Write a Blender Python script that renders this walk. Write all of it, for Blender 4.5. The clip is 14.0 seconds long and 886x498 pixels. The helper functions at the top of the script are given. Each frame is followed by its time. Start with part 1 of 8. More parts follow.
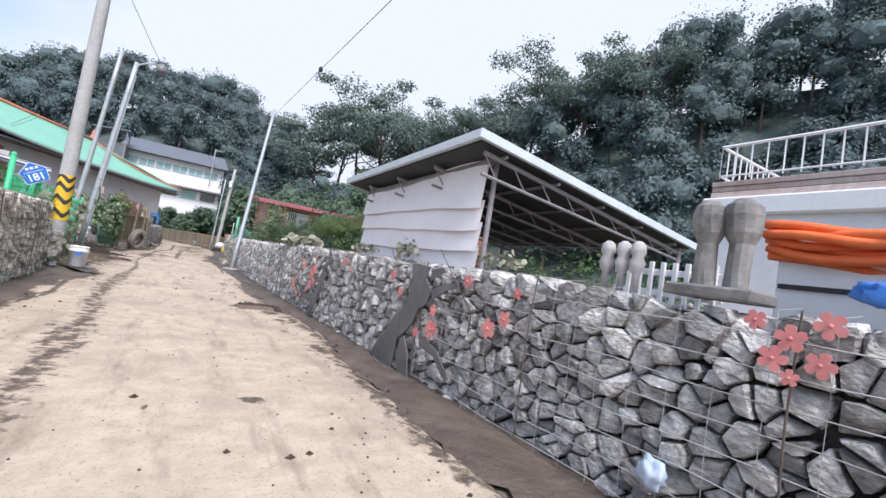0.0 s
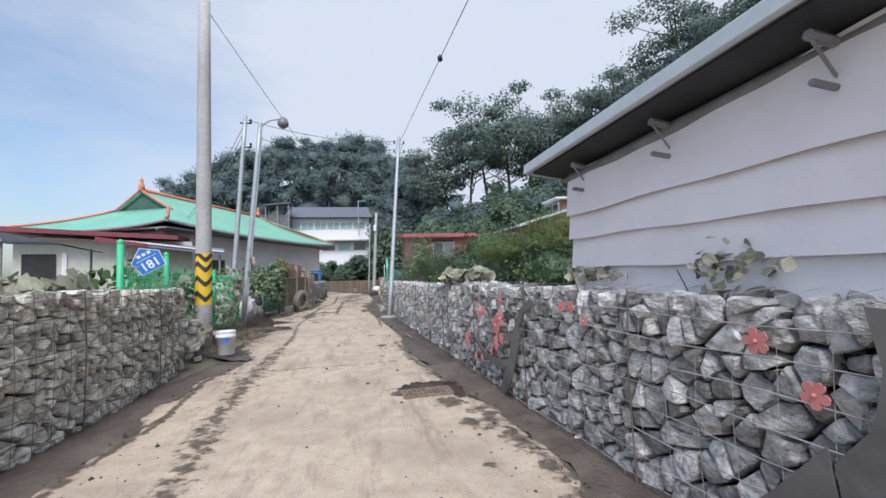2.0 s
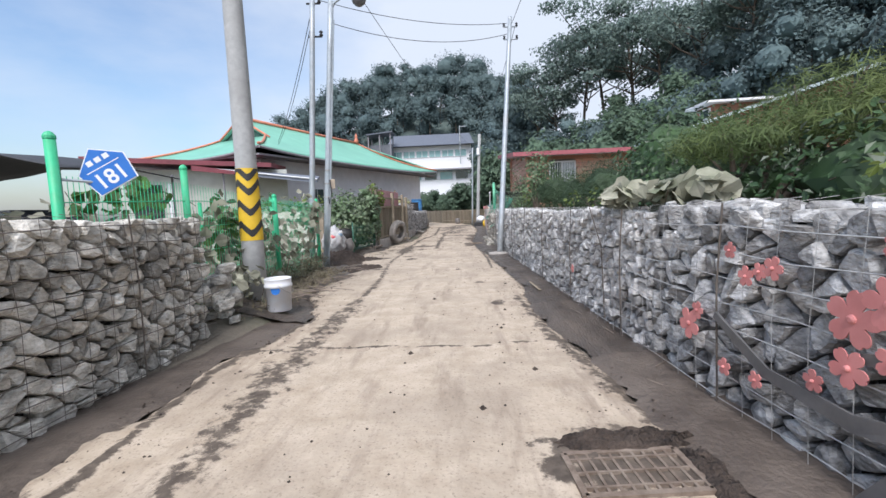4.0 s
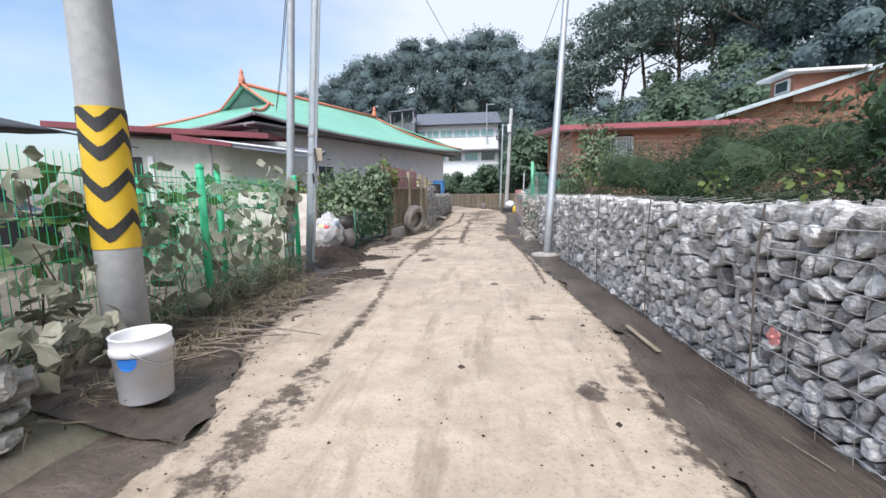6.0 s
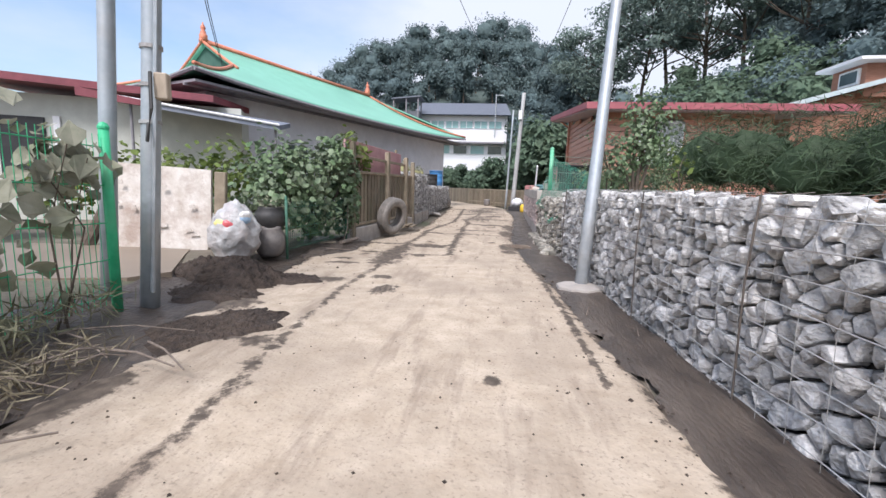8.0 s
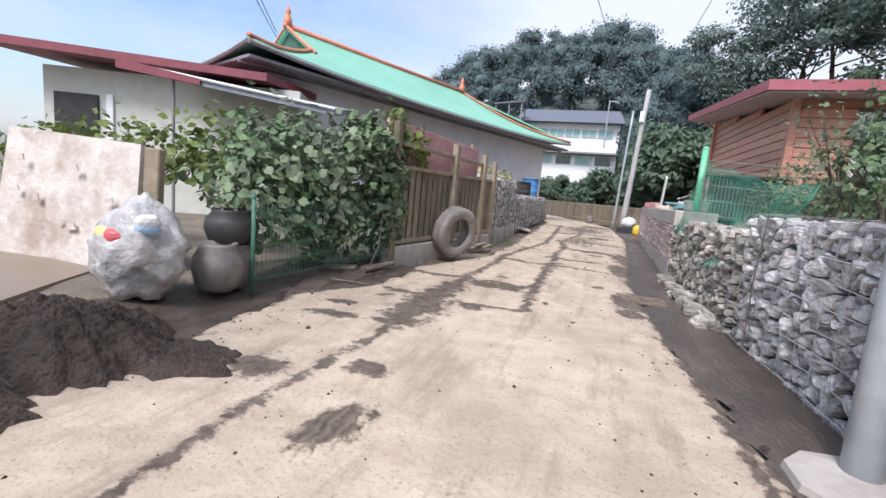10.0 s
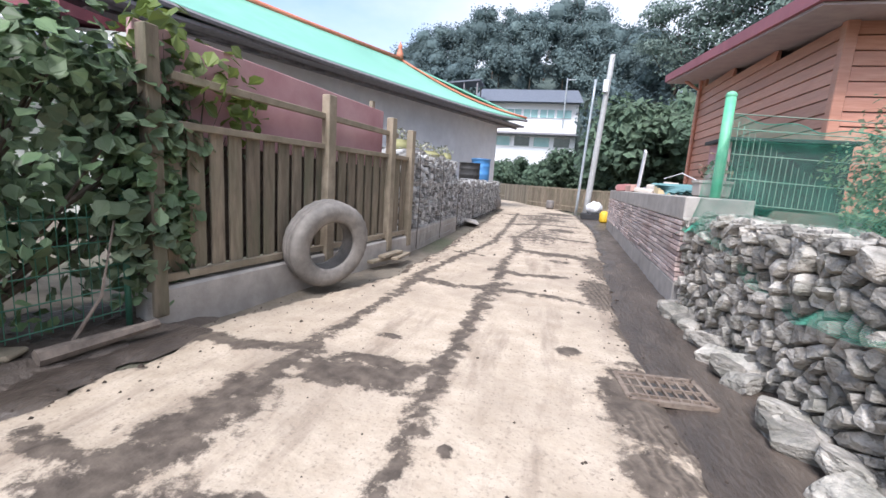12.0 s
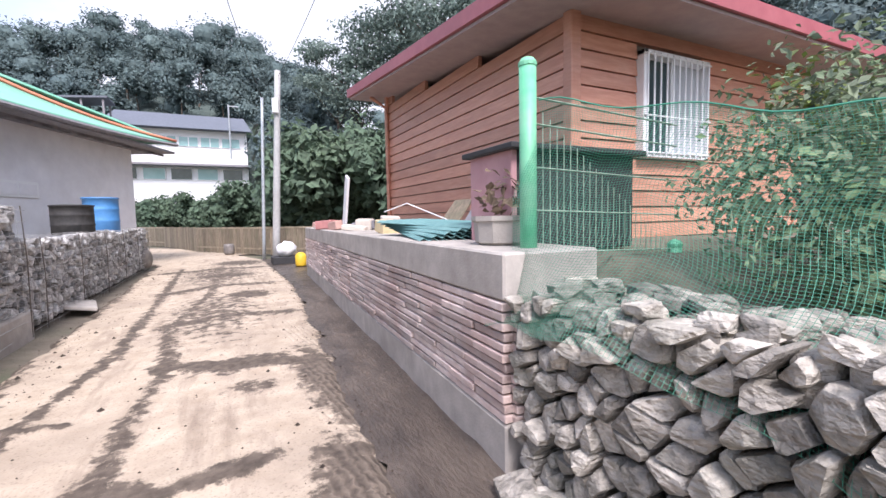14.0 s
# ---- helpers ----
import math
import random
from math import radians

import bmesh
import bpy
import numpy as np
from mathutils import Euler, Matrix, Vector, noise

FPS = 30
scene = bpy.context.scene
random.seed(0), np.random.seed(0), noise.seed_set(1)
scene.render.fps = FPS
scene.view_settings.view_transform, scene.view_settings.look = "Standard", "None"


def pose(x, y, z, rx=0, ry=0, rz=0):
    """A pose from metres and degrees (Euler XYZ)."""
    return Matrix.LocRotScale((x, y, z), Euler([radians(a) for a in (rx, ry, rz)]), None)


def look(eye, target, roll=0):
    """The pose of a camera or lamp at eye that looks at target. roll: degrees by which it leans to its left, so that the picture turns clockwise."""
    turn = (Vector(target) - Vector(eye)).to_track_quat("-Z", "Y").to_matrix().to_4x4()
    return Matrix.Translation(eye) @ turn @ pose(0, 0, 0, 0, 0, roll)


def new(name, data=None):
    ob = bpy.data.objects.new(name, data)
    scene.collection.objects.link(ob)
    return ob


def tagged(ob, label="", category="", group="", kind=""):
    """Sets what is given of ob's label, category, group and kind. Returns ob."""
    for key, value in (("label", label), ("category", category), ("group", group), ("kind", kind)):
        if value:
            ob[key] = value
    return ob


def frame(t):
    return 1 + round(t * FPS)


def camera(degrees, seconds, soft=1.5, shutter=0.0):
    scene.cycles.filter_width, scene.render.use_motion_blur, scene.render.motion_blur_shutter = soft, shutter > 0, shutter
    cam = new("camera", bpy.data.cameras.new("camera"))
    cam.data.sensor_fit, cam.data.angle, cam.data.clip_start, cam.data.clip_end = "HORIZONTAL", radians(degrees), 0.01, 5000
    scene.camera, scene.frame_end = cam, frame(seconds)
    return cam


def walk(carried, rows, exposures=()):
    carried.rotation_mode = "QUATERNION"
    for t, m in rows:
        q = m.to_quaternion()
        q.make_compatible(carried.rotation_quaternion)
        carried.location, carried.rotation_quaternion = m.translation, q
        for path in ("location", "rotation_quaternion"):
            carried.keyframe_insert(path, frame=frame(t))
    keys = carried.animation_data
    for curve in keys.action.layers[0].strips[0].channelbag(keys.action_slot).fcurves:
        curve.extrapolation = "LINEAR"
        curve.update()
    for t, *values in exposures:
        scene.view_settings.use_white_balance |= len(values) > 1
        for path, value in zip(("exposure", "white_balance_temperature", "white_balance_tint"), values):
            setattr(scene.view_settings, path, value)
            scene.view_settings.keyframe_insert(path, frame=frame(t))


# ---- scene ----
cam = camera(92.0, 14.0)
PATH = [
    (0, (-0.005, -0.188, 1.169), (0.995, 1.541, 1.274), 9.1),
    (0.5, (0.161, 0.61, 1.245), (0.936, 2.45, 1.357), 5.3),
    (1, (0.216, 1.344, 1.284), (0.848, 3.237, 1.416), 0.6),
    (1.5, (0.289, 2.127, 1.331), (0.812, 4.055, 1.436), -1.8),
    (2, (0.35, 2.893, 1.382), (0.744, 4.85, 1.503), -1.8),
    (2.5, (0.44, 3.666, 1.378), (0.729, 5.645, 1.349), -1.9),
    (3, (0.377, 4.377, 1.333), (0.296, 6.366, 1.139), -0.9),
    (3.5, (0.383, 5.183, 1.351), (0.289, 7.174, 1.177), -2.2),
    (4, (0.358, 5.992, 1.286), (0.27, 7.981, 1.099), -2.4),
    (4.2, (0.331, 6.324, 1.244), (0.236, 8.312, 1.046), -2.7),
    (6.3, (0.11, 9.404, 1.328), (-0.085, 11.377, 1.062), -1.0),
    (6.5, (0.139, 9.757, 1.331), (0.0, 11.737, 1.085), -0.8),
    (7, (0.159, 10.573, 1.262), (0.005, 12.544, 0.965), 1.2),
    (7.5, (0.146, 11.495, 1.245), (0.026, 13.471, 0.959), 1.4),
    (8, (0.189, 12.33, 1.203), (-0.011, 14.299, 0.914), 1.7),
    (8.5, (0.136, 13.124, 1.188), (-0.152, 15.089, 0.946), 2.6),
    (9, (0.108, 13.97, 1.221), (-0.333, 15.903, 0.958), 1.9),
    (9.2, (0.081, 14.23, 1.185), (-0.388, 16.156, 0.921), 3.4),
    (11.3, (0.057, 17.449, 1.177), (-0.71, 19.27, 0.866), 3.1),
    (11.5, (0.1, 17.749, 1.2), (-0.627, 19.581, 0.862), 3.0),
    (12, (0.055, 18.517, 1.198), (-0.404, 20.436, 0.873), 3.8),
    (12.5, (0.063, 19.295, 1.268), (0.013, 21.285, 1.071), 5.5),
    (13, (0.117, 20.042, 1.335), (0.444, 22.013, 1.242), 5.3),
    (13.5, (0.131, 20.818, 1.341), (0.794, 22.703, 1.274), 3.4),
    (14, (0.185, 21.635, 1.371), (1.07, 23.422, 1.221), -1.2),
]
walk(cam, [(t, look(eye, target, roll)) for t, eye, target, roll in PATH], [(0, 0.65, 6150, 14), (1, 0.50, 6100, 12), (2, 0.32, 6050, 11), (3.5, 0.44, 6050, 11), (6.5, 0.64, 6150, 11), (9, 0.62, 6200, 15), (12, 0.95, 6000, 13), (14, 1.05, 6250, 19)])

# ---- world, sun ----
SUN_AZ, SUN_EL = 189.0, 52.0          # degrees right of the road's direction, and above the horizon
world = bpy.data.worlds.new("sky")
scene.world = world
world.use_nodes = True
wn, wl = world.node_tree.nodes, world.node_tree.links
wn.clear()
w_out = wn.new("ShaderNodeOutputWorld")
w_bg = wn.new("ShaderNodeBackground")
w_sky = wn.new("ShaderNodeTexSky")
w_sky.sky_type = "NISHITA"
w_sky.sun_disc = False
w_sky.sun_elevation = radians(SUN_EL)
w_sky.sun_rotation = radians(SUN_AZ)
w_sky.air_density, w_sky.dust_density, w_sky.ozone_density = 1.2, 2.5, 1.5
# thin white cloud, thickest on the sun's side
w_co = wn.new("ShaderNodeTexCoord")
w_map = wn.new("ShaderNodeMapping")
w_map.inputs["Scale"].default_value = (1.0, 1.0, 2.6)
w_noise = wn.new("ShaderNodeTexNoise")
w_noise.inputs["Scale"].default_value = 2.2
w_noise.inputs["Detail"].default_value = 9.0
w_noise.inputs["Roughness"].default_value = 0.55
w_dot = wn.new("ShaderNodeVectorMath")
w_dot.operation = "DOT_PRODUCT"
w_dot.inputs[1].default_value = (0.80, 0.52, 0.30)
w_side = wn.new("ShaderNodeMapRange")
w_side.inputs["From Min"].default_value = 0.05
w_side.inputs["From Max"].default_value = 0.72
w_side.inputs["To Min"].default_value = -0.06
w_side.inputs["To Max"].default_value = 0.55
w_add = wn.new("ShaderNodeMath")
w_add.operation = "ADD"
w_ramp = wn.new("ShaderNodeValToRGB")
w_ramp.color_ramp.elements[0].position = 0.32
w_ramp.color_ramp.elements[1].position = 0.86
w_mix = wn.new("ShaderNodeMixRGB")
w_mix.inputs["Color2"].default_value = (3.95, 4.2, 4.6, 1)
wl.new(w_co.outputs["Generated"], w_map.inputs["Vector"])
wl.new(w_map.outputs["Vector"], w_noise.inputs["Vector"])
wl.new(w_co.outputs["Generated"], w_dot.inputs[0])
wl.new(w_dot.outputs["Value"], w_side.inputs["Value"])
wl.new(w_noise.outputs["Fac"], w_add.inputs[0])
wl.new(w_side.outputs["Result"], w_add.inputs[1])
wl.new(w_add.outputs["Value"], w_ramp.inputs["Fac"])
wl.new(w_ramp.outputs["Color"], w_mix.inputs["Fac"])
wl.new(w_sky.outputs["Color"], w_mix.inputs["Color1"])
wl.new(w_mix.outputs["Color"], w_bg.inputs["Color"])
w_bg.inputs["Strength"].default_value = 0.145
wl.new(w_bg.outputs["Background"], w_out.inputs["Surface"])

sun_data = bpy.data.lights.new("sun", "SUN")
sun_data.energy = 2.2
sun_data.angle = radians(18)
sun_data.color = (1.0, 0.97, 0.94)
sun = new("sun", sun_data)
_d = Vector((math.sin(radians(SUN_AZ)) * math.cos(radians(SUN_EL)), math.cos(radians(SUN_AZ)) * math.cos(radians(SUN_EL)), math.sin(radians(SUN_EL))))
sun.matrix_basis = look(_d * 60, (0, 0, 0))

# ---- materials ----
def surf(name, a, b, scale=9.0, c=None, scale2=0.8, c_amount=0.6, rough=0.85, bump=0.25, bump_scale=45.0, metallic=0.0,
         rand=0.0, island=0.0, stretch=(1, 1, 1), bump_dist=0.01, rough_var=0.1, trans=0.0, own=False, puff=0.0):
    """A weathered surface: grain between colours a and b, broad stains towards c, fine relief, and a change of tone from piece to piece."""
    m = bpy.data.materials.new(name)
    m.use_nodes = True
    n, l = m.node_tree.nodes, m.node_tree.links
    bs = n["Principled BSDF"]
    if own:
        tc = n.new("ShaderNodeTexCoord")
        src = tc.outputs["Object"]
    else:
        geo = n.new("ShaderNodeNewGeometry")
        src = geo.outputs["Position"]
    mp = n.new("ShaderNodeMapping")
    mp.inputs["Scale"].default_value = stretch
    l.new(src, mp.inputs["Vector"])
    n1 = n.new("ShaderNodeTexNoise")
    n1.inputs["Scale"].default_value, n1.inputs["Detail"].default_value, n1.inputs["Roughness"].default_value = scale, 8, 0.62
    l.new(mp.outputs["Vector"], n1.inputs["Vector"])
    r1 = n.new("ShaderNodeValToRGB")
    r1.color_ramp.elements[0].position, r1.color_ramp.elements[1].position = 0.33, 0.67
    r1.color_ramp.elements[0].color, r1.color_ramp.elements[1].color = (*a, 1), (*b, 1)
    l.new(n1.outputs["Fac"], r1.inputs["Fac"])
    col = r1.outputs["Color"]
    if c is not None:
        n2 = n.new("ShaderNodeTexNoise")
        n2.inputs["Scale"].default_value, n2.inputs["Detail"].default_value, n2.inputs["Roughness"].default_value = scale2, 6, 0.6
        l.new(mp.outputs["Vector"], n2.inputs["Vector"])
        r2 = n.new("ShaderNodeMapRange")
        r2.inputs["From Min"].default_value, r2.inputs["From Max"].default_value = 0.46, 0.68
        r2.inputs["To Max"].default_value = c_amount
        l.new(n2.outputs["Fac"], r2.inputs["Value"])
        mx = n.new("ShaderNodeMixRGB")
        mx.inputs["Color2"].default_value = (*c, 1)
        l.new(r2.outputs["Result"], mx.inputs["Fac"])
        l.new(col, mx.inputs["Color1"])
        col = mx.outputs["Color"]
    if rand or island:
        if island:
            g2 = n.new("ShaderNodeNewGeometry")
            rnd = g2.outputs["Random Per Island"]
        else:
            oi = n.new("ShaderNodeObjectInfo")
            rnd = oi.outputs["Random"]
        mr = n.new("ShaderNodeMapRange")
        k = rand or island
        mr.inputs["To Min"].default_value, mr.inputs["To Max"].default_value = 1 - k, 1 + k
        l.new(rnd, mr.inputs["Value"])
        hs = n.new("ShaderNodeHueSaturation")
        l.new(mr.outputs["Result"], hs.inputs["Value"])
        l.new(col, hs.inputs["Color"])
        col = hs.outputs["Color"]
    l.new(col, bs.inputs["Base Color"])
    n3 = n.new("ShaderNodeTexNoise")
    n3.inputs["Scale"].default_value, n3.inputs["Detail"].default_value = bump_scale, 6
    l.new(mp.outputs["Vector"], n3.inputs["Vector"])
    rr = n.new("ShaderNodeMapRange")
    rr.inputs["To Min"].default_value, rr.inputs["To Max"].default_value = max(0.02, rough - rough_var), min(1, rough + rough_var)
    l.new(n1.outputs["Fac"], rr.inputs["Value"])
    l.new(rr.outputs["Result"], bs.inputs["Roughness"])
    if bump:
        bp = n.new("ShaderNodeBump")
        bp.inputs["Strength"].default_value, bp.inputs["Distance"].default_value = bump, bump_dist
        l.new(n3.outputs["Fac"], bp.inputs["Height"])
        l.new(bp.outputs["Normal"], bs.inputs["Normal"])
    bs.inputs["Metallic"].default_value = metallic
    if puff:                            # leaves shaded with the round form of their clump
        pa = n.new("ShaderNodeAttribute")
        pa.attribute_name = "puff"
        pg = n.new("ShaderNodeNewGeometry")
        pm = n.new("ShaderNodeMixRGB")
        pm.inputs["Fac"].default_value = puff
        l.new(pg.outputs["Normal"], pm.inputs["Color1"])
        l.new(pa.outputs["Vector"], pm.inputs["Color2"])
        pn = n.new("ShaderNodeVectorMath")
        pn.operation = "NORMALIZE"
        l.new(pm.outputs["Color"], pn.inputs[0])
        l.new(pn.outputs["Vector"], bs.inputs["Normal"])
    if trans:
        tr = n.new("ShaderNodeBsdfTranslucent")
        l.new(col, tr.inputs["Color"])
        ms = n.new("ShaderNodeMixShader")
        ms.inputs["Fac"].default_value = trans
        l.new(bs.outputs["BSDF"], ms.inputs[1])
        l.new(tr.outputs["BSDF"], ms.inputs[2])
        l.new(ms.outputs["Shader"], n["Material Output"].inputs["Surface"])
    return m


def stone_pair(name, a, b, c, tone):
    """One stone's material twice: for stones on their own and for the joined rest."""
    return (surf(name, a, b, 10, c, 2.8, 0.6, 0.9, 1.0, 22, rand=tone, bump_dist=0.04, stretch=(1, 1, 1.7)), surf(name + "_far", a, b, 10, c, 2.8, 0.6, 0.9, 1.0, 22, island=tone, bump_dist=0.04, stretch=(1, 1, 1.7)))


M_STONE, M_STONES = stone_pair("grey_fieldstone", (0.21, 0.205, 0.20), (0.72, 0.705, 0.685), (0.14, 0.128, 0.112), 0.45)
M_STONE_P, M_STONES_P = stone_pair("pale_broken_stone", (0.30, 0.29, 0.285), (0.80, 0.785, 0.765), (0.24, 0.215, 0.185), 0.36)
M_STONE_W, M_STONES_W = stone_pair("warm_grey_stone", (0.24, 0.22, 0.19), (0.62, 0.57, 0.50), (0.13, 0.135, 0.105), 0.42)
M_STONE_L, M_STONES_L = stone_pair("tan_fieldstone", (0.36, 0.34, 0.30), (0.86, 0.815, 0.735), (0.20, 0.18, 0.15), 0.40)
# near-black backing: the shade in open gaps is set in its colour
M_CORE = surf("gap_shade_backing", (0.035, 0.033, 0.03), (0.08, 0.075, 0.07), 12, rough=0.95, bump=0.8, bump_scale=18, bump_dist=0.05)
M_WIRE = surf("galvanised_wire", (0.36, 0.36, 0.35), (0.55, 0.55, 0.54), 30, (0.14, 0.08, 0.055), 1.2, 0.7, 0.5, 0.1, metallic=0.35)
M_WIREL = surf("rusty_dark_wire", (0.06, 0.05, 0.044), (0.13, 0.105, 0.085), 30, (0.20, 0.17, 0.14), 2, 0.5, 0.7, 0.1)
M_RUST = surf("rusty_muddy_iron", (0.13, 0.095, 0.07), (0.24, 0.185, 0.145), 20, (0.30, 0.25, 0.20), 5, 0.6, 0.8, 0.3)
M_MUD = surf("wet_brown_mud", (0.074, 0.058, 0.047), (0.130, 0.103, 0.083), 5, (0.185, 0.150, 0.122), 1.6, 0.55, 0.6, 0.8, 26, bump_dist=0.025, rough_var=0.25)
M_MUD2 = surf("mud_with_dried_silt", (0.050, 0.039, 0.032), (0.092, 0.072, 0.058), 6, (0.17, 0.136, 0.108), 1.15, 0.6, 0.42, 0.7, 26, bump_dist=0.025, rough_var=0.3, stretch=(1.6, 0.6, 1))
M_SOIL = surf("dark_heaped_soil", (0.030, 0.021, 0.016), (0.090, 0.066, 0.051), 14, (0.12, 0.09, 0.07), 3, 0.5, 0.9, 1.0, 34, bump_dist=0.06)
M_GROUND = surf("yard_earth", (0.13, 0.11, 0.085), (0.23, 0.195, 0.15), 2.5, (0.07, 0.09, 0.045), 0.35, 0.8, 0.92, 0.6, 20, bump_dist=0.03)
M_CONC = surf("weathered_concrete", (0.36, 0.33, 0.30), (0.50, 0.46, 0.42), 6, (0.27, 0.24, 0.21), 1.1, 0.6, 0.9, 0.3, 60)
M_POLE = surf("concrete_pole_grey", (0.36, 0.36, 0.355), (0.46, 0.46, 0.45), 14, (0.30, 0.29, 0.28), 1.3, 0.5, 0.8, 0.2, 90)
M_STEEL = surf("galvanised_steel_pole", (0.36, 0.40, 0.43), (0.46, 0.50, 0.53), 10, (0.40, 0.36, 0.32), 2.2, 0.35, 0.5, 0.05, metallic=0.35)
M_WHITE = surf("white_render", (0.74, 0.73, 0.77), (0.82, 0.81, 0.84), 3, (0.55, 0.53, 0.53), 0.6, 0.4, 0.85, 0.12, 70)
M_CREAM = surf("pale_render", (0.50, 0.51, 0.46), (0.60, 0.61, 0.55), 3, (0.48, 0.47, 0.41), 0.7, 0.5, 0.85, 0.12, 70)
M_TARP = surf("white_vinyl_sheet", (0.80, 0.755, 0.775), (0.87, 0.83, 0.845), 2.2, (0.68, 0.63, 0.64), 0.9, 0.4, 0.6, 0.15, 12, bump_dist=0.02)
M_GREEN = surf("green_roof_sheet", (0.17, 0.44, 0.32), (0.23, 0.52, 0.40), 2, (0.14, 0.35, 0.26), 0.5, 0.5, 0.5, 0.06, 40)
M_ORANGE = surf("orange_ridge_tile", (0.60, 0.19, 0.11), (0.70, 0.27, 0.17), 9, (0.45, 0.12, 0.07), 1.2, 0.5, 0.6, 0.1)
M_EAVE = surf("grey_eave_boards", (0.20, 0.19, 0.205), (0.30, 0.285, 0.30), 8, rough=0.8, bump=0.2)
M_MAROON = surf("maroon_fascia", (0.20, 0.045, 0.06), (0.27, 0.07, 0.085), 5, (0.15, 0.05, 0.055), 0.9, 0.5, 0.5, 0.06)
M_DARK = surf("dark_interior", (0.02, 0.02, 0.022), (0.04, 0.04, 0.042), 5, rough=0.7, bump=0)
M_GLASS = surf("window_glass", (0.05, 0.075, 0.08), (0.08, 0.11, 0.115), 1.5, rough=0.08, bump=0, rough_var=0.02)
M_TEAL = surf("teal_window_glass", (0.24, 0.42, 0.42), (0.32, 0.50, 0.50), 0.7, rough=0.15, bump=0, rough_var=0.03)
M_FRAME = surf("white_frame_paint", (0.76, 0.76, 0.78), (0.82, 0.82, 0.83), 12, rough=0.45, bump=0.05)
M_SLATE = surf("slate_blue_roof", (0.10, 0.115, 0.145), (0.15, 0.165, 0.20), 3, rough=0.6, bump=0.2)
M_PLANK = surf("orange_stained_siding", (0.50, 0.22, 0.145), (0.62, 0.32, 0.225), 3.5, (0.42, 0.20, 0.14), 0.8, 0.5, 0.38, 0.2, 30, stretch=(1, 1, 9), rand=0.14)
M_OLDWOOD = surf("weathered_brown_planks", (0.145, 0.115, 0.082), (0.29, 0.235, 0.17), 4, (0.14, 0.14, 0.085), 1.5, 0.7, 0.85, 0.4, 40, stretch=(5, 5, 0.8), rand=0.22)
M_RAIL = surf("pale_timber_rail", (0.22, 0.175, 0.125), (0.36, 0.30, 0.22), 6, (0.17, 0.15, 0.10), 2, 0.6, 0.85, 0.3, 40)
M_PINK = surf("faded_maroon_panel", (0.42, 0.21, 0.225), (0.55, 0.32, 0.33), 2, (0.60, 0.41, 0.40), 0.8, 0.5, 0.7, 0.1)
M_BRICK = surf("thin_pink_grey_brick", (0.47, 0.385, 0.355), (0.62, 0.53, 0.49), 9, (0.40, 0.25, 0.215), 1.6, 0.6, 0.88, 0.5, 60, rand=0.32)
M_MORTAR = surf("dark_recessed_joint", (0.16, 0.13, 0.12), (0.24, 0.2, 0.18), 12, rough=0.95, bump=0.4)
M_TYRE = surf("mud_caked_rubber", (0.17, 0.155, 0.14), (0.33, 0.30, 0.27), 5, (0.06, 0.058, 0.056), 1.8, 0.75, 0.85, 0.4, 35)
M_RUBBER = surf("black_rubber", (0.02, 0.02, 0.02), (0.05, 0.048, 0.046), 12, rough=0.7, bump=0.2)
M_GPAINT = surf("green_fence_paint", (0.03, 0.42, 0.19), (0.06, 0.52, 0.26), 9, (0.20, 0.40, 0.24), 2.5, 0.4, 0.5, 0.06)
M_GNET = surf("green_netting", (0.03, 0.22, 0.14), (0.07, 0.31, 0.21), 9, rough=0.6, bump=0)
M_YELLOW = surf("yellow_band", (0.72, 0.46, 0.02), (0.80, 0.53, 0.04), 9, (0.60, 0.38, 0.05), 3, 0.4, 0.5, 0.05)
M_BLACK = surf("black_band", (0.025, 0.024, 0.024), (0.05, 0.048, 0.045), 9, rough=0.55, bump=0.05)
M_BLUE = surf("blue_plate", (0.03, 0.16, 0.55), (0.045, 0.20, 0.62), 6, rough=0.35, bump=0)
M_SIGNW = surf("sign_white", (0.78, 0.79, 0.80), (0.84, 0.84, 0.85), 10, rough=0.4, bump=0)
M_FLOWER = surf("painted_pink_metal", (0.56, 0.19, 0.18), (0.68, 0.27, 0.25), 7, (0.45, 0.17, 0.16), 2, 0.5, 0.55, 0.1, rand=0.15)
M_IRON = surf("dark_grey_sheet_metal", (0.11, 0.108, 0.108), (0.17, 0.165, 0.165), 5, (0.24, 0.22, 0.2), 1.8, 0.5, 0.6, 0.15, metallic=0.2)
M_LEAF = surf("green_leaf", (0.045, 0.11, 0.022), (0.09, 0.175, 0.045), 3, rough=0.5, bump=0, island=0.35, trans=0.3, puff=0.35)
M_LEAFY = surf("yellow_green_leaf", (0.10, 0.155, 0.03), (0.17, 0.21, 0.05), 3, rough=0.55, bump=0, island=0.35, trans=0.3, puff=0.35)
M_LEAFD = surf("dusty_muddy_leaf", (0.20, 0.205, 0.145), (0.42, 0.40, 0.31), 4, (0.09, 0.13, 0.055), 1.5, 0.7, 0.8, 0, island=0.35, trans=0.2, puff=0.35)
# hill trees: distance haze is put into the leaf colour, lifted and blued
M_WOODS = surf("hazed_woodland", (0.095, 0.140, 0.142), (0.145, 0.198, 0.192), 0.25, (0.092, 0.138, 0.152), 0.06, 0.7, 0.9, 0, island=0.25, trans=0.22, puff=0.6)
# far acacias: the same haze in the base colour, paler and greyer still
M_AIRY = surf("haze_paled_acacia", (0.145, 0.205, 0.180), (0.205, 0.265, 0.225), 0.4, rough=0.8, bump=0, island=0.3, trans=0.35, puff=0.5)
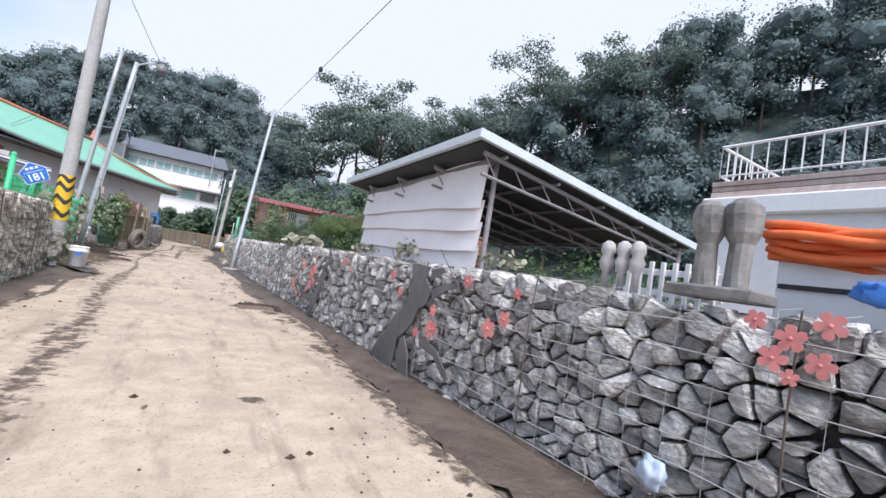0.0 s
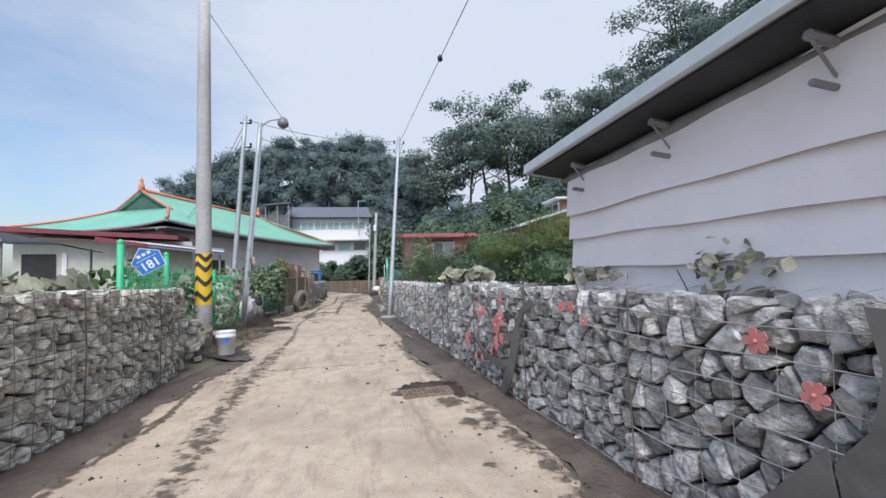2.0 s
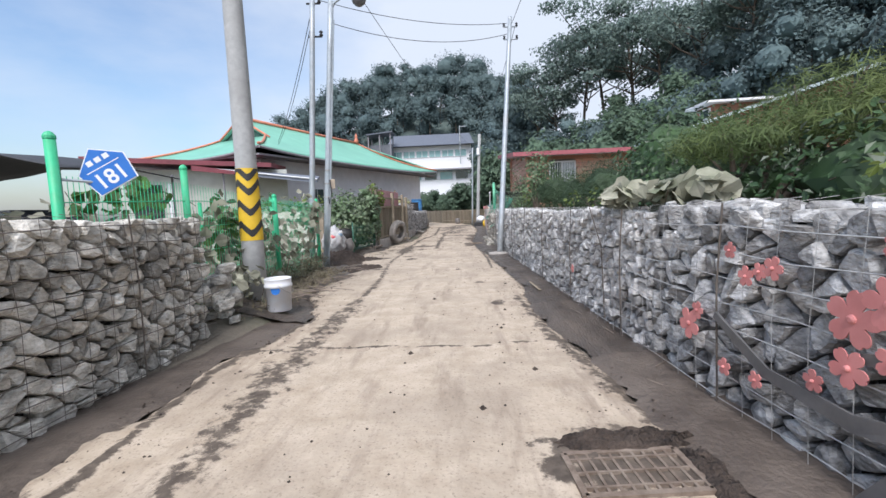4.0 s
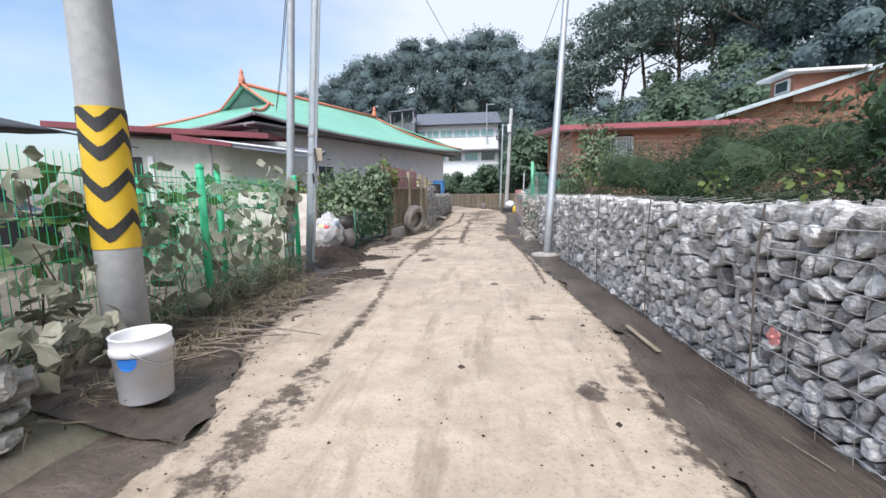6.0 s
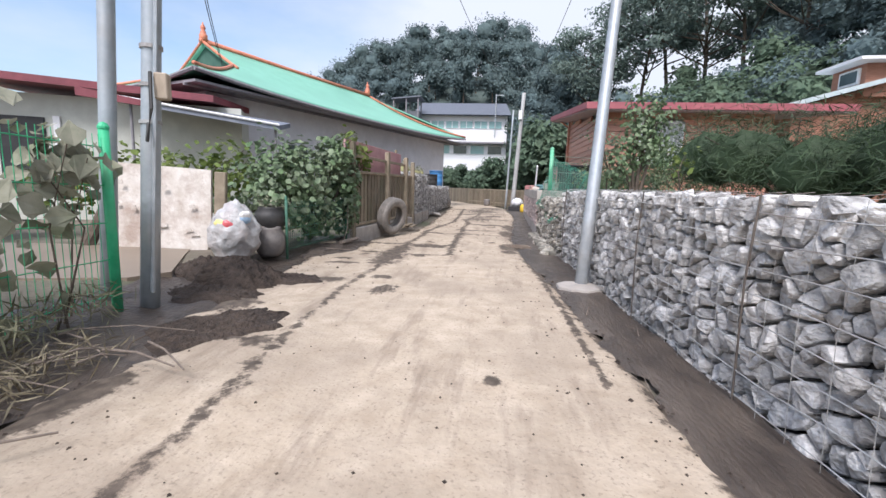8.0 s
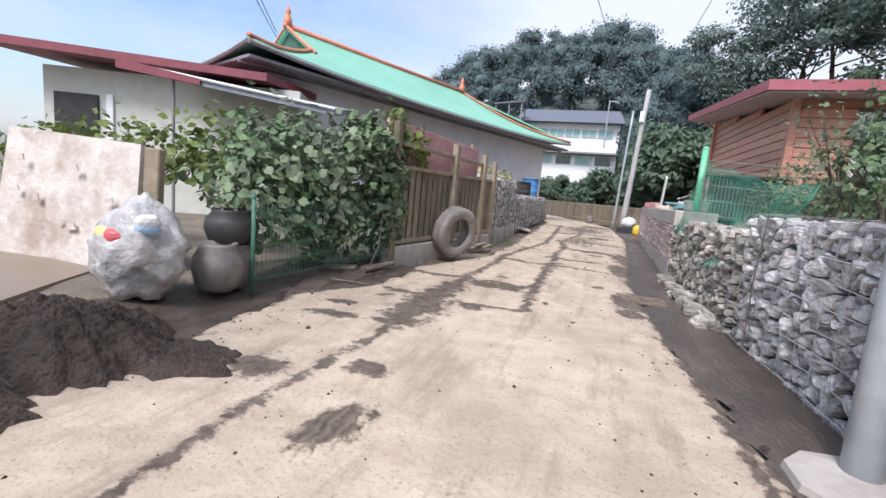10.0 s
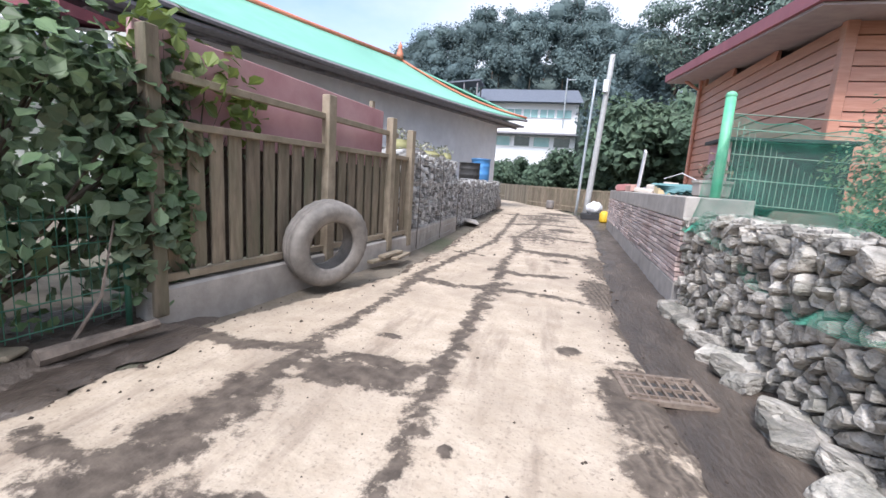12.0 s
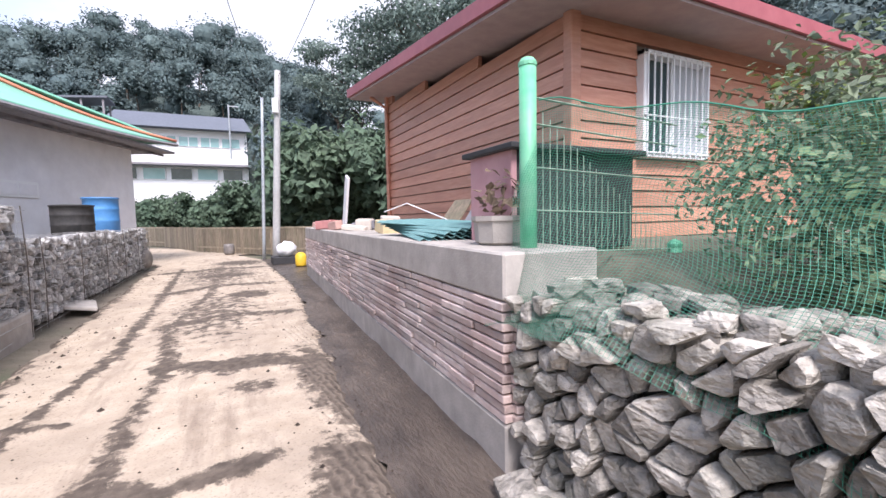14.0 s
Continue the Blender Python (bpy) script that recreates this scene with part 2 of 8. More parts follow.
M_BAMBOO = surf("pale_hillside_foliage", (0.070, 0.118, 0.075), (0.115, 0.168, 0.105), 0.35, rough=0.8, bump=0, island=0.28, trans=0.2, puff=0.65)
M_BARK = surf("brown_bark", (0.07, 0.055, 0.042), (0.14, 0.11, 0.085), 12, rough=0.95, bump=0.6, bump_scale=30)

# ---- building helpers ----


def thing(name, at=(0, 0, 0), label="", category="", group="", kind=""):
    ob = new(name)
    ob.empty_display_size = 0.1
    ob.location = at
    return tagged(ob, label, category, group, kind)


def place_under(ob, parent):
    if parent is not None:
        ob.parent = parent
        ob.matrix_parent_inverse = Matrix.Translation(-parent.location) if parent.type == "EMPTY" else Matrix.Identity(4)


def part(name, bm, material, parent=None, label="", smooth=False):
    """One mesh from a bmesh in world places, under a thing or a part."""
    me = bpy.data.meshes.new(name)
    bm.normal_update()
    bm.to_mesh(me)
    bm.free()
    me.materials.append(material)
    if smooth:
        for p in me.polygons:
            p.use_smooth = True
    ob = new(name, me)
    place_under(ob, parent)
    if label:
        ob["label"] = label
    return ob


def raw(name, verts, faces, material, parent=None, label="", smooth=False):
    me = bpy.data.meshes.new(name)
    me.from_pydata(verts, [], faces)
    me.update()
    me.materials.append(material)
    if smooth:
        me.polygons.foreach_set("use_smooth", [True] * len(me.polygons))
    ob = new(name, me)
    place_under(ob, parent)
    if label:
        ob["label"] = label
    return ob


def box(bm, c, s, rz=0.0, bevel=0.0, tilt=None):
    """A box of size s centred on c, turned rz degrees about z (or by the Euler tilt), with its edges eased."""
    b2 = bmesh.new()
    bmesh.ops.create_cube(b2, size=1)
    bmesh.ops.scale(b2, vec=s, verts=b2.verts)
    if bevel:
        bmesh.ops.bevel(b2, geom=b2.edges[:], offset=bevel, segments=1, affect="EDGES")
    m = pose(*c, *(tilt or (0, 0, rz)))
    bmesh.ops.transform(b2, matrix=m, verts=b2.verts)
    join(bm, b2)
    return bm


def join(bm, b2):
    off = {}
    for v in b2.verts:
        off[v] = bm.verts.new(v.co)
    for f in b2.faces:
        try:
            bm.faces.new([off[v] for v in f.verts])
        except ValueError:
            pass
    b2.free()


def tube(bm, pts, r, n=8, r_end=None, cap=True):
    """A round bar along pts, its radius going from r to r_end."""
    pts = [Vector(p) for p in pts]
    rings = []
    last = len(pts) - 1
    ref = Vector((0, 0, 1))
    for i, p in enumerate(pts):
        d = (pts[min(i + 1, last)] - pts[max(i - 1, 0)]).normalized()
        up = ref if abs(d.dot(ref)) < 0.95 else Vector((1, 0, 0))
        a = d.cross(up).normalized()
        b = d.cross(a).normalized()
        rad = r if r_end is None else r + (r_end - r) * i / last
        rings.append([bm.verts.new(p + (a * math.cos(2 * math.pi * k / n) + b * math.sin(2 * math.pi * k / n)) * rad) for k in range(n)])
    for i in range(last):
        for k in range(n):
            bm.faces.new((rings[i][k], rings[i][(k + 1) % n], rings[i + 1][(k + 1) % n], rings[i + 1][k]))
    if cap:
        bm.faces.new(rings[0][::-1])
        bm.faces.new(rings[-1])
    return bm


def lathe(bm, profile, at=(0, 0, 0), n=20, m=None):
    """A turned body from (radius, height) pairs."""
    rings = []
    m = m or pose(*at)
    for r, z in profile:
        rings.append([bm.verts.new(m @ Vector((r * math.cos(2 * math.pi * k / n), r * math.sin(2 * math.pi * k / n), z))) for k in range(n)])
    for i in range(len(rings) - 1):
        for k in range(n):
            bm.faces.new((rings[i][k], rings[i][(k + 1) % n], rings[i + 1][(k + 1) % n], rings[i + 1][k]))
    bm.faces.new(rings[0][::-1])
    bm.faces.new(rings[-1])
    return bm


def slab(bm, poly, z0, z1):
    """A flat plate over an outline (x, y), between two heights."""
    lo = [bm.verts.new((x, y, z0)) for x, y in poly]
    hi = [bm.verts.new((x, y, z1)) for x, y in poly]
    n = len(poly)
    bm.faces.new(lo[::-1])
    bm.faces.new(hi)
    for i in range(n):
        bm.faces.new((lo[i], lo[(i + 1) % n], hi[(i + 1) % n], hi[i]))
    return bm


def plate(bm, outline, thick, m):
    """An outline (u, v) in the plane of the pose m, made thick along its own z."""
    lo = [bm.verts.new(m @ Vector((u, v, 0))) for u, v in outline]
    hi = [bm.verts.new(m @ Vector((u, v, thick))) for u, v in outline]
    n = len(outline)
    bm.faces.new(lo[::-1])
    bm.faces.new(hi)
    for i in range(n):
        bm.faces.new((lo[i], lo[(i + 1) % n], hi[(i + 1) % n], hi[i]))
    return bm


def solid(bm, faces, pts):
    vs = [bm.verts.new(p) for p in pts]
    for f in faces:
        bm.faces.new([vs[i] for i in f])
    return bm


def fbm(x, y, z=0.0, k=4):
    return noise.fractal(Vector((x, y, z)), 1.0, 2.0, k)


# ---- stones of a wall face ----
def cells(length, height, sx, sy, rng, jit=0.60, merge=0.20):
    """A face split into irregular many-sided stones, some of them large: a list of (centre, outline) in metres along and up."""
    nx, ny = max(2, round(length / sx * 1.12)), max(2, round(height / sy * 1.1))
    pts = {}
    for i in range(-3, nx + 3):
        for j in range(-3, ny + 3):
            off = 0.5 if j % 2 else 0.0
            q = ((i + 0.5 + off + rng.uniform(-jit, jit)) * length / nx, (j + 0.5 + rng.uniform(-jit, jit) * 0.9) * height / ny)
            if rng.random() > merge:
                pts[i, j] = q
    out = []
    asp = (sx / sy) ** 0.25
    for (i, j), (cx, cy) in pts.items():
        if not (0 < cx < length and 0 <= j < ny):
            continue
        poly = [(max(0, cx - 2 * sx), max(0, cy - 2 * sy)), (min(length, cx + 2 * sx), max(0, cy - 2 * sy)),
                (min(length, cx + 2 * sx), min(height, cy + 2 * sy)), (max(0, cx - 2 * sx), min(height, cy + 2 * sy))]
        for di in (0, -1, 1, -2, 2, -3, 3):
            for dj in (0, -1, 1, -2, 2, -3, 3):
                q = pts.get((i + di, j + dj))
                if q is None or (di == 0 and dj == 0):
                    continue
                # half-plane nearer to this centre, measured with the stones' flatness
                mx, my = (cx + q[0]) / 2, (cy + q[1]) / 2
                nxn, nyn = (q[0] - cx), (q[1] - cy) * asp
                side = [(p[0] - mx) * nxn + (p[1] - my) * nyn for p in poly]
                if max(side) <= 0:
                    continue
                cut = []
                for a in range(len(poly)):
                    p0, p1, d0, d1 = poly[a], poly[(a + 1) % len(poly)], side[a], side[(a + 1) % len(poly)]
                    if d0 <= 0:
                        cut.append(p0)
                    if d0 * d1 < 0:
                        t = d0 / (d0 - d1)
                        cut.append((p0[0] + (p1[0] - p0[0]) * t, p0[1] + (p1[1] - p0[1]) * t))
                poly = cut
                if len(poly) < 3:
                    break
            if len(poly) < 3:
                break
        if len(poly) >= 3:
            out.append(((cx, cy), poly))
    return out


def stone(poly, rng, to_world, gap=0.008, proud=0.05, deep=0.09, soft=0.07):
    """Vertices and faces of one stone: a broken block with sharp arrises whose split face stands out of the wall."""
    pts = []
    for i, p in enumerate(poly):        # drop corners that nearly coincide
        q = poly[(i + 1) % len(poly)]
        if math.hypot(p[0] - q[0], p[1] - q[1]) > 0.014:
            pts.append(p)
    if len(pts) < 3:
        return None
    worn = []                           # corners knocked off, one or two of them badly
    for i, p in enumerate(pts):
        q0, q1 = pts[i - 1], pts[(i + 1) % len(pts)]
        k = 0.30 if rng.random() < 0.22 else soft
        ka, kb = k * rng.uniform(0.4, 1.3), k * rng.uniform(0.4, 1.3)
        worn.append((p[0] + (q0[0] - p[0]) * ka, p[1] + (q0[1] - p[1]) * ka))
        worn.append((p[0] + (q1[0] - p[0]) * kb, p[1] + (q1[1] - p[1]) * kb))
    pts = worn
    cx, cy = sum(p[0] for p in pts) / len(pts), sum(p[1] for p in pts) / len(pts)
    size = sum(math.hypot(p[0] - cx, p[1] - cy) for p in pts) / len(pts)
    k0 = max(0.5, 1 - gap * rng.uniform(0.5, 2.2) / size)
    tx, ty = rng.uniform(-0.9, 0.9), rng.uniform(-0.9, 0.7)
    lift = rng.uniform(-0.035, 0.018)
    # the split face: two planes meeting along a ridge
    ra, rk = rng.uniform(0, 6.28), rng.uniform(0.1, 0.65)
    rx, ry = math.cos(ra), math.sin(ra)
    verts, n = [], len(pts)

    def ring(k, d, wob):
        for x, y in pts:
            kk = k * (1 + rng.uniform(-wob, wob))
            x2, y2 = cx + (x - cx) * kk, cy + (y - cy) * kk
            u = (x2 - cx) * rx + (y2 - cy) * ry
            verts.append(to_world(x2, y2, d + lift + tx * (x2 - cx) * 0.4 + ty * (y2 - cy) * 0.4 - rk * max(0.0, u) + rng.uniform(-wob, wob) * 0.04))
    ring(k0 * 0.94, -deep, 0.0)
    ring(k0, proud * rng.uniform(0.35, 0.75), 0.03)
    ring(k0 * rng.uniform(0.82, 0.93), proud * 0.98, 0.05)
    verts.append(to_world(cx + rng.uniform(-0.4, 0.4) * size, cy + rng.uniform(-0.4, 0.4) * size, proud * rng.uniform(0.92, 1.15) + lift))
    faces = []
    for r in (0, 1):
        for i in range(n):
            j = (i + 1) % n
            faces.append((r * n + i, r * n + j, (r + 1) * n + j, (r + 1) * n + i))
    for i in range(n):
        faces.append((2 * n + i, 2 * n + (i + 1) % n, 3 * n))
    return verts, faces


def gabion(name, label, p0, p1, top, thick, side, sx, sy, mats, near, seed, z0=-0.15, wires=True, dry=False, posts=1.0, proud=0.05, wire=None):
    """A stone-filled wire wall from p0 to p1 (x, y), its seen face on that line; side: +1 if the body lies to the left of the way p0 to p1."""
    rng = random.Random(seed)
    (x0, y0), (x1, y1) = p0, p1
    L = math.hypot(x1 - x0, y1 - y0)
    ux, uy = (x1 - x0) / L, (y1 - y0) / L
    ox, oy = uy * side, -ux * side            # outward from the face
    wall = thing(name, ((x0 + x1) / 2, (y0 + y1) / 2, 0), label, "stone wall", kind="structure")

    def tw(u, v, d):
        return (x0 + ux * u + ox * (d - 0.05), y0 + uy * u + oy * (d - 0.05), v)
    # dark core gives the gaps between the stones their painted shade
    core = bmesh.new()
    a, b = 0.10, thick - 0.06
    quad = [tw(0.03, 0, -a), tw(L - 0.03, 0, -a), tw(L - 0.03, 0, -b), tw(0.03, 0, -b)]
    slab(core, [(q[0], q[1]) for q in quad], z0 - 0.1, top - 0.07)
    part("core", core, M_CORE, wall, "near-black backing that shades the gaps between stones")
    rest_v, rest_f, made = [], [], 0
    H = top - z0
    for (cx, cy), poly in cells(L, H, sx, sy, rng):
        lifted = [(x, y + z0 + 0.02 * math.sin(x * 1.7 + seed) * (y / H)) for x, y in poly]
        st = stone(lifted, rng, tw, proud=proud * rng.uniform(0.6, 1.4))
        if st is None:
            continue
        yy = y0 + uy * cx
        if near[0] <= yy <= near[1] and made < 300:
            raw("stone", st[0], st[1], mats[0], wall)
            made += 1
        else:
            o = len(rest_v)
            rest_v += st[0]
            rest_f += [tuple(i + o for i in f) for f in st[1]]
    # the wall's top course, stones laid flat
    for (cx, cy), poly in cells(L, thick, sx * 1.1, sx * 0.9, rng):
        def tt(u, v, d):
            return tw(u, top - 0.085 + d + 0.03 * math.sin(u * 1.3 + seed), -v + 0.03)
        st = stone(poly, rng, tt, proud=0.06)
        if st:
            o = len(rest_v)
            rest_v += st[0]
            rest_f += [tuple(i + o for i in f) for f in st[1]]
    if rest_v:
        ob = raw("stones", rest_v, rest_f, mats[1], wall)
        ob["kind"] = "stuff"
    if wires:
        bm = bmesh.new()
        z = 0.06
        while z < top + 0.01:
            n = max(4, int(L / 0.5))
            tube(bm, [tw(L * i / n, z + 0.012 * math.sin(i * 2.1 + z * 9), 0.105 + 0.012 * math.sin(i * 1.3 + z * 31)) for i in range(n + 1)], 0.0036, 4, cap=False)
            z += 0.15
        u = 0.0
        while u < L:
            tube(bm, [tw(u, 0.0, 0.10), tw(u + 0.01, top * 0.5, 0.115), tw(u, top, 0.09), tw(u, top + 0.03, -0.2)], 0.0023 if wire else 0.0019, 4, cap=False)
            u += 0.22
        wm = part("wire_mesh", bm, wire or M_WIRE, wall, "rusty galvanised wire mesh")
        wm["kind"] = "stuff"
        u = posts * 0.45
        while u < L:
            bm = bmesh.new()
            tube(bm, [tw(u, 0.0, 0.11), tw(u + 0.01, top * 0.6, 0.12), tw(u, top + 0.01, 0.1)], 0.006, 6)
            part("tie_bar", bm, M_WIREL, wall)
            u += posts * 1.6
    return wall


# ---- leaves ----
def leaf_cloud(blobs, n_leaf, size, seed, shape="quad", droop=0.0, solid_core=0.0):
    """Vertices, faces and clump normals of foliage: leaves strewn through and over lobes (x, y, z, rx, ry, rz)."""
    g = np.random.default_rng(seed)
    V, F, N = [], [], []
    base = 0
    for bx, by, bz, rx, ry, rz in blobs:
        n = n_leaf
        d = g.normal(size=(n, 3))
        d /= np.linalg.norm(d, axis=1)[:, None]
        rad = 0.50 + 0.72 * g.random(n) ** 0.8
        rad *= 1 + 0.22 * np.sin(d[:, 0] * 5 + bx) * np.cos(d[:, 1] * 4 + by) + 0.15 * np.sin(d[:, 2] * 7 + bz)
        c = np.array([bx, by, bz]) + d * rad[:, None] * np.array([rx, ry, rz])
        nrm = d * 0.7 + g.normal(size=(n, 3)) * 0.55 + np.array([0, 0, 0.5 - droop])
        nrm /= np.linalg.norm(nrm, axis=1)[:, None]
        t = np.cross(nrm, g.normal(size=(n, 3)))
        t /= np.linalg.norm(t, axis=1)[:, None] + 1e-9
        b = np.cross(nrm, t)
        s = size * (0.6 + 0.8 * g.random(n))[:, None]
        out = d * 0.6 + np.array([0, 0, 0.7])
        if shape == "quad":
            P = np.stack([c - t * s, c - b * s * 0.55 + nrm * s * 0.18, c + t * s, c + b * s * 0.55 + nrm * s * 0.18], 1)
            V.append(P.reshape(-1, 3))
            idx = base + np.arange(n)[:, None] * 4
            F += [tuple(r) for r in np.hstack([idx, idx + 1, idx + 2])] + [tuple(r) for r in np.hstack([idx, idx + 2, idx + 3])]
            base += 4 * n
            N.append(np.repeat(out, 4, axis=0))
        elif shape == "needle":
            P = np.stack([c - t * s * 1.3, c + b * s * 0.16, c + t * s * 1.3], 1)
            V.append(P.reshape(-1, 3))
            idx = base + np.arange(n)[:, None] * 3
            F += [tuple(r) for r in np.hstack([idx, idx + 1, idx + 2])]
            base += 3 * n
            N.append(np.repeat(out, 3, axis=0))
        else:   # a broad lobed leaf, folded on its midrib
            P = np.stack([c - t * s, c - t * s * 0.45 - b * s * 0.75 + nrm * s * 0.2, c + t * s * 0.15 - b * s * 0.85 + nrm * s * 0.12, c + t * s * 0.5 - b * s * 0.4,
                          c + t * s, c + t * s * 0.5 + b * s * 0.4, c + t * s * 0.15 + b * s * 0.85 + nrm * s * 0.12, c - t * s * 0.45 + b * s * 0.75 + nrm * s * 0.2], 1)
            V.append(P.reshape(-1, 3))
            idx = base + np.arange(n)[:, None] * 8
            F += [tuple(r) for r in np.hstack([idx, idx + 1, idx + 2, idx + 3, idx + 4])] + [tuple(r) for r in np.hstack([idx, idx + 4, idx + 5, idx + 6, idx + 7])]
            base += 8 * n
            N.append(np.repeat(out, 8, axis=0))
        if solid_core:
            bm = bmesh.new()
            bmesh.ops.create_icosphere(bm, subdivisions=2, radius=1)
            cv = np.array([v.co[:] for v in bm.verts])
            cv *= (1 + 0.18 * np.sin(cv[:, [0]] * 4 + bx) * np.cos(cv[:, [1]] * 5 + bz))
            V.append(cv * np.array([rx, ry, rz]) * solid_core + np.array([bx, by, bz]))
            F += [tuple(v.index + base for v in f.verts) for f in bm.faces]
            base += len(cv)
            N.append(cv * 0.6 + np.array([0, 0, 0.5]))
            bm.free()
    return np.vstack(V).tolist(), [tuple(int(i) for i in f) for f in F], np.vstack(N)


def leaves(name, cloud, material, parent=None):
    """One mesh of foliage that keeps its clumps' normals."""
    v, f, nrm = cloud
    ob = raw(name, v, f, material, parent)
    lay = ob.data.attributes.new("puff", "FLOAT_VECTOR", "POINT")
    lay.data.foreach_set("vector", np.asarray(nrm, dtype=np.float32).ravel())
    return ob


def limbs(bm, base, height, r, rng, n=5, spread=0.6):
    """A tapered trunk with limbs; returns the limb ends."""
    bx, by, bz = base
    lean = rng.uniform(-0.12, 0.12), rng.uniform(-0.12, 0.12)
    top = (bx + lean[0] * height, by + lean[1] * height, bz + height)
    mid = (bx + lean[0] * height * 0.3, by + lean[1] * height * 0.7, bz + height * 0.5)
    tube(bm, [base, mid, top], r, 7, r * 0.35)
    ends = [top]
    for k in range(n):
        f = rng.uniform(0.35, 0.85)
        a = 2 * math.pi * (k + rng.random() * 0.6) / n
        s = Vector(base).lerp(Vector(top), f)
        l = height * spread * rng.uniform(0.5, 1.0)
        e = s + Vector((math.cos(a) * l, math.sin(a) * l, l * rng.uniform(0.35, 0.9)))
        tube(bm, [s, s.lerp(e, 0.5) + Vector((0, 0, -0.05 * l)), e], r * 0.4, 5, r * 0.12)
        ends.append(tuple(e))
    return ends

# ---- the ground and the road ----
def right_face(y):
    """x of the seen face of the gabion on the right."""
    return 2.27 - (y - 3) * 0.0525


def dry_face(y):
    """x of the seen face of the dry wall beyond it."""
    return 1.50 - (y - 20.2) * 0.01


def road_right(y):
    return float(np.interp(y, [-6, 2.8, 4.7, 5.9, 7.3, 7.9, 9.1, 10.1, 11.3, 12.7, 14.4, 16.0, 17.4, 18.6, 20, 21.4, 22.4, 24.3, 26.5, 31.3, 38, 42], [1.85, 1.75, 1.77, 1.87, 1.80, 1.60, 1.50, 1.38, 1.25, 1.40, 1.31, 1.22, 1.14, 1.02, 0.92, 0.85, 0.84, 0.95, 1.10, 1.4, 1.2, 0.2]))


def road_left(y):
    return float(np.interp(y, [-6, 6.3, 7.5, 8.5, 9.3, 11.1, 12.3, 13.0, 14.9, 15.6, 16.6, 18.0, 18.9, 19.3, 19.8, 20.6, 21.4, 22.4, 23.3, 25, 30, 38, 42, 50], [-1.85, -1.85, -1.82, -1.95, -1.90, -1.58, -2.05, -2.18, -2.16, -2.5, -2.5, -2.6, -2.8, -2.55, -2.28, -2.28, -2.32, -2.02, -1.74, -1.68, -1.8, -2.0, -4.2, -9.0]))


def left_rise(x, y):
    """Height of the verge and yard on the left."""
    d = road_left(y) - x
    if d <= 0:
        return 0.0
    k = float(np.interp(y, [8, 11, 18.5, 20, 22], [0.05, 0.24, 0.24, 0.16, 0.05]))
    return min(1.0, d / 0.9) * k


def hill(x, y):
    """Height of the land: level along the lane, climbing to wooded hills ahead and to the right."""
    dx, dy = x, y - 6.0
    r, az = math.hypot(dx, dy), math.degrees(math.atan2(dx, dy))
    start = float(np.interp(az, [-180, -60, -28, -10, 8, 20, 40, 110, 150, 180], [300, 200, 92, 62, 58, 40, 30, 26, 60, 300]))
    crest = float(np.interp(az, [-180, -60, -28, -22, -8, 6, 14, 30, 45, 62, 110, 150, 180], [500, 300, 130, 125, 118, 115, 92, 66, 58, 54, 60, 140, 500]))
    top = float(np.interp(az, [-180, -50, -27, -21, -14, -6, 3, 8, 13, 22, 33, 45, 62, 110, 150, 180], [0, 0, 2, 16.5, 24, 29, 28, 22, 15, 13.5, 17, 21.5, 26.5, 30, 8, 0]))
    f = max(0.0, min(1.0, (r - start) / max(1, crest - start)))
    return top * (f * f * (3 - 2 * f)) * (1 + 0.08 * fbm(x * 0.03, y * 0.03))


def axis(lo, hi, step, far, grow=1.22):
    a = list(np.arange(lo, hi + 1e-6, step))
    s, v = step, a[-1]
    while v < far:
        s *= grow
        v += s
        a.append(v)
    s, v = step, a[0]
    while v > -far:
        s *= grow
        v -= s
        a.insert(0, v)
    return a


def ground_z(x, y):
    z = hill(x, y)
    if z < 0.6:
        z -= 0.05
    if -12 < x < 0 and 4 < y < 45:
        z += left_rise(x, y)
    if x > right_face(max(0, y)) + 0.62 and y < 23.2 and x < 26 and y > -14:
        z = max(z, 0.85)
    if x > 2.35 and 23.2 <= y < 34 and x < 26:
        z = max(z, 1.08)
    if -1.8 < x < 1.3 and y < 40:
        z = -0.06
    return z


gx, gy = axis(-14, 9, 0.33, 2500), axis(-8, 48, 0.5, 2500)
gv = [(x, y, ground_z(x, y) + (0.02 * fbm(x * 0.9, y * 0.9) if abs(x) < 20 else 0.0)) for y in gy for x in gx]
nx_ = len(gx)
gf = [(j * nx_ + i, j * nx_ + i + 1, (j + 1) * nx_ + i + 1, (j + 1) * nx_ + i) for j in range(len(gy) - 1) for i in range(nx_ - 1)]
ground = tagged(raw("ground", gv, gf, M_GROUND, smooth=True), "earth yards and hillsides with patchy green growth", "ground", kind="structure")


# hill faces: second floor colour with tree shade and haze set in it
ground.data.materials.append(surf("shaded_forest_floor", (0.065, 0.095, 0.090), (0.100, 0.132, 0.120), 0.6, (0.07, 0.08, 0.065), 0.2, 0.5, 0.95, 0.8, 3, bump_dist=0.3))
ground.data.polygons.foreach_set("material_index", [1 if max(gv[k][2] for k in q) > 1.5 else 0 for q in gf])


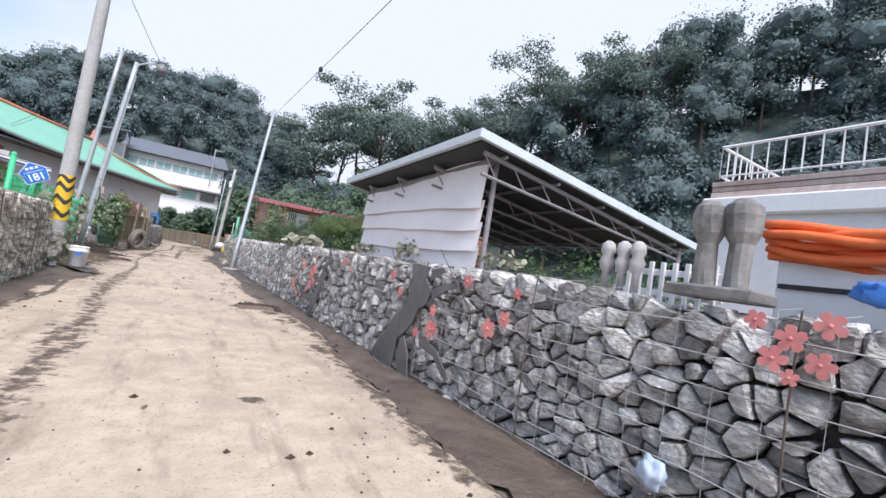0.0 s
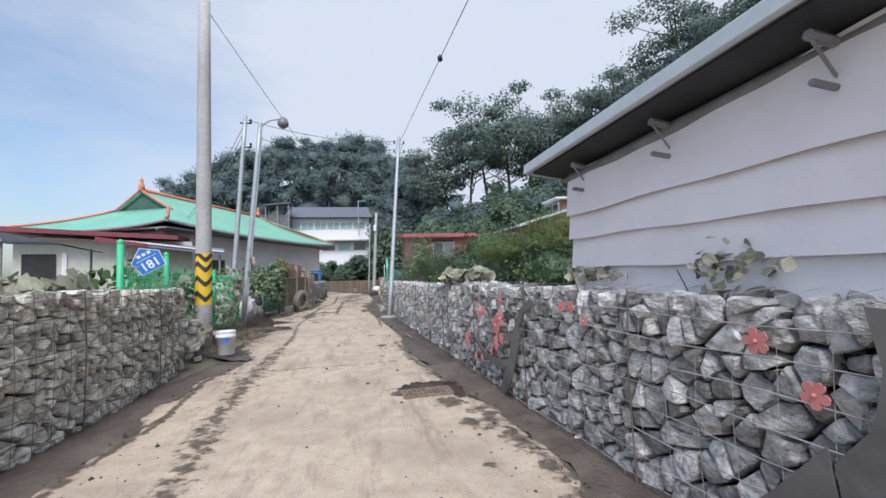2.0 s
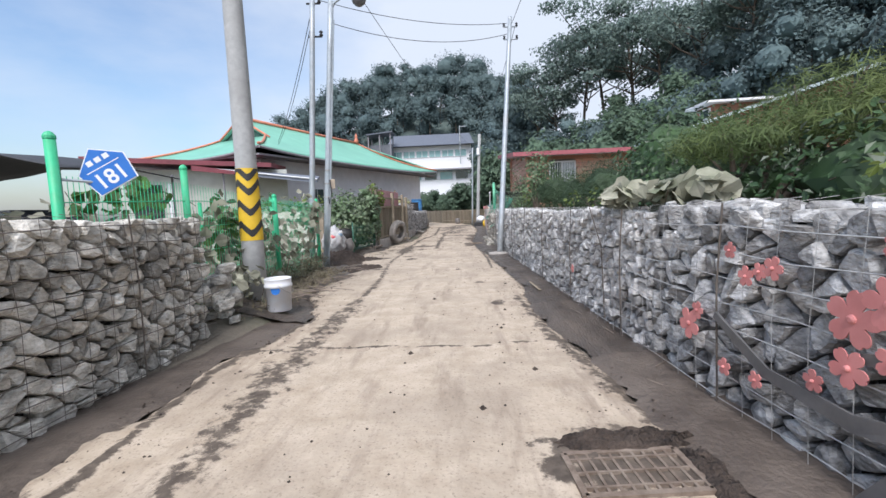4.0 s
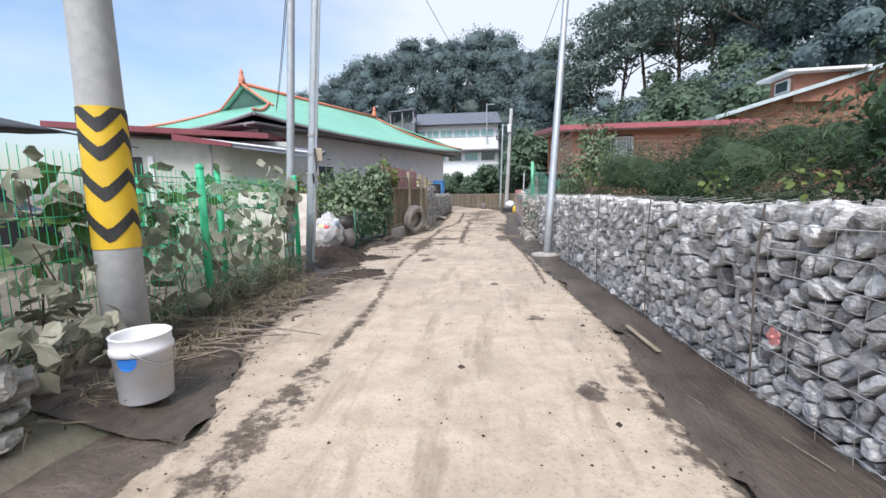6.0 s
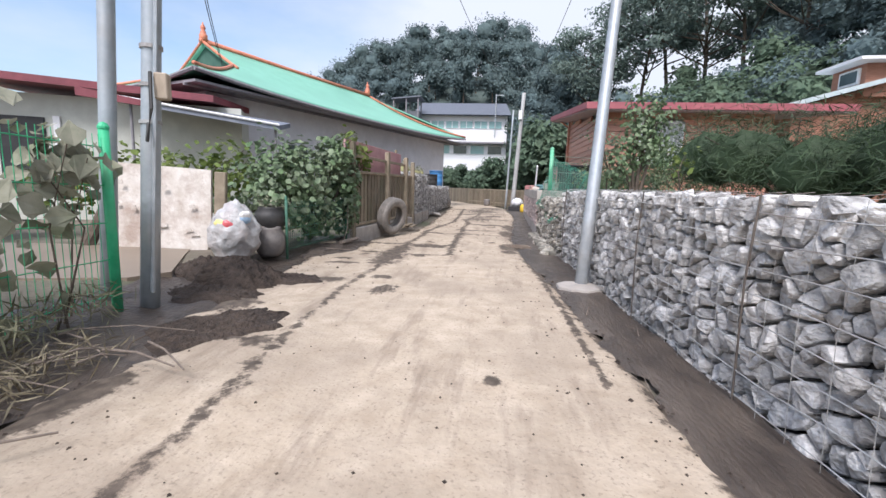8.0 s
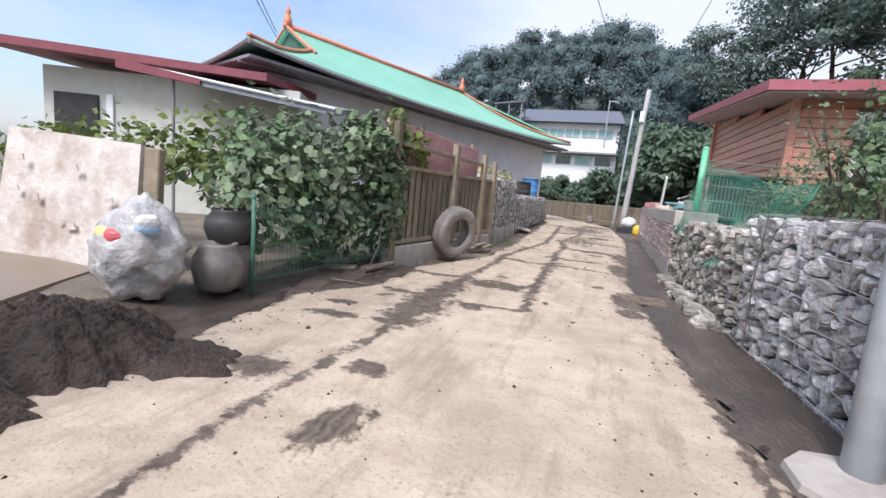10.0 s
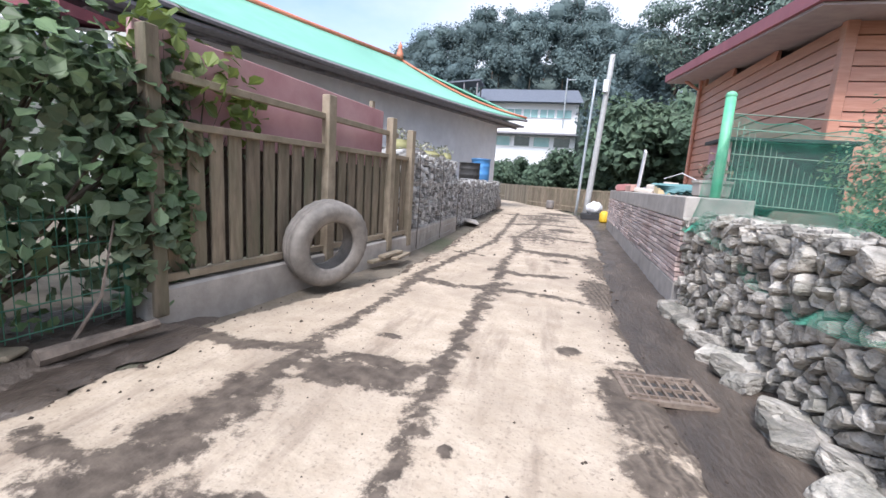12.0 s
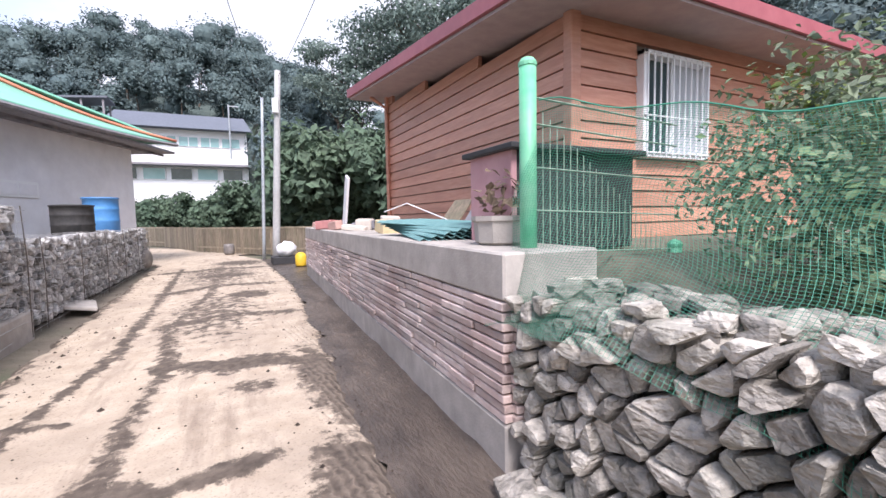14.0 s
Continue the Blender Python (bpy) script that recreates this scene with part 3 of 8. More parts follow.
def road_material():
    m = surf("silt_covered_concrete", (0.40, 0.32, 0.235), (0.545, 0.455, 0.355), 4.5, (0.34, 0.275, 0.21), 0.9, 0.8, 0.9, 0.55, 26, bump_dist=0.016)
    n, l = m.node_tree.nodes, m.node_tree.links
    bs = n["Principled BSDF"]
    prev = bs.inputs["Base Color"].links[0].from_socket
    geo = n.new("ShaderNodeNewGeometry")
    # long smears of darker mud drawn out along the wheel tracks
    mp = n.new("ShaderNodeMapping")
    mp.inputs["Scale"].default_value = (2.4, 0.42, 1)
    l.new(geo.outputs["Position"], mp.inputs["Vector"])
    nz = n.new("ShaderNodeTexNoise")
    nz.inputs["Scale"].default_value, nz.inputs["Detail"].default_value, nz.inputs["Roughness"].default_value = 1.5, 10, 0.68
    l.new(mp.outputs["Vector"], nz.inputs["Vector"])
    r = n.new("ShaderNodeMapRange")
    r.inputs["From Min"].default_value, r.inputs["From Max"].default_value, r.inputs["To Max"].default_value = 0.52, 0.68, 0.75
    l.new(nz.outputs["Fac"], r.inputs["Value"])
    mx = n.new("ShaderNodeMixRGB")
    mx.inputs["Color2"].default_value = (0.235, 0.18, 0.135, 1)
    l.new(r.outputs["Result"], mx.inputs["Fac"])
    l.new(prev, mx.inputs["Color1"])
    # grit
    n4 = n.new("ShaderNodeTexNoise")
    n4.inputs["Scale"].default_value, n4.inputs["Detail"].default_value = 55, 3
    l.new(geo.outputs["Position"], n4.inputs["Vector"])
    r4 = n.new("ShaderNodeMapRange")
    r4.inputs["From Min"].default_value, r4.inputs["From Max"].default_value, r4.inputs["To Max"].default_value = 0.57, 0.72, 0.6
    l.new(n4.outputs["Fac"], r4.inputs["Value"])
    mx2 = n.new("ShaderNodeMixRGB")
    mx2.inputs["Color2"].default_value = (0.19, 0.15, 0.115, 1)
    l.new(r4.outputs["Result"], mx2.inputs["Fac"])
    l.new(mx.outputs["Color"], mx2.inputs["Color1"])
    # the darker mud lying on the lane, with crumbled edges
    at = n.new("ShaderNodeAttribute")
    at.attribute_name = "mud"
    n5 = n.new("ShaderNodeTexNoise")
    n5.inputs["Scale"].default_value, n5.inputs["Detail"].default_value, n5.inputs["Roughness"].default_value = 7.5, 9, 0.7
    l.new(geo.outputs["Position"], n5.inputs["Vector"])
    ma = n.new("ShaderNodeMath")
    ma.operation = "MULTIPLY_ADD"
    ma.inputs[1].default_value, ma.inputs[2].default_value = 2.3, -1.22
    l.new(n5.outputs["Fac"], ma.inputs[0])
    ad = n.new("ShaderNodeMath")
    ad.operation = "ADD"
    l.new(at.outputs["Fac"], ad.inputs[0])
    l.new(ma.outputs["Value"], ad.inputs[1])
    r5 = n.new("ShaderNodeMapRange")
    r5.inputs["From Min"].default_value, r5.inputs["From Max"].default_value, r5.inputs["To Max"].default_value = 0.32, 0.56, 0.92
    l.new(ad.outputs["Value"], r5.inputs["Value"])
    n6 = n.new("ShaderNodeTexNoise")
    n6.inputs["Scale"].default_value, n6.inputs["Detail"].default_value = 13, 6
    l.new(geo.outputs["Position"], n6.inputs["Vector"])
    r6 = n.new("ShaderNodeValToRGB")
    r6.color_ramp.elements[0].position, r6.color_ramp.elements[1].position = 0.35, 0.68
    r6.color_ramp.elements[0].color, r6.color_ramp.elements[1].color = (0.042, 0.031, 0.024, 1), (0.125, 0.097, 0.075, 1)
    l.new(n6.outputs["Fac"], r6.inputs["Fac"])
    mx3 = n.new("ShaderNodeMixRGB")
    l.new(r5.outputs["Result"], mx3.inputs["Fac"])
    l.new(mx2.outputs["Color"], mx3.inputs["Color1"])
    l.new(r6.outputs["Color"], mx3.inputs["Color2"])
    l.new(mx3.outputs["Color"], bs.inputs["Base Color"])
    # wheel treads pressed into the mud
    tr = n.new("ShaderNodeAttribute")
    tr.attribute_name = "tread"
    mt = n.new("ShaderNodeMapping")
    mt.inputs["Rotation"].default_value = (0, 0, radians(-7))
    l.new(geo.outputs["Position"], mt.inputs["Vector"])
    wv = n.new("ShaderNodeTexWave")
    wv.inputs["Scale"].default_value, wv.inputs["Distortion"].default_value = 5.5, 5.0
    wv.inputs["Detail"].default_value, wv.inputs["Detail Scale"].default_value = 4, 2.5
    l.new(mt.outputs["Vector"], wv.inputs["Vector"])
    mu = n.new("ShaderNodeMath")
    mu.operation = "MULTIPLY"
    l.new(wv.outputs["Fac"], mu.inputs[0])
    l.new(tr.outputs["Fac"], mu.inputs[1])
    mx4 = n.new("ShaderNodeMixRGB")
    mx4.inputs["Color2"].default_value = (0.30, 0.24, 0.185, 1)
    hm = n.new("ShaderNodeMath")
    hm.operation = "MULTIPLY"
    hm.inputs[1].default_value = 0.3
    l.new(mu.outputs["Value"], hm.inputs[0])
    l.new(hm.outputs["Value"], mx4.inputs["Fac"])
    l.new(mx3.outputs["Color"], mx4.inputs["Color1"])
    l.new(mx4.outputs["Color"], bs.inputs["Base Color"])
    b2 = n.new("ShaderNodeBump")
    b2.inputs["Strength"].default_value, b2.inputs["Distance"].default_value = 0.5, 0.03
    l.new(mu.outputs["Value"], b2.inputs["Height"])
    l.new(bs.inputs["Normal"].links[0].from_socket, b2.inputs["Normal"])
    l.new(b2.outputs["Normal"], bs.inputs["Normal"])
    return m


M_ROAD = road_material()


def road_bump(x, y):
    return 0.010 * fbm(x * 0.7, y * 0.35, 3) + 0.006 * fbm(x * 3.1, y * 2.2, 5) + 0.006 * max(0, fbm(x * 7, y * 6, 9)) - 0.012 * math.exp(-((x + 0.75) / 0.3) ** 2)


# where the flood left darker mud on the lane: seams (outline, half width, strength) and patches (x, y, rx, ry, turn, strength)
SEAMS = [
    # long joints between the slabs
    ([(-1.42, 18.6), (-1.39, 19.2), (-1.41, 19.7), (-1.40, 20.4)], 0.20, 0.85), ([(-1.42, 20.4), (-1.42, 21.1), (-1.38, 21.8), (-1.36, 22.6), (-1.38, 23.6), (-1.20, 25.0), (-0.95, 27.0), (-0.98, 30), (-1.1, 36)], 0.075, 0.78),
    ([(-0.45, 19.7), (-0.47, 20.3), (-0.49, 21.0), (-0.50, 22.0), (-0.46, 23.7), (-0.52, 25.0), (-0.40, 26.3), (-0.60, 28.0), (-0.2, 30.8), (-0.1, 36)], 0.085, 0.74),
    ([(-1.17, 12.0), (-1.15, 13.1), (-1.25, 14.6), (-1.34, 15.4), (-1.44, 17.0), (-1.36, 18.8)], 0.09, 0.66),
    ([(-0.82, 1.5), (-0.84, 4.2), (-0.92, 6.3), (-1.05, 7.5), (-1.18, 9.5), (-1.15, 12.0)], 0.26, 0.60),
    # cross joints and cracks
    ([(-2.35, 20.9), (-1.86, 20.85), (-1.40, 20.95), (-1.12, 20.68), (-0.73, 20.84), (-0.5, 21.1)], 0.09, 0.85), ([(-1.15, 20.72), (-0.75, 20.78)], 0.15, 1.05),
    ([(-2.0, 19.7), (-1.6, 19.66), (-1.4, 19.70)], 0.05, 1.0), ([(-0.92, 19.68), (-0.64, 19.72), (-0.45, 19.68)], 0.045, 1.0),
    ([(-1.38, 23.25), (-1.0, 23.18), (-0.61, 23.2), (-0.34, 23.5)], 0.08, 0.8), ([(-0.45, 23.22), (0.03, 23.15), (0.47, 23.04)], 0.08, 0.8),
    ([(-1.4, 25.4), (-0.9, 25.3)], 0.05, 1.0), ([(-0.6, 24.3), (-0.2, 24.1), (0.3, 24.2)], 0.09, 0.9), ([(-0.44, 26.3), (0.1, 26.1), (0.67, 25.9)], 0.12, 0.95), ([(-0.6, 28.2), (0.1, 28.5), (0.9, 28.3)], 0.14, 0.85),
    ([(-1.0, 31.2), (-0.1, 31.8), (0.9, 31.6)], 0.2, 0.8), ([(-1.4, 35.0), (-0.3, 35.4), (0.9, 35.2)], 0.22, 0.85), ([(-2.0, 9.85), (-0.8, 9.95), (0.4, 9.85), (1.3, 10.0)], 0.04, 0.9),
    # the edge of the slab along the right gutter
    ([(0.97, 14.9), (0.98, 16.3), (0.96, 17.3), (0.95, 18.3), (0.86, 20.0)], 0.06, 0.8), ([(1.28, 10.8), (1.34, 12.6)], 0.05, 1.0),
    ([(1.7, 0.0), (1.6, 3.0), (1.68, 5.8), (1.55, 7.2)], 0.22, 0.62), ([(1.4, 8.8), (1.2, 10.2), (1.1, 12.0)], 0.14, 0.62),
    ([(-1.75, 3.0), (-1.72, 6.5), (-1.6, 7.8), (-1.75, 9.4), (-1.5, 11.0)], 0.09, 0.85),
]
PATCHES = [
    # round the lower drain, and the tracked mud beyond it
    (1.12, 8.05, 0.44, 0.32, 8, 1.2), (1.3, 7.5, 0.22, 0.26, 0, 0.85), (1.35, 6.8, 0.14, 0.2, 0, 0.8), (1.45, 9.0, 0.22, 0.3, 0, 0.8), (0.78, 7.95, 0.1, 0.16, 0, 0.9), (1.5, 5.0, 0.2, 0.4, 0, 0.7), (1.25, 5.9, 0.07, 0.07, 0, 0.9), (0.55, 3.2, 0.1, 0.09, 0, 0.95), (-0.1, 3.1, 0.04, 0.05, 0, 0.9),
    (-1.55, 4.2, 0.18, 0.8, 2, 0.7), (-1.6, 2.2, 0.25, 0.8, 4, 0.72),
    # soil beside the fence and the lamp pole
    (-2.0, 14.2, 0.17, 0.55, -8, 1.15), (-1.9, 13.2, 0.05, 0.16, -10, 1.1), (-1.9, 15.55, 0.34, 0.42, 10, 1.15), (-1.5, 15.25, 0.12, 0.15, 0, 0.95), (-2.3, 16.1, 0.35, 0.3, 0, 1.1), (-0.97, 17.05, 0.16, 0.3, -14, 1.0), (-1.15, 17.7, 0.2, 0.16, 0, 0.9), (-1.75, 17.4, 0.3, 0.2, 0, 0.9),
    (0.26, 14.86, 0.07, 0.10, 0, 0.95), (0.65, 13.2, 0.14, 0.16, 0, 0.7), (-0.25, 13.0, 0.04, 0.05, 0, 0.9), (0.8, 11.6, 0.12, 0.2, 0, 0.75),
    # broken slabs by the tyre
    (-0.97, 19.58, 0.14, 0.16, 20, 1.15), (-1.88, 19.44, 0.11, 0.07, 24, 1.1), (-1.52, 19.12, 0.14, 0.12, 0, 1.1), (-2.1, 18.9, 0.2, 0.1, 20, 1.0), (-1.95, 18.55, 0.3, 0.12, 10, 0.95), (-1.0, 21.4, 0.14, 0.05, 0, 0.95), (-0.95, 20.95, 0.3, 0.12, 8, 1.0), (-0.28, 20.2, 0.06, 0.07, 0, 0.9), (0.05, 19.6, 0.05, 0.05, 0, 0.85),
    # the right gutter
    (0.76, 21.0, 0.36, 0.62, 0, 1.2), (0.62, 20.35, 0.2, 0.22, 0, 1.1), (0.30, 21.62, 0.10, 0.12, 0, 1.05), (0.75, 23.5, 0.28, 0.85, 3, 1.2), (0.85, 22.3, 0.2, 0.5, 0, 1.0), (0.90, 25.2, 0.28, 1.3, 4, 1.1), (0.20, 26.1, 0.5, 0.28, 6, 1.0), (0.3, 25.4, 0.24, 0.22, 0, 0.75),
    (-0.1, 28.9, 0.9, 2.6, 0, 0.58), (-0.1, 34.0, 1.3, 3.2, 0, 0.62), (0.4, 30.2, 0.5, 0.6, 0, 0.95), (0.0, 33.6, 1.0, 0.6, 0, 0.95), (0.4, 37.0, 1.0, 1.2, 0, 0.9), (-1.75, 26.0, 0.3, 2.4, 2, 0.8), (-1.85, 31.0, 0.3, 3.0, 0, 0.75), (-1.85, 23.9, 0.25, 0.8, 8, 0.95)]


def mud_amount(X, Y):
    m = np.zeros_like(X)
    for pts, w, k in SEAMS:
        d = np.full_like(X, 9.0)
        for (xa, ya), (xb, yb) in zip(pts, pts[1:]):
            l2 = (xb - xa) ** 2 + (yb - ya) ** 2
            t = np.clip(((X - xa) * (xb - xa) + (Y - ya) * (yb - ya)) / l2, 0, 1)
            d = np.minimum(d, np.hypot(X - xa - t * (xb - xa), Y - ya - t * (yb - ya)))
        # the flood left broader, more uneven mud at both ends of the lane
        broad = (1 + 0.75 * np.clip((Y - 17) / 3, 0, 1) + 0.6 * np.clip((2.5 - Y) / 2, 0, 1)) * (1 + 0.3 * np.sin(Y * 2.3 + X) * np.sin(Y * 0.9))
        m = np.maximum(m, k * np.clip(1.15 - d / (w * broad), 0, 1))
    for cx, cy, rx, ry, a, k in PATCHES:
        c, s_ = math.cos(radians(a)), math.sin(radians(a))
        u, v = (X - cx) * c + (Y - cy) * s_, -(X - cx) * s_ + (Y - cy) * c
        m = np.maximum(m, k * np.clip(1.3 - np.hypot(u / rx, v / ry), 0, 1))
    return m


rv, rf = [], []
RN = 84
rys = list(np.arange(-8, 27, 0.055)) + list(np.arange(27, 42.1, 0.12))
for y in rys:
    a, b = road_left(y) + 0.16 * fbm(0.0, y * 1.3, 2) + 0.07 * fbm(3, y * 6), road_right(y) + 0.06 * fbm(7, y * 1.1, 2) + 0.03 * fbm(9, y * 6)
    for i in range(RN + 1):
        f = i / RN
        rv.append((a + (b - a) * f, y, f))
RA = np.array(rv)
MUD = mud_amount(RA[:, 0], RA[:, 1])
edge_ = np.minimum(RA[:, 2], 1 - RA[:, 2])
MUD = np.maximum(MUD, np.clip(1 - edge_ / 0.07, 0, 1) * 0.9)
rv = []
for (x, y, f), mm in zip(RA.tolist(), MUD.tolist()):
    edge = min(1.0, min(f, 1 - f) * 14)
    lump = mm * (0.010 + 0.022 * max(0.0, fbm(x * 5.5, y * 5.5, 21)) + 0.012 * fbm(x * 16, y * 16, 4, 2)) if mm > 0.2 else 0.0
    rv.append((x, y, (road_bump(x, y) + lump) * edge + 0.012 - 0.075 * (1 - edge) ** 3))
for j in range(len(rys) - 1):
    for i in range(RN):
        k = j * (RN + 1) + i
        rf.append((k, k + 1, k + RN + 2, k + RN + 1))
road = tagged(raw("road", rv, rf, M_ROAD, smooth=True), "village lane of concrete covered in dried flood silt", "road", kind="structure")
lay = road.data.attributes.new("mud", "FLOAT", "POINT")
lay.data.foreach_set("value", MUD.astype(np.float32))
TREADS = [(0.75, 23.45, 0.26, 0.75, 3, 1.0), (0.85, 25.0, 0.26, 0.9, 4, 1.0), (0.66, 20.55, 0.24, 0.35, 4, 0.9), (-0.97, 17.05, 0.16, 0.3, -14, 1.0), (0.9, 26.8, 0.22, 0.9, 6, 0.8)]
tread = np.zeros(len(RA))
for cx, cy, rx, ry, a, k in TREADS:
    c, s_ = math.cos(radians(a)), math.sin(radians(a))
    u, v = (RA[:, 0] - cx) * c + (RA[:, 1] - cy) * s_, -(RA[:, 0] - cx) * s_ + (RA[:, 1] - cy) * c
    tread = np.maximum(tread, k * np.clip(2.2 - 2 * np.hypot(u / rx, v / ry), 0, 1))
lay = road.data.attributes.new("tread", "FLOAT", "POINT")
lay.data.foreach_set("value", tread.astype(np.float32))

# the lane's far bend to the left
bend = []
for i in range(15):
    t = i / 14
    bend.append((-0.7 + -9.0 * t ** 1.7, 40.5 + 11 * t))
bm = bmesh.new()
prev = None
for i, (x, y) in enumerate(bend):
    w = 1.9
    a, b = bm.verts.new((x - w, y, 0.012 + 0.02 * i / 14)), bm.verts.new((x + w, y + 0.4, 0.012 + 0.02 * i / 14))
    if prev:
        bm.faces.new((prev[0], prev[1], b, a))
    prev = (a, b)
tagged(part("road_bend", bm, M_ROAD), "far bend of the silt-covered lane", "road", kind="structure")

# wet mud along both foots of the walls
def mud_strip(name, label, x_in, x_out, y0, y1, seed, lift=0.02, step=0.09, hump=0.03, mat=None):
    vs, fs, n = [], [], 14
    ys = list(np.arange(y0, y1, step))
    for y in ys:
        a, b = x_in(y) + 0.17 * fbm(seed, y * 1.5) + 0.09 * fbm(seed + 4, y * 5) + 0.04 * fbm(seed + 8, y * 14), x_out(y)
        for i in range(n + 1):
            f = i / n
            x = a + (b - a) * f
            vs.append((x, y, -0.012 + (lift + hump * max(0, fbm(x * 2.3, y * 1.6, seed)) + 0.006 * fbm(x * 5, y * 5, seed, 2)) * min(1, f * 4)))
    for j in range(len(ys) - 1):
        for i in range(n):
            k = j * (n + 1) + i
            fs.append((k, k + 1, k + n + 2, k + n + 1))
    return tagged(raw(name, vs, fs, mat or M_MUD, smooth=True), label, "mud", kind="structure")


mud_strip("mud_gutter", "wet dark mud in the gutter below the stone wall", lambda y: road_right(y) - 0.10, lambda y: right_face(y) + 0.05, -8, 9.6, 3.0)
mud_strip("mud_gutter", "dark mud and pale dried silt in the gutter", lambda y: road_right(y) - 0.10, lambda y: max(right_face(y), 1.5) + 0.05 if y < 23.2 else float(np.interp(y, [23.2, 32.5, 38], [1.5, 1.9, 2.6])), 9.6 - 0.06, 38, 3.0, mat=M_MUD2)
mud_strip("mud_verge", "damp mud verge below the stone wall", lambda y: road_left(y) + 0.12, lambda y: -2.35 if y < 11 else -2.5, -8, 11, 6.0)

# trampled, lumpy mud between the lane and the garden fence
vs, fs = [], []
ys, n = list(np.arange(10.9, 21.0, 0.07)), 22
for y in ys:
    a, b = road_left(y) + 0.10 + 0.16 * fbm(14, y * 1.6) + 0.08 * fbm(17, y * 6), -3.25
    for i in range(n + 1):
        x = a + (b - a) * i / n
        lumps = 0.035 * max(0, fbm(x * 3.5, y * 3.5, 15)) + 0.016 * abs(fbm(x * 11, y * 11, 16))
        vs.append((x, y, max(0.0, left_rise(x, y) - 0.05) + 0.022 + lumps * min(1, i / 3) - 0.035 * max(0, 1 - i / 2)))
fs = [(j * (n + 1) + i, (j + 1) * (n + 1) + i, (j + 1) * (n + 1) + i + 1, j * (n + 1) + i + 1) for j in range(len(ys) - 1) for i in range(n)]
tagged(raw("mud_verge", vs, fs, M_MUD2, smooth=True), "lumpy dark mud with dried silt along the fence", "mud", kind="structure")

# ---- stone-filled wire walls ----
gabion("gabion_wall", "grey angular stones held in rusty wire mesh", (right_face(-3.0), -3.0), (right_face(9.6), 9.6), 1.24, 0.55, -1, 0.165, 0.122, (M_STONE, M_STONES), (1.6, 4.2), 11, proud=0.05)
gabion("gabion_wall", "pale grey broken stones packed in wire mesh", (right_face(9.6), 9.6), (dry_face(20.2), 20.2), 1.20, 0.5, -1, 0.118, 0.104, (M_STONE_P, M_STONES_P), (12.6, 15.2), 12, proud=0.045)
gabion("gabion_wall", "tan field stones stacked in drooping wire mesh", (-2.29, -4.0), (-2.29, 10.3), 1.33, 0.5, 1, 0.15, 0.092, (M_STONE_L, M_STONES_L), (6.2, 9.2), 13, proud=0.055, wire=M_WIREL)
gabion("gabion_wall", "small grey stones in wire mesh on a concrete footing", (-2.10, 24.88), (-2.12, 28.6), 1.60, 0.5, 1, 0.15, 0.085, (M_STONE, M_STONES), (24, 28), 14, z0=0.30, proud=0.05)
gabion("gabion_wall", "small grey stones in wire mesh beside the lane", (-2.12, 28.6), (-2.10, 37.4), 1.21, 0.5, 1, 0.16, 0.09, (M_STONE, M_STONES), (28.8, 32), 15, z0=0.05, proud=0.05)
bm = bmesh.new()
box(bm, (-2.335, 26.74, 0.10), (0.55, 3.7, 0.44), 0, 0.02)
tagged(part("footing", bm, M_CONC), "stained concrete footing under the stone wall", "footing", kind="structure")

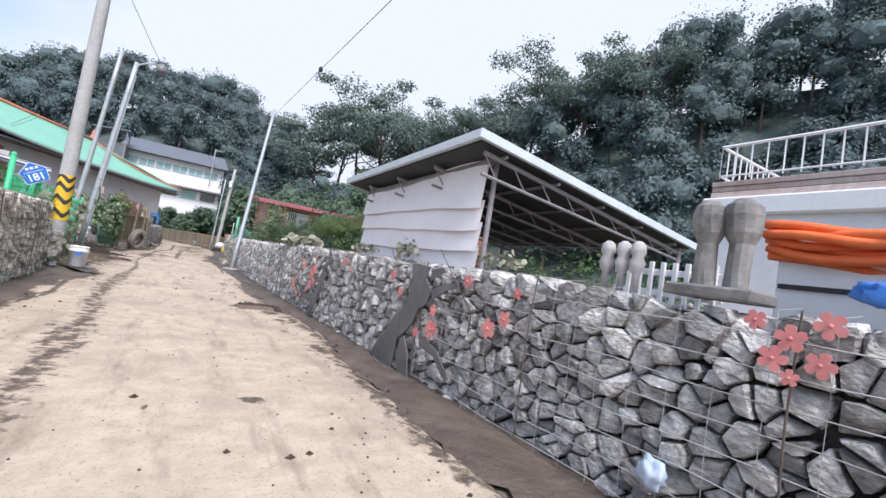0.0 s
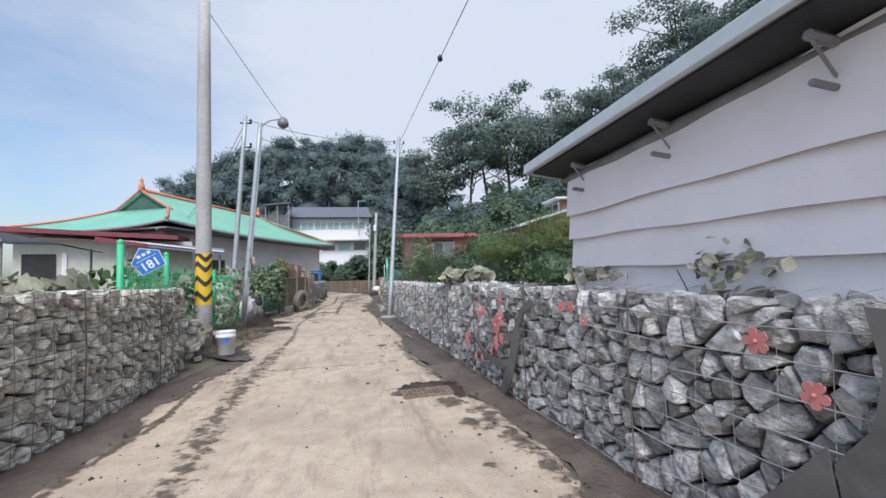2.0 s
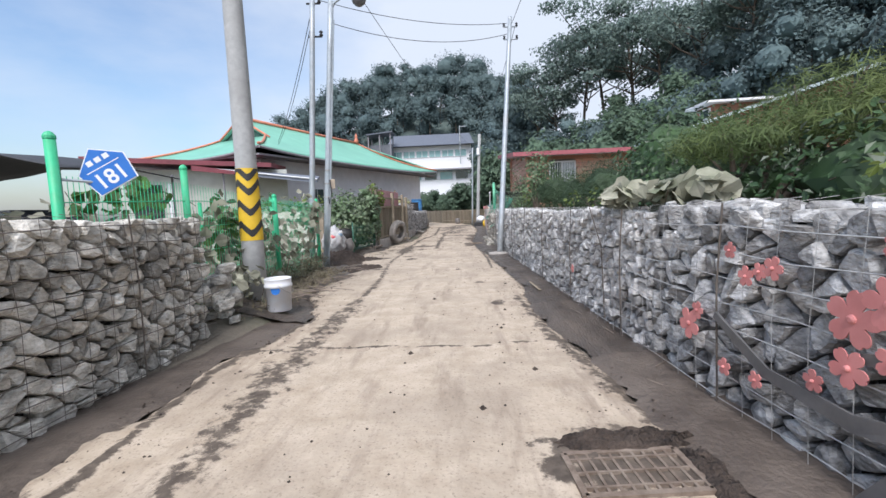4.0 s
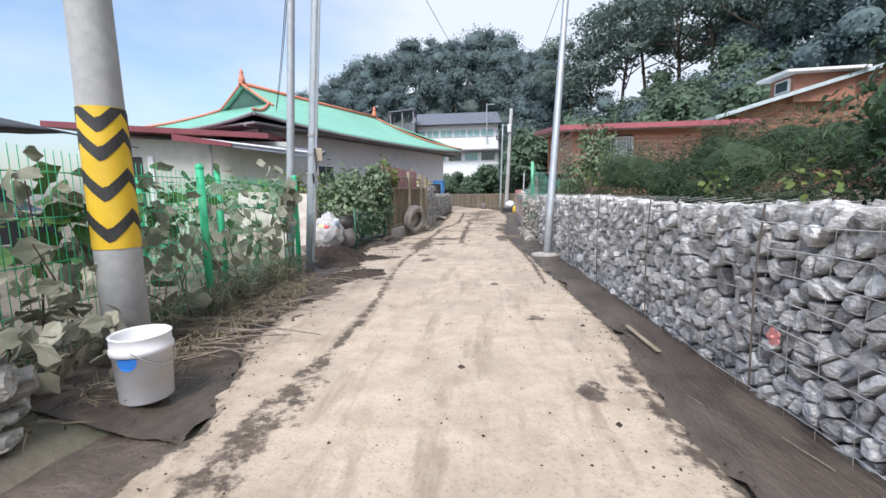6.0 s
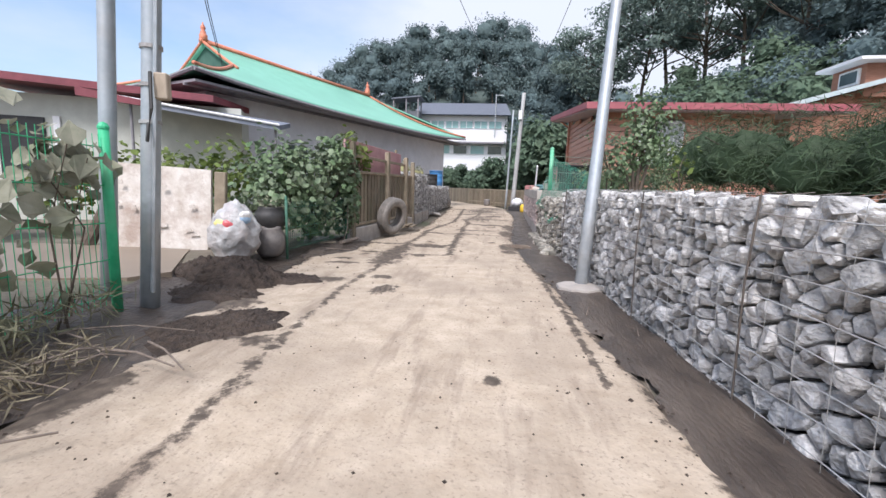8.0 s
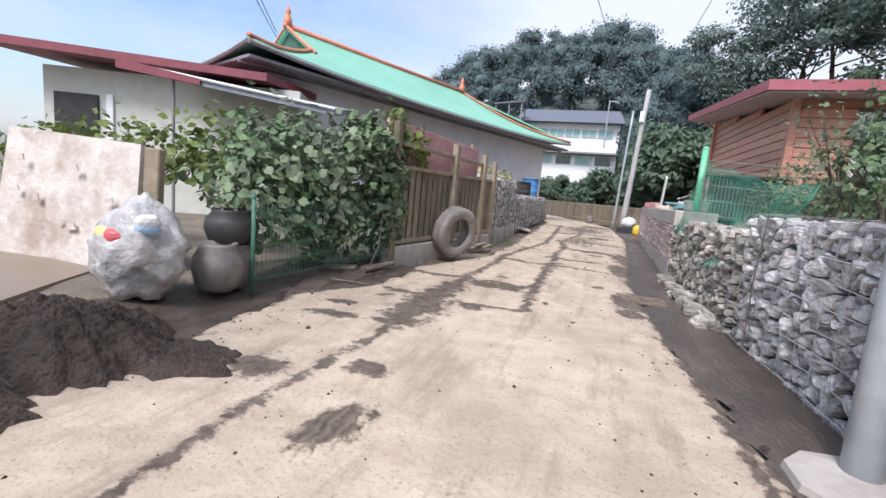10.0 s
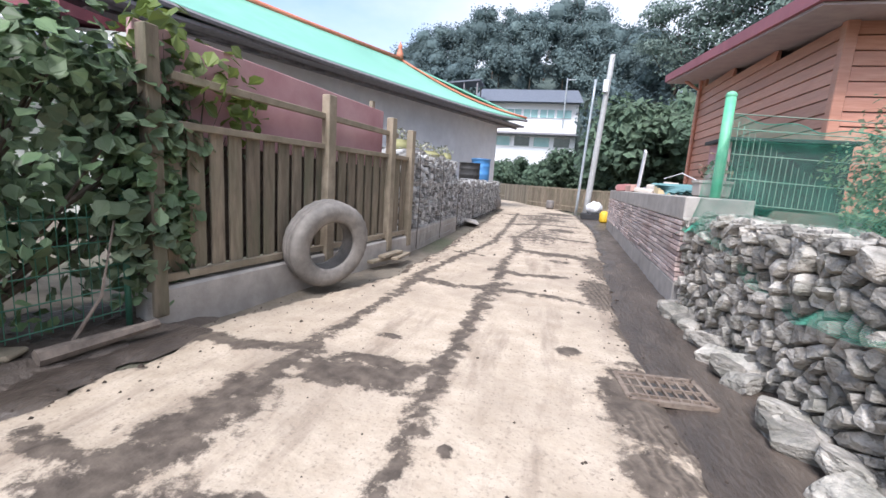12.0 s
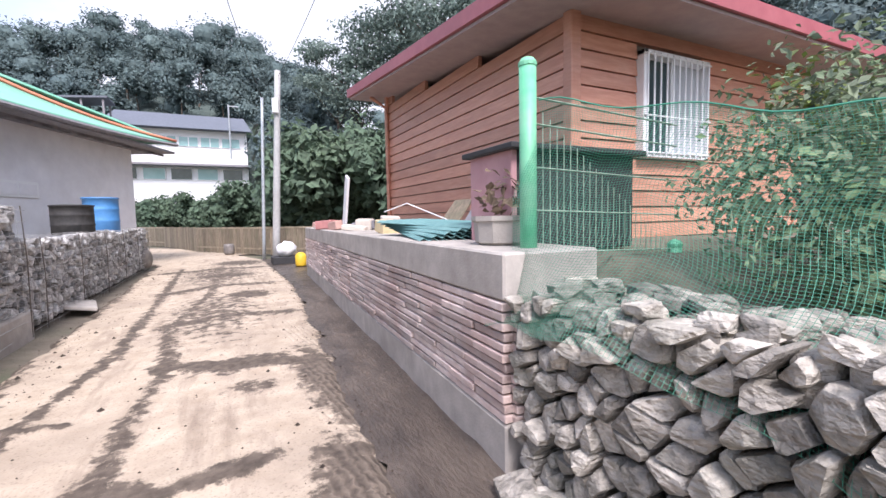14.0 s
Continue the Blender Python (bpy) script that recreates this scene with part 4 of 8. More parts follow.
# ---- the white house with the green hipped roof ----
def green_house():
    N, U = Vector((-7.9, 23.73, 0)), Vector((0.366, 0.9306, 0))
    P = Vector((-0.9306, 0.366, 0))            # across the house, away from the lane
    L, D = 17.7, 10.0

    def w(s, p, z):
        v = N + U * s + P * p
        return (v.x, v.y, z)
    house = thing("house", w(9, 3.6, 0), "white rendered house under a green hipped roof with orange ridges", "house")
    rz = math.degrees(math.atan2(U.y, U.x)) - 90
    # walls
    wt = 0.22
    for s0, s1, p0, p1 in ((1.0, L - 1.0, 1.0, 1.0 + wt), (1.0, L - 1.0, D - 1.0 - wt, D - 1.0), (1.0, 1.0 + wt, 1.0 + wt, D - 1.0 - wt), (L - 1.0 - wt, L - 1.0, 1.0 + wt, D - 1.0 - wt)):
        bm = slab(bmesh.new(), [w(s0, p0, 0)[:2], w(s1, p0, 0)[:2], w(s1, p1, 0)[:2], w(s0, p1, 0)[:2]], 0.0, 4.02)
        part("wall", bm, M_WHITE, house, "white painted render")
    # roof: slopes that sag a little towards flared corners
    R0, R1, ZE, FG = 3.8, 13.1, 4.0, 0.66     # ridge ends, eaves' height, foot of the gable

    def ridge_z(s):
        return 6.58 - 0.34 * max(0.0, min(1.0, (s - R0) / (R1 - R0)))

    def across(s, f, side):
        """Place across the house, from an eave (f = 0) to the ridge (f = 1)."""
        pr = 5.2 - 1.0 * max(0.0, min(1.0, (s - R0) / (R1 - R0)))
        return pr * f if side > 0 else D - (D - pr) * f

    def rise(s, f, side):
        return eave(s, side) + (ridge_z(s) - eave(s, side)) * (f - 0.10 * math.sin(math.pi * f))

    def eave(s, side):
        k = abs(s / L - 0.5) * 2
        return ZE + 0.28 * k ** 3

    def slope(side):
        b2 = bmesh.new()
        rows, cols = 9, 26
        grid = []
        for i in range(rows + 1):
            f = i / rows
            row = []
            for j in range(cols + 1):
                g = j / cols
                # near hip reaches a small gable, far hip runs to the ridge end
                s_lo = R0 * min(1.0, f / FG)
                s_hi = L - (L - R1) * f
                s = s_lo + (s_hi - s_lo) * g
                row.append(b2.verts.new(w(s, across(s, f, side), rise(s, f, side))))
            grid.append(row)
        for i in range(rows):
            for j in range(cols):
                q = (grid[i][j], grid[i][j + 1], grid[i + 1][j + 1], grid[i + 1][j])
                b2.faces.new(q if side > 0 else q[::-1])
        return b2
    for side in (1, -1):
        ob = part("roof_slope", slope(side), M_GREEN, house, "green corrugated sheet", True)
        md = ob.modifiers.new("thick", "SOLIDIFY")
        md.thickness, md.offset = 0.07, -1
    # skirt below the small gable, and the far hip
    b2 = bmesh.new()
    rows, cols = 6, 12
    grid = []
    for i in range(rows + 1):
        f = FG * i / rows
        s = R0 * i / rows
        pa, pb = across(s, f, 1), across(s, f, -1)
        grid.append([b2.verts.new(w(s, pa + (pb - pa) * j / cols, rise(s, f, 1) - 0.28 * (1 - abs(j / cols - 0.5) ** 3 * 8) * (1 - i / rows))) for j in range(cols + 1)])
    for i in range(rows):
        for j in range(cols):
            b2.faces.new((grid[i][j + 1], grid[i][j], grid[i + 1][j], grid[i + 1][j + 1]))
    ob = part("roof_skirt", b2, M_GREEN, house, "green sheet below the gable", True)
    md = ob.modifiers.new("thick", "SOLIDIFY")
    md.thickness, md.offset = 0.07, -1
    b2 = bmesh.new()
    solid(b2, [(0, 1, 2)], [w(L, 0, ZE + 0.28), w(L, D, ZE + 0.28), w(R1, across(R1, 1, 1), ridge_z(R1))])
    ob = part("roof_hip", b2, M_GREEN, house)
    md = ob.modifiers.new("thick", "SOLIDIFY")
    md.thickness = 0.07
    b2 = bmesh.new()
    zb, pa, pb, pm = rise(R0, FG, 1), across(R0, FG, 1) + 0.1, across(R0, FG, -1) - 0.1, across(R0, 1, 1)
    solid(b2, [(0, 1, 2), (3, 5, 4), (0, 3, 4, 1), (1, 4, 5, 2), (2, 5, 3, 0)],
          [w(R0 + 0.15, pa, zb), w(R0 + 0.15, pb, zb), w(R0 + 0.15, pm, ridge_z(R0) - 0.06), w(R0 + 0.35, pa, zb), w(R0 + 0.35, pb, zb), w(R0 + 0.35, pm, ridge_z(R0) - 0.06)])
    part("gable", b2, surf("dark_green_gable", (0.04, 0.10, 0.08), (0.07, 0.14, 0.11), 4), house, "dark green gable boards")

    def rib(pts, r=0.10):
        bb = bmesh.new()
        tube(bb, pts, r, 8)
        return part("ridge_cap", bb, M_ORANGE, house, "orange ridge tiles", True)
    rib([w(R0 - 0.1, across(R0, 1, 1), ridge_z(R0) + 0.06), w((R0 + R1) / 2, across((R0 + R1) / 2, 1, 1), ridge_z((R0 + R1) / 2) + 0.03), w(R1, across(R1, 1, 1), ridge_z(R1) + 0.06)], 0.10)

    def hipline(f0, f1, fn):
        return [fn(f0 + (f1 - f0) * i / 8) for i in range(9)]
    for side in (1, -1):
        def near(f, side=side):
            s = R0 * f / FG
            return w(s, across(s, f, side), rise(s, f, side) + 0.05)

        def verge(f, side=side):
            return w(R0, across(R0, f, side), rise(R0, f, side) + 0.05)

        def far(f, side=side):
            s = L - (L - R1) * f
            return w(s, across(s, f, side), rise(s, f, side) + 0.05)
        rib(hipline(0.0, FG, near), 0.06)
        rib(hipline(FG - 0.05, 1.0, verge), 0.06)
        rib(hipline(0.0, 1.0, far), 0.055)
    # finials
    for s in (R0 + 0.05, R1):
        bb = bmesh.new()
        lathe(bb, [(0.15, 0), (0.15, 0.26), (0.10, 0.32), (0.11, 0.38), (0.06, 0.42), (0.10, 0.50), (0.09, 0.56), (0.03, 0.66), (0.012, 0.74)], w(s, across(s, 1, 1), ridge_z(s) + 0.03), 12)
        part("finial", bb, M_ORANGE, house, "turned orange ridge finial", True)
    # boarded soffit and gutter edge
    bb = bmesh.new()
    for p0, p1, s0, s1 in ((0.05, 1.05, 0.05, L - 0.05), (D - 1.05, D - 0.05, 0.05, L - 0.05)):
        solid(bb, [(0, 1, 2, 3), (7, 6, 5, 4), (0, 4, 5, 1), (1, 5, 6, 2), (2, 6, 7, 3), (3, 7, 4, 0)],
              [w(s0, p0, 3.86), w(s1, p0, 3.86), w(s1, p1, 3.86), w(s0, p1, 3.86), w(s0, p0, 3.93), w(s1, p0, 3.93), w(s1, p1, 3.93), w(s0, p1, 3.93)])
    for s0, s1 in ((0.05, 1.05), (L - 1.05, L - 0.05)):
        solid(bb, [(0, 1, 2, 3), (7, 6, 5, 4), (0, 4, 5, 1), (1, 5, 6, 2), (2, 6, 7, 3), (3, 7, 4, 0)],
              [w(s0, 1.06, 3.862), w(s1, 1.06, 3.862), w(s1, D - 1.06, 3.862), w(s0, D - 1.06, 3.862), w(s0, 1.06, 3.93), w(s1, 1.06, 3.93), w(s1, D - 1.06, 3.93), w(s0, D - 1.06, 3.93)])
    part("soffit", bb, M_EAVE, house, "grey boarded eaves")
    bb = bmesh.new()
    tube(bb, [w(L * i / 14, -0.02, eave(L * i / 14, 1) - 0.09) for i in range(15)], 0.06, 6)
    part("gutter", bb, M_EAVE, house)
    bb = bmesh.new()
    tube(bb, [w(-0.02, D * i / 10, ZE + 0.28 * abs(i / 10 - 0.5) ** 3 * 8 - 0.09) for i in range(11)], 0.06, 6)
    part("gutter", bb, M_EAVE, house)
    for i in range(28):
        s = 0.5 + i * (L - 1.0) / 27
        bb = bmesh.new()
        box(bb, w(s, 0.5, 3.82), (0.07, 1.0, 0.07), rz + 90 - 90)
        part("rafter_end", bb, M_EAVE, house)
    # small barred windows towards the lane
    for s, z0, z1, wd in ((4.6, 1.75, 2.65, 1.1), (8.7, 1.55, 2.15, 0.9), (12.2, 2.05, 2.45, 1.2)):
        win = bmesh.new()
        box(win, w(s, 0.99, (z0 + z1) / 2), (0.05, wd, z1 - z0), rz, 0.006)
        wo = part("window", win, M_FRAME, house, "white framed window")
        g = bmesh.new()
        for k in (-1, 1):
            box(g, w(s + k * wd * 0.235, 0.96, (z0 + z1) / 2), (0.012, wd * 0.42, (z1 - z0) - 0.14), rz)
        part("pane", g, M_GLASS if s < 12 else M_WHITE, wo)
    return w


HW = green_house()


def annex():
    """The low wing before the house, with a maroon fascia and an awning."""
    a = thing("house_wing", (-11, 22.6, 0), "pale low wing with a maroon roof edge", "house")
    bm = bmesh.new()
    box(bm, (-10.6, 25.0, 1.65), (6.0, 3.2, 3.3), 24)
    part("wall", bm, M_CREAM, a)
    bm = bmesh.new()
    pts = [(-13.4, 21.2, 3.68), (-7.5, 23.9, 3.46), (-7.9, 26.4, 3.55), (-13.6, 25.4, 3.75)]
    solid(bm, [(3, 2, 1, 0), (4, 5, 6, 7), (0, 1, 5, 4), (1, 2, 6, 5), (2, 3, 7, 6), (3, 0, 4, 7)], [(x, y, z - 0.13) for x, y, z in pts] + [(x, y, z + 0.05) for x, y, z in pts])
    part("roof", bm, M_MAROON, a, "flat roof with maroon fascia")
    bm = bmesh.new()
    box(bm, (-12.0, 22.62, 1.75), (1.0, 0.1, 1.9), 24, 0.01)
    part("door", bm, M_DARK, a, "dark doorway")
    bm = bmesh.new()
    box(bm, (-11.3, 22.93, 1.75), (0.16, 0.1, 2.0), 24, 0.01)
    part("door_frame", bm, M_FRAME, a)
    aw = thing("awning", (-7, 21.8, 3), "sloping awning with a blue-grey rim and maroon end", "awning")
    bm = bmesh.new()
    pts = [(-9.15, 22.35, 3.15), (-5.6, 23.9, 2.70), (-5.95, 25.3, 2.95), (-9.4, 24.2, 3.35)]
    solid(bm, [(3, 2, 1, 0), (4, 5, 6, 7), (0, 1, 5, 4), (1, 2, 6, 5), (2, 3, 7, 6), (3, 0, 4, 7)], [(x, y, z - 0.10) for x, y, z in pts] + [(x, y, z + 0.03) for x, y, z in pts])
    part("sheet", bm, surf("blue_grey_awning", (0.17, 0.19, 0.24), (0.24, 0.26, 0.31), 4, rough=0.5), aw)
    bm = bmesh.new()
    tube(bm, [(-9.15, 22.33, 3.19), (-5.59, 23.88, 2.74)], 0.035, 6)
    part("rim", bm, M_FRAME, aw)
    bm = bmesh.new()
    solid(bm, [(0, 1, 2, 3), (7, 6, 5, 4), (0, 4, 5, 1), (1, 5, 6, 2), (2, 6, 7, 3), (3, 7, 4, 0)],
          [(-9.75, 22.0, 3.12), (-8.2, 22.70, 2.94), (-8.2, 22.70, 3.07), (-9.75, 22.0, 3.32), (-9.77, 22.06, 3.12), (-8.22, 22.76, 2.94), (-8.22, 22.76, 3.07), (-9.77, 22.06, 3.32)])
    part("end_trim", bm, M_MAROON, aw)
    for x, y in ((-5.8, 24.05), (-8.9, 22.65)):
        bm = bmesh.new()
        tube(bm, [(x, y, 0.1), (x, y, 2.75 + (0.3 if x < -7 else 0))], 0.035, 8)
        part("post", bm, M_EAVE, aw)


annex()


# ---- the timber-clad house on the terrace ----
def timber_house():
    x0, x1, y0, y1, zb = 3.34, 7.6, 25.0, 30.5, 1.08
    h = thing("cabin", (5.4, 27.7, zb), "orange stained timber cabin with a maroon edged roof", "house")
    bm = bmesh.new()
    slab(bm, [(x0 + 0.04, y0 + 0.04), (x1 - 0.04, y0 + 0.04), (x1 - 0.04, y1 - 0.04), (x0 + 0.04, y1 - 0.04)], zb - 0.2, 3.37)
    part("wall", bm, M_MORTAR, h, "dark sheathing behind the boards")
    rise = lambda y: 3.38 + (y - y0) * 0.10
    n = 13
    bh = (rise(y0) - zb) / n
    for i in range(n + 6):
        z = zb + bh * i
        if z + bh > rise(y1) + 0.02:
            break
        # side boards facing the lane stop where the roof cuts them
        ya = y0 if z + bh <= rise(y0) + 0.02 else min(y1 - 0.3, y0 + (z + bh - 3.38) / 0.10)
        bm = bmesh.new()
        solid(bm, [(0, 1, 5, 4), (1, 2, 6, 5), (2, 3, 7, 6), (3, 0, 4, 7), (3, 2, 1, 0), (4, 5, 6, 7)],
              [(x0 - 0.028, ya, z + 0.012), (x0 + 0.04, ya, z + 0.012), (x0 + 0.04, ya, z + bh), (x0 - 0.010, ya, z + bh), (x0 - 0.028, y1, z + 0.012), (x0 + 0.04, y1, z + 0.012), (x0 + 0.04, y1, z + bh), (x0 - 0.010, y1, z + bh)])
        part("board", bm, M_PLANK, h)
        if i < n:
            wy0, wy1, wx0, wx1 = 1.98, 3.13, 4.25, 5.39
            spans = [(x0 - 0.01, x1)] if z + bh < wy0 or z > wy1 else [(x0 - 0.01, wx0), (wx1, x1)]
            for a, b in spans:
                bm = bmesh.new()
                solid(bm, [(4, 5, 1, 0), (5, 6, 2, 1), (6, 7, 3, 2), (7, 4, 0, 3), (0, 1, 2, 3), (7, 6, 5, 4)],
                      [(a, y0 - 0.028, z + 0.012), (a, y0 + 0.04, z + 0.012), (a, y0 + 0.04, z + bh), (a, y0 - 0.010, z + bh), (b, y0 - 0.028, z + 0.012), (b, y0 + 0.04, z + 0.012), (b, y0 + 0.04, z + bh), (b, y0 - 0.010, z + bh)])
                part("board", bm, M_PLANK, h)
    for x, y, z1 in ((x0 - 0.005, y0 - 0.005, rise(y0)), (x0 - 0.005, y1, rise(y1)), (x1, y0, rise(y0))):
        bm = bmesh.new()
        box(bm, (x, y, (zb + z1) / 2), (0.13, 0.13, z1 - zb), 0, 0.01)
        part("corner_board", bm, M_PLANK, h)
    # roof: a thick tilted slab with a maroon rim and pale soffit
    o = 0.70
    pts = [(x0 - o, y0 - o - 0.05), (x1 + 1.6, y0 - o - 0.05), (x1 + 1.6, y1 + o), (x0 - o, y1 + o)]
    bm = bmesh.new()
    lo = [(x, y, rise(y) + 0.03) for x, y in pts]
    hi = [(x, y, rise(y) + 0.20) for x, y in pts]
    solid(bm, [(3, 2, 1, 0), (4, 5, 6, 7), (0, 1, 5, 4), (1, 2, 6, 5), (2, 3, 7, 6), (3, 0, 4, 7)], lo + hi)
    part("roof", bm, surf("pink_maroon_metal_edge", (0.33, 0.085, 0.105), (0.41, 0.13, 0.145), 4, (0.26, 0.08, 0.09), 0.9, 0.5, 0.5, 0.05), h, "maroon metal roof edge")
    bm = bmesh.new()
    ins = 0.05
    pts2 = [(x0 - o + ins, y0 - o), (x1 + 1.55, y0 - o), (x1 + 1.55, y1 + o - ins), (x0 - o + ins, y1 + o - ins)]
    solid(bm, [(3, 2, 1, 0), (4, 5, 6, 7), (0, 1, 5, 4), (1, 2, 6, 5), (2, 3, 7, 6), (3, 0, 4, 7)], [(x, y, rise(y) - 0.01) for x, y in pts2] + [(x, y, rise(y) + 0.026) for x, y in pts2])
    part("soffit", bm, surf("grey_pink_soffit", (0.34, 0.27, 0.27), (0.42, 0.34, 0.33), 5), h, "greyish pink soffit")
    # barred window
    wx0, wx1, wz0, wz1 = 4.25, 5.39, 1.98, 3.13
    win = bmesh.new()
    for c, s in (((wx0 + 0.03, y0 - 0.05, (wz0 + wz1) / 2), (0.06, 0.13, wz1 - wz0)), ((wx1 - 0.03, y0 - 0.05, (wz0 + wz1) / 2), (0.06, 0.13, wz1 - wz0)),
                 (((wx0 + wx1) / 2, y0 - 0.05, wz0 + 0.03), (wx1 - wx0, 0.13, 0.06)), (((wx0 + wx1) / 2, y0 - 0.05, wz1 - 0.03), (wx1 - wx0, 0.13, 0.06)), (((wx0 + wx1) / 2, y0 - 0.02, (wz0 + wz1) / 2), (0.07, 0.05, wz1 - wz0))):
        box(win, c, s, 0, 0.006)
    wo = part("window", win, M_FRAME, h, "white framed sliding window")
    for k in (0, 1):
        g = bmesh.new()
        box(g, (wx0 + (0.31 if k == 0 else 0.87) * (wx1 - wx0) / 1.16, y0 + 0.005, (wz0 + wz1) / 2), (0.5, 0.012, wz1 - wz0 - 0.1))
        part("pane", g, M_GLASS if k == 0 else surf("curtained_glass", (0.42, 0.44, 0.47), (0.55, 0.57, 0.60), 2, rough=0.15, bump=0), wo)
    for i in range(11):
        b = bmesh.new()
        x = wx0 + 0.05 + i * (wx1 - wx0 - 0.1) / 10
        tube(b, [(x, y0 - 0.125, wz0 + 0.02), (x, y0 - 0.125, wz1 - 0.02)], 0.011, 6)
        part("bar", b, M_FRAME, wo, "white window bar")
    for z in (wz0 + 0.05, wz0 + 0.45, wz1 - 0.05):
        b = bmesh.new()
        tube(b, [(wx0, y0 - 0.125, z), (wx1, y0 - 0.125, z)], 0.010, 6)
        part("bar_rail", b, M_FRAME, wo)
    bm = bmesh.new()
    tube(bm, [(x0 - 0.07, y1 - 0.06, zb), (x0 - 0.07, y1 - 0.06, rise(y1) - 0.25), (x0 - 0.35, y1 + 0.1, rise(y1))], 0.04, 8)
    part("downpipe", bm, M_PLANK, h)


timber_house()


# ---- the open barn with the white side sheets ----
def barn():
    b = thing("barn", (4.5, 5.2, 0.9), "open shed with white vinyl side sheets under a thin sloping roof", "shed")
    A, B = (2.63, 3.58), (2.44, 6.70)         # foot of the sheeted side, near and far

    def side(f, z, d=0.0):
        return (A[0] + (B[0] - A[0]) * f + d, A[1] + (B[1] - A[1]) * f + d * 0.12, z)
    # roof corners: near lane side, far lane side, far field side, near field side
    C = [(2.235, 3.29, 2.54), (2.10, 7.03, 2.42), (6.0, 7.5, 1.98), (6.12, 3.3, 2.06)]
    bm = bmesh.new()
    solid(bm, [(3, 2, 1, 0), (4, 5, 6, 7), (0, 1, 5, 4), (1, 2, 6, 5), (2, 3, 7, 6), (3, 0, 4, 7)], [(x, y, z - 0.0) for x, y, z in C] + [(x, y, z + 0.045) for x, y, z in C])
    part("roof", bm, surf("grey_panel_roof", (0.27, 0.28, 0.30), (0.36, 0.37, 0.39), 3, rough=0.6), b, "thin grey panel roof")
    for i, j in ((0, 1), (0, 3), (1, 2), (3, 2)):
        bm = bmesh.new()
        p, q = Vector(C[i]), Vector(C[j])
        d = (q - p)
        yaw = math.degrees(math.atan2(d.y, d.x))
        pitch = -math.degrees(math.atan2(d.z, math.hypot(d.x, d.y)))
        box(bm, (p + q) / 2 + Vector((0, 0, 0.03)), (d.length + 0.05, 0.05, 0.095), 0, 0.006, (0, pitch, yaw))
        part("edge_trim", bm, surf("pale_blue_trim", (0.50, 0.56, 0.60), (0.58, 0.64, 0.67), 6, rough=0.45), b, "pale blue metal edge trim")
    # black lining added to keep the roof's underside as dark as deep shade
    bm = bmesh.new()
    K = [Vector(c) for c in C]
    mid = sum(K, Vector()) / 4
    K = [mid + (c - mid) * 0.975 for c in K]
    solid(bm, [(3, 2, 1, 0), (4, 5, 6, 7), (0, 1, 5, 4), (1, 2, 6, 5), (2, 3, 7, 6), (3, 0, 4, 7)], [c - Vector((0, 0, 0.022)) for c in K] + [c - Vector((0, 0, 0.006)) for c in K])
    part("lining", bm, surf("shade_black_lining", (0.022, 0.024, 0.028), (0.045, 0.048, 0.054), 3, rough=0.8), b, "black lining sheet that deepens the shade under the roof")
    # white sheets, hung in overlapping strips with sagging lower hems
    tops = [1.33, 1.58, 1.83, 2.07, 2.45]
    for k in range(4):
        bm = bmesh.new()
        n = 26
        lo_, hi_, lo2, hi2 = [], [], [], []
        for i in range(n + 1):
            f = i / n
            za = tops[k] - 0.16 + 0.014 * math.sin(f * 4 + k * 2) + 0.006 * math.sin(f * 17 + k)
            if k == 0:
                za = 1.06
            zt = tops[k + 1] - 0.10 + 0.03
            if k == 3:
                zt = 2.44 - 0.16 * f + 0.03 * math.sin(f * 9)
            dd = -0.035 - 0.012 * k + 0.007 * math.sin(f * 7 + k) + 0.003 * math.sin(f * 31 + 3 * k)
            lo_.append(bm.verts.new(side(f, za, dd - 0.025)))
            hi_.append(bm.verts.new(side(f, zt, dd + 0.012)))
            lo2.append(bm.verts.new(side(f, za, dd - 0.019)))
            hi2.append(bm.verts.new(side(f, zt, dd + 0.018)))
        for i in range(n):
            bm.faces.new((lo_[i + 1], lo_[i], hi_[i], hi_[i + 1]))
            bm.faces.new((lo2[i], lo2[i + 1], hi2[i + 1], hi2[i]))
            bm.faces.new((lo_[i], lo_[i + 1], lo2[i + 1], lo2[i]))
            bm.faces.new((hi_[i + 1], hi_[i], hi2[i], hi2[i + 1]))
        part("side_sheet", bm, M_TARP, b, "off-white vinyl sheet with a wavy hem")
    bm = bmesh.new()
    tube(bm, [side(0.0, 2.42, -0.03), side(0.4, 2.36, -0.03), side(1.0, 2.27, -0.03)], 0.05, 6)
    part("rolled_sheet", bm, surf("grey_rolled_sheet", (0.17, 0.17, 0.18), (0.26, 0.26, 0.27), 7), b, "rolled dark sheet under the eave", True)
    # steel frame
    posts = [(2.69, 3.6, 2.48), (2.5, 6.7, 2.36), (5.95, 3.42, 2.04), (5.8, 7.3, 1.97), (2.58, 5.2, 2.42)]
    for x, y, z in posts:
        bm = bmesh.new()
        tube(bm, [(x, y, 0.8), (x, y, z)], 0.03, 8)
        part("post", bm, M_EAVE, b)
    for f in (0.02, 0.28, 0.55, 0.82):
        bm = bmesh.new()
        p = Vector(C[0]).lerp(Vector(C[1]), f) + Vector((0.15, 0.05, -0.10))
        q = Vector(C[3]).lerp(Vector(C[2]), f) + Vector((-0.1, 0.05, -0.10))
        tube(bm, [p, q], 0.026, 6)
        part("rafter", bm, M_EAVE, b)
        bm = bmesh.new()
        p2, q2 = p - Vector((0, 0, 0.22)), q - Vector((0, 0, 0.10))
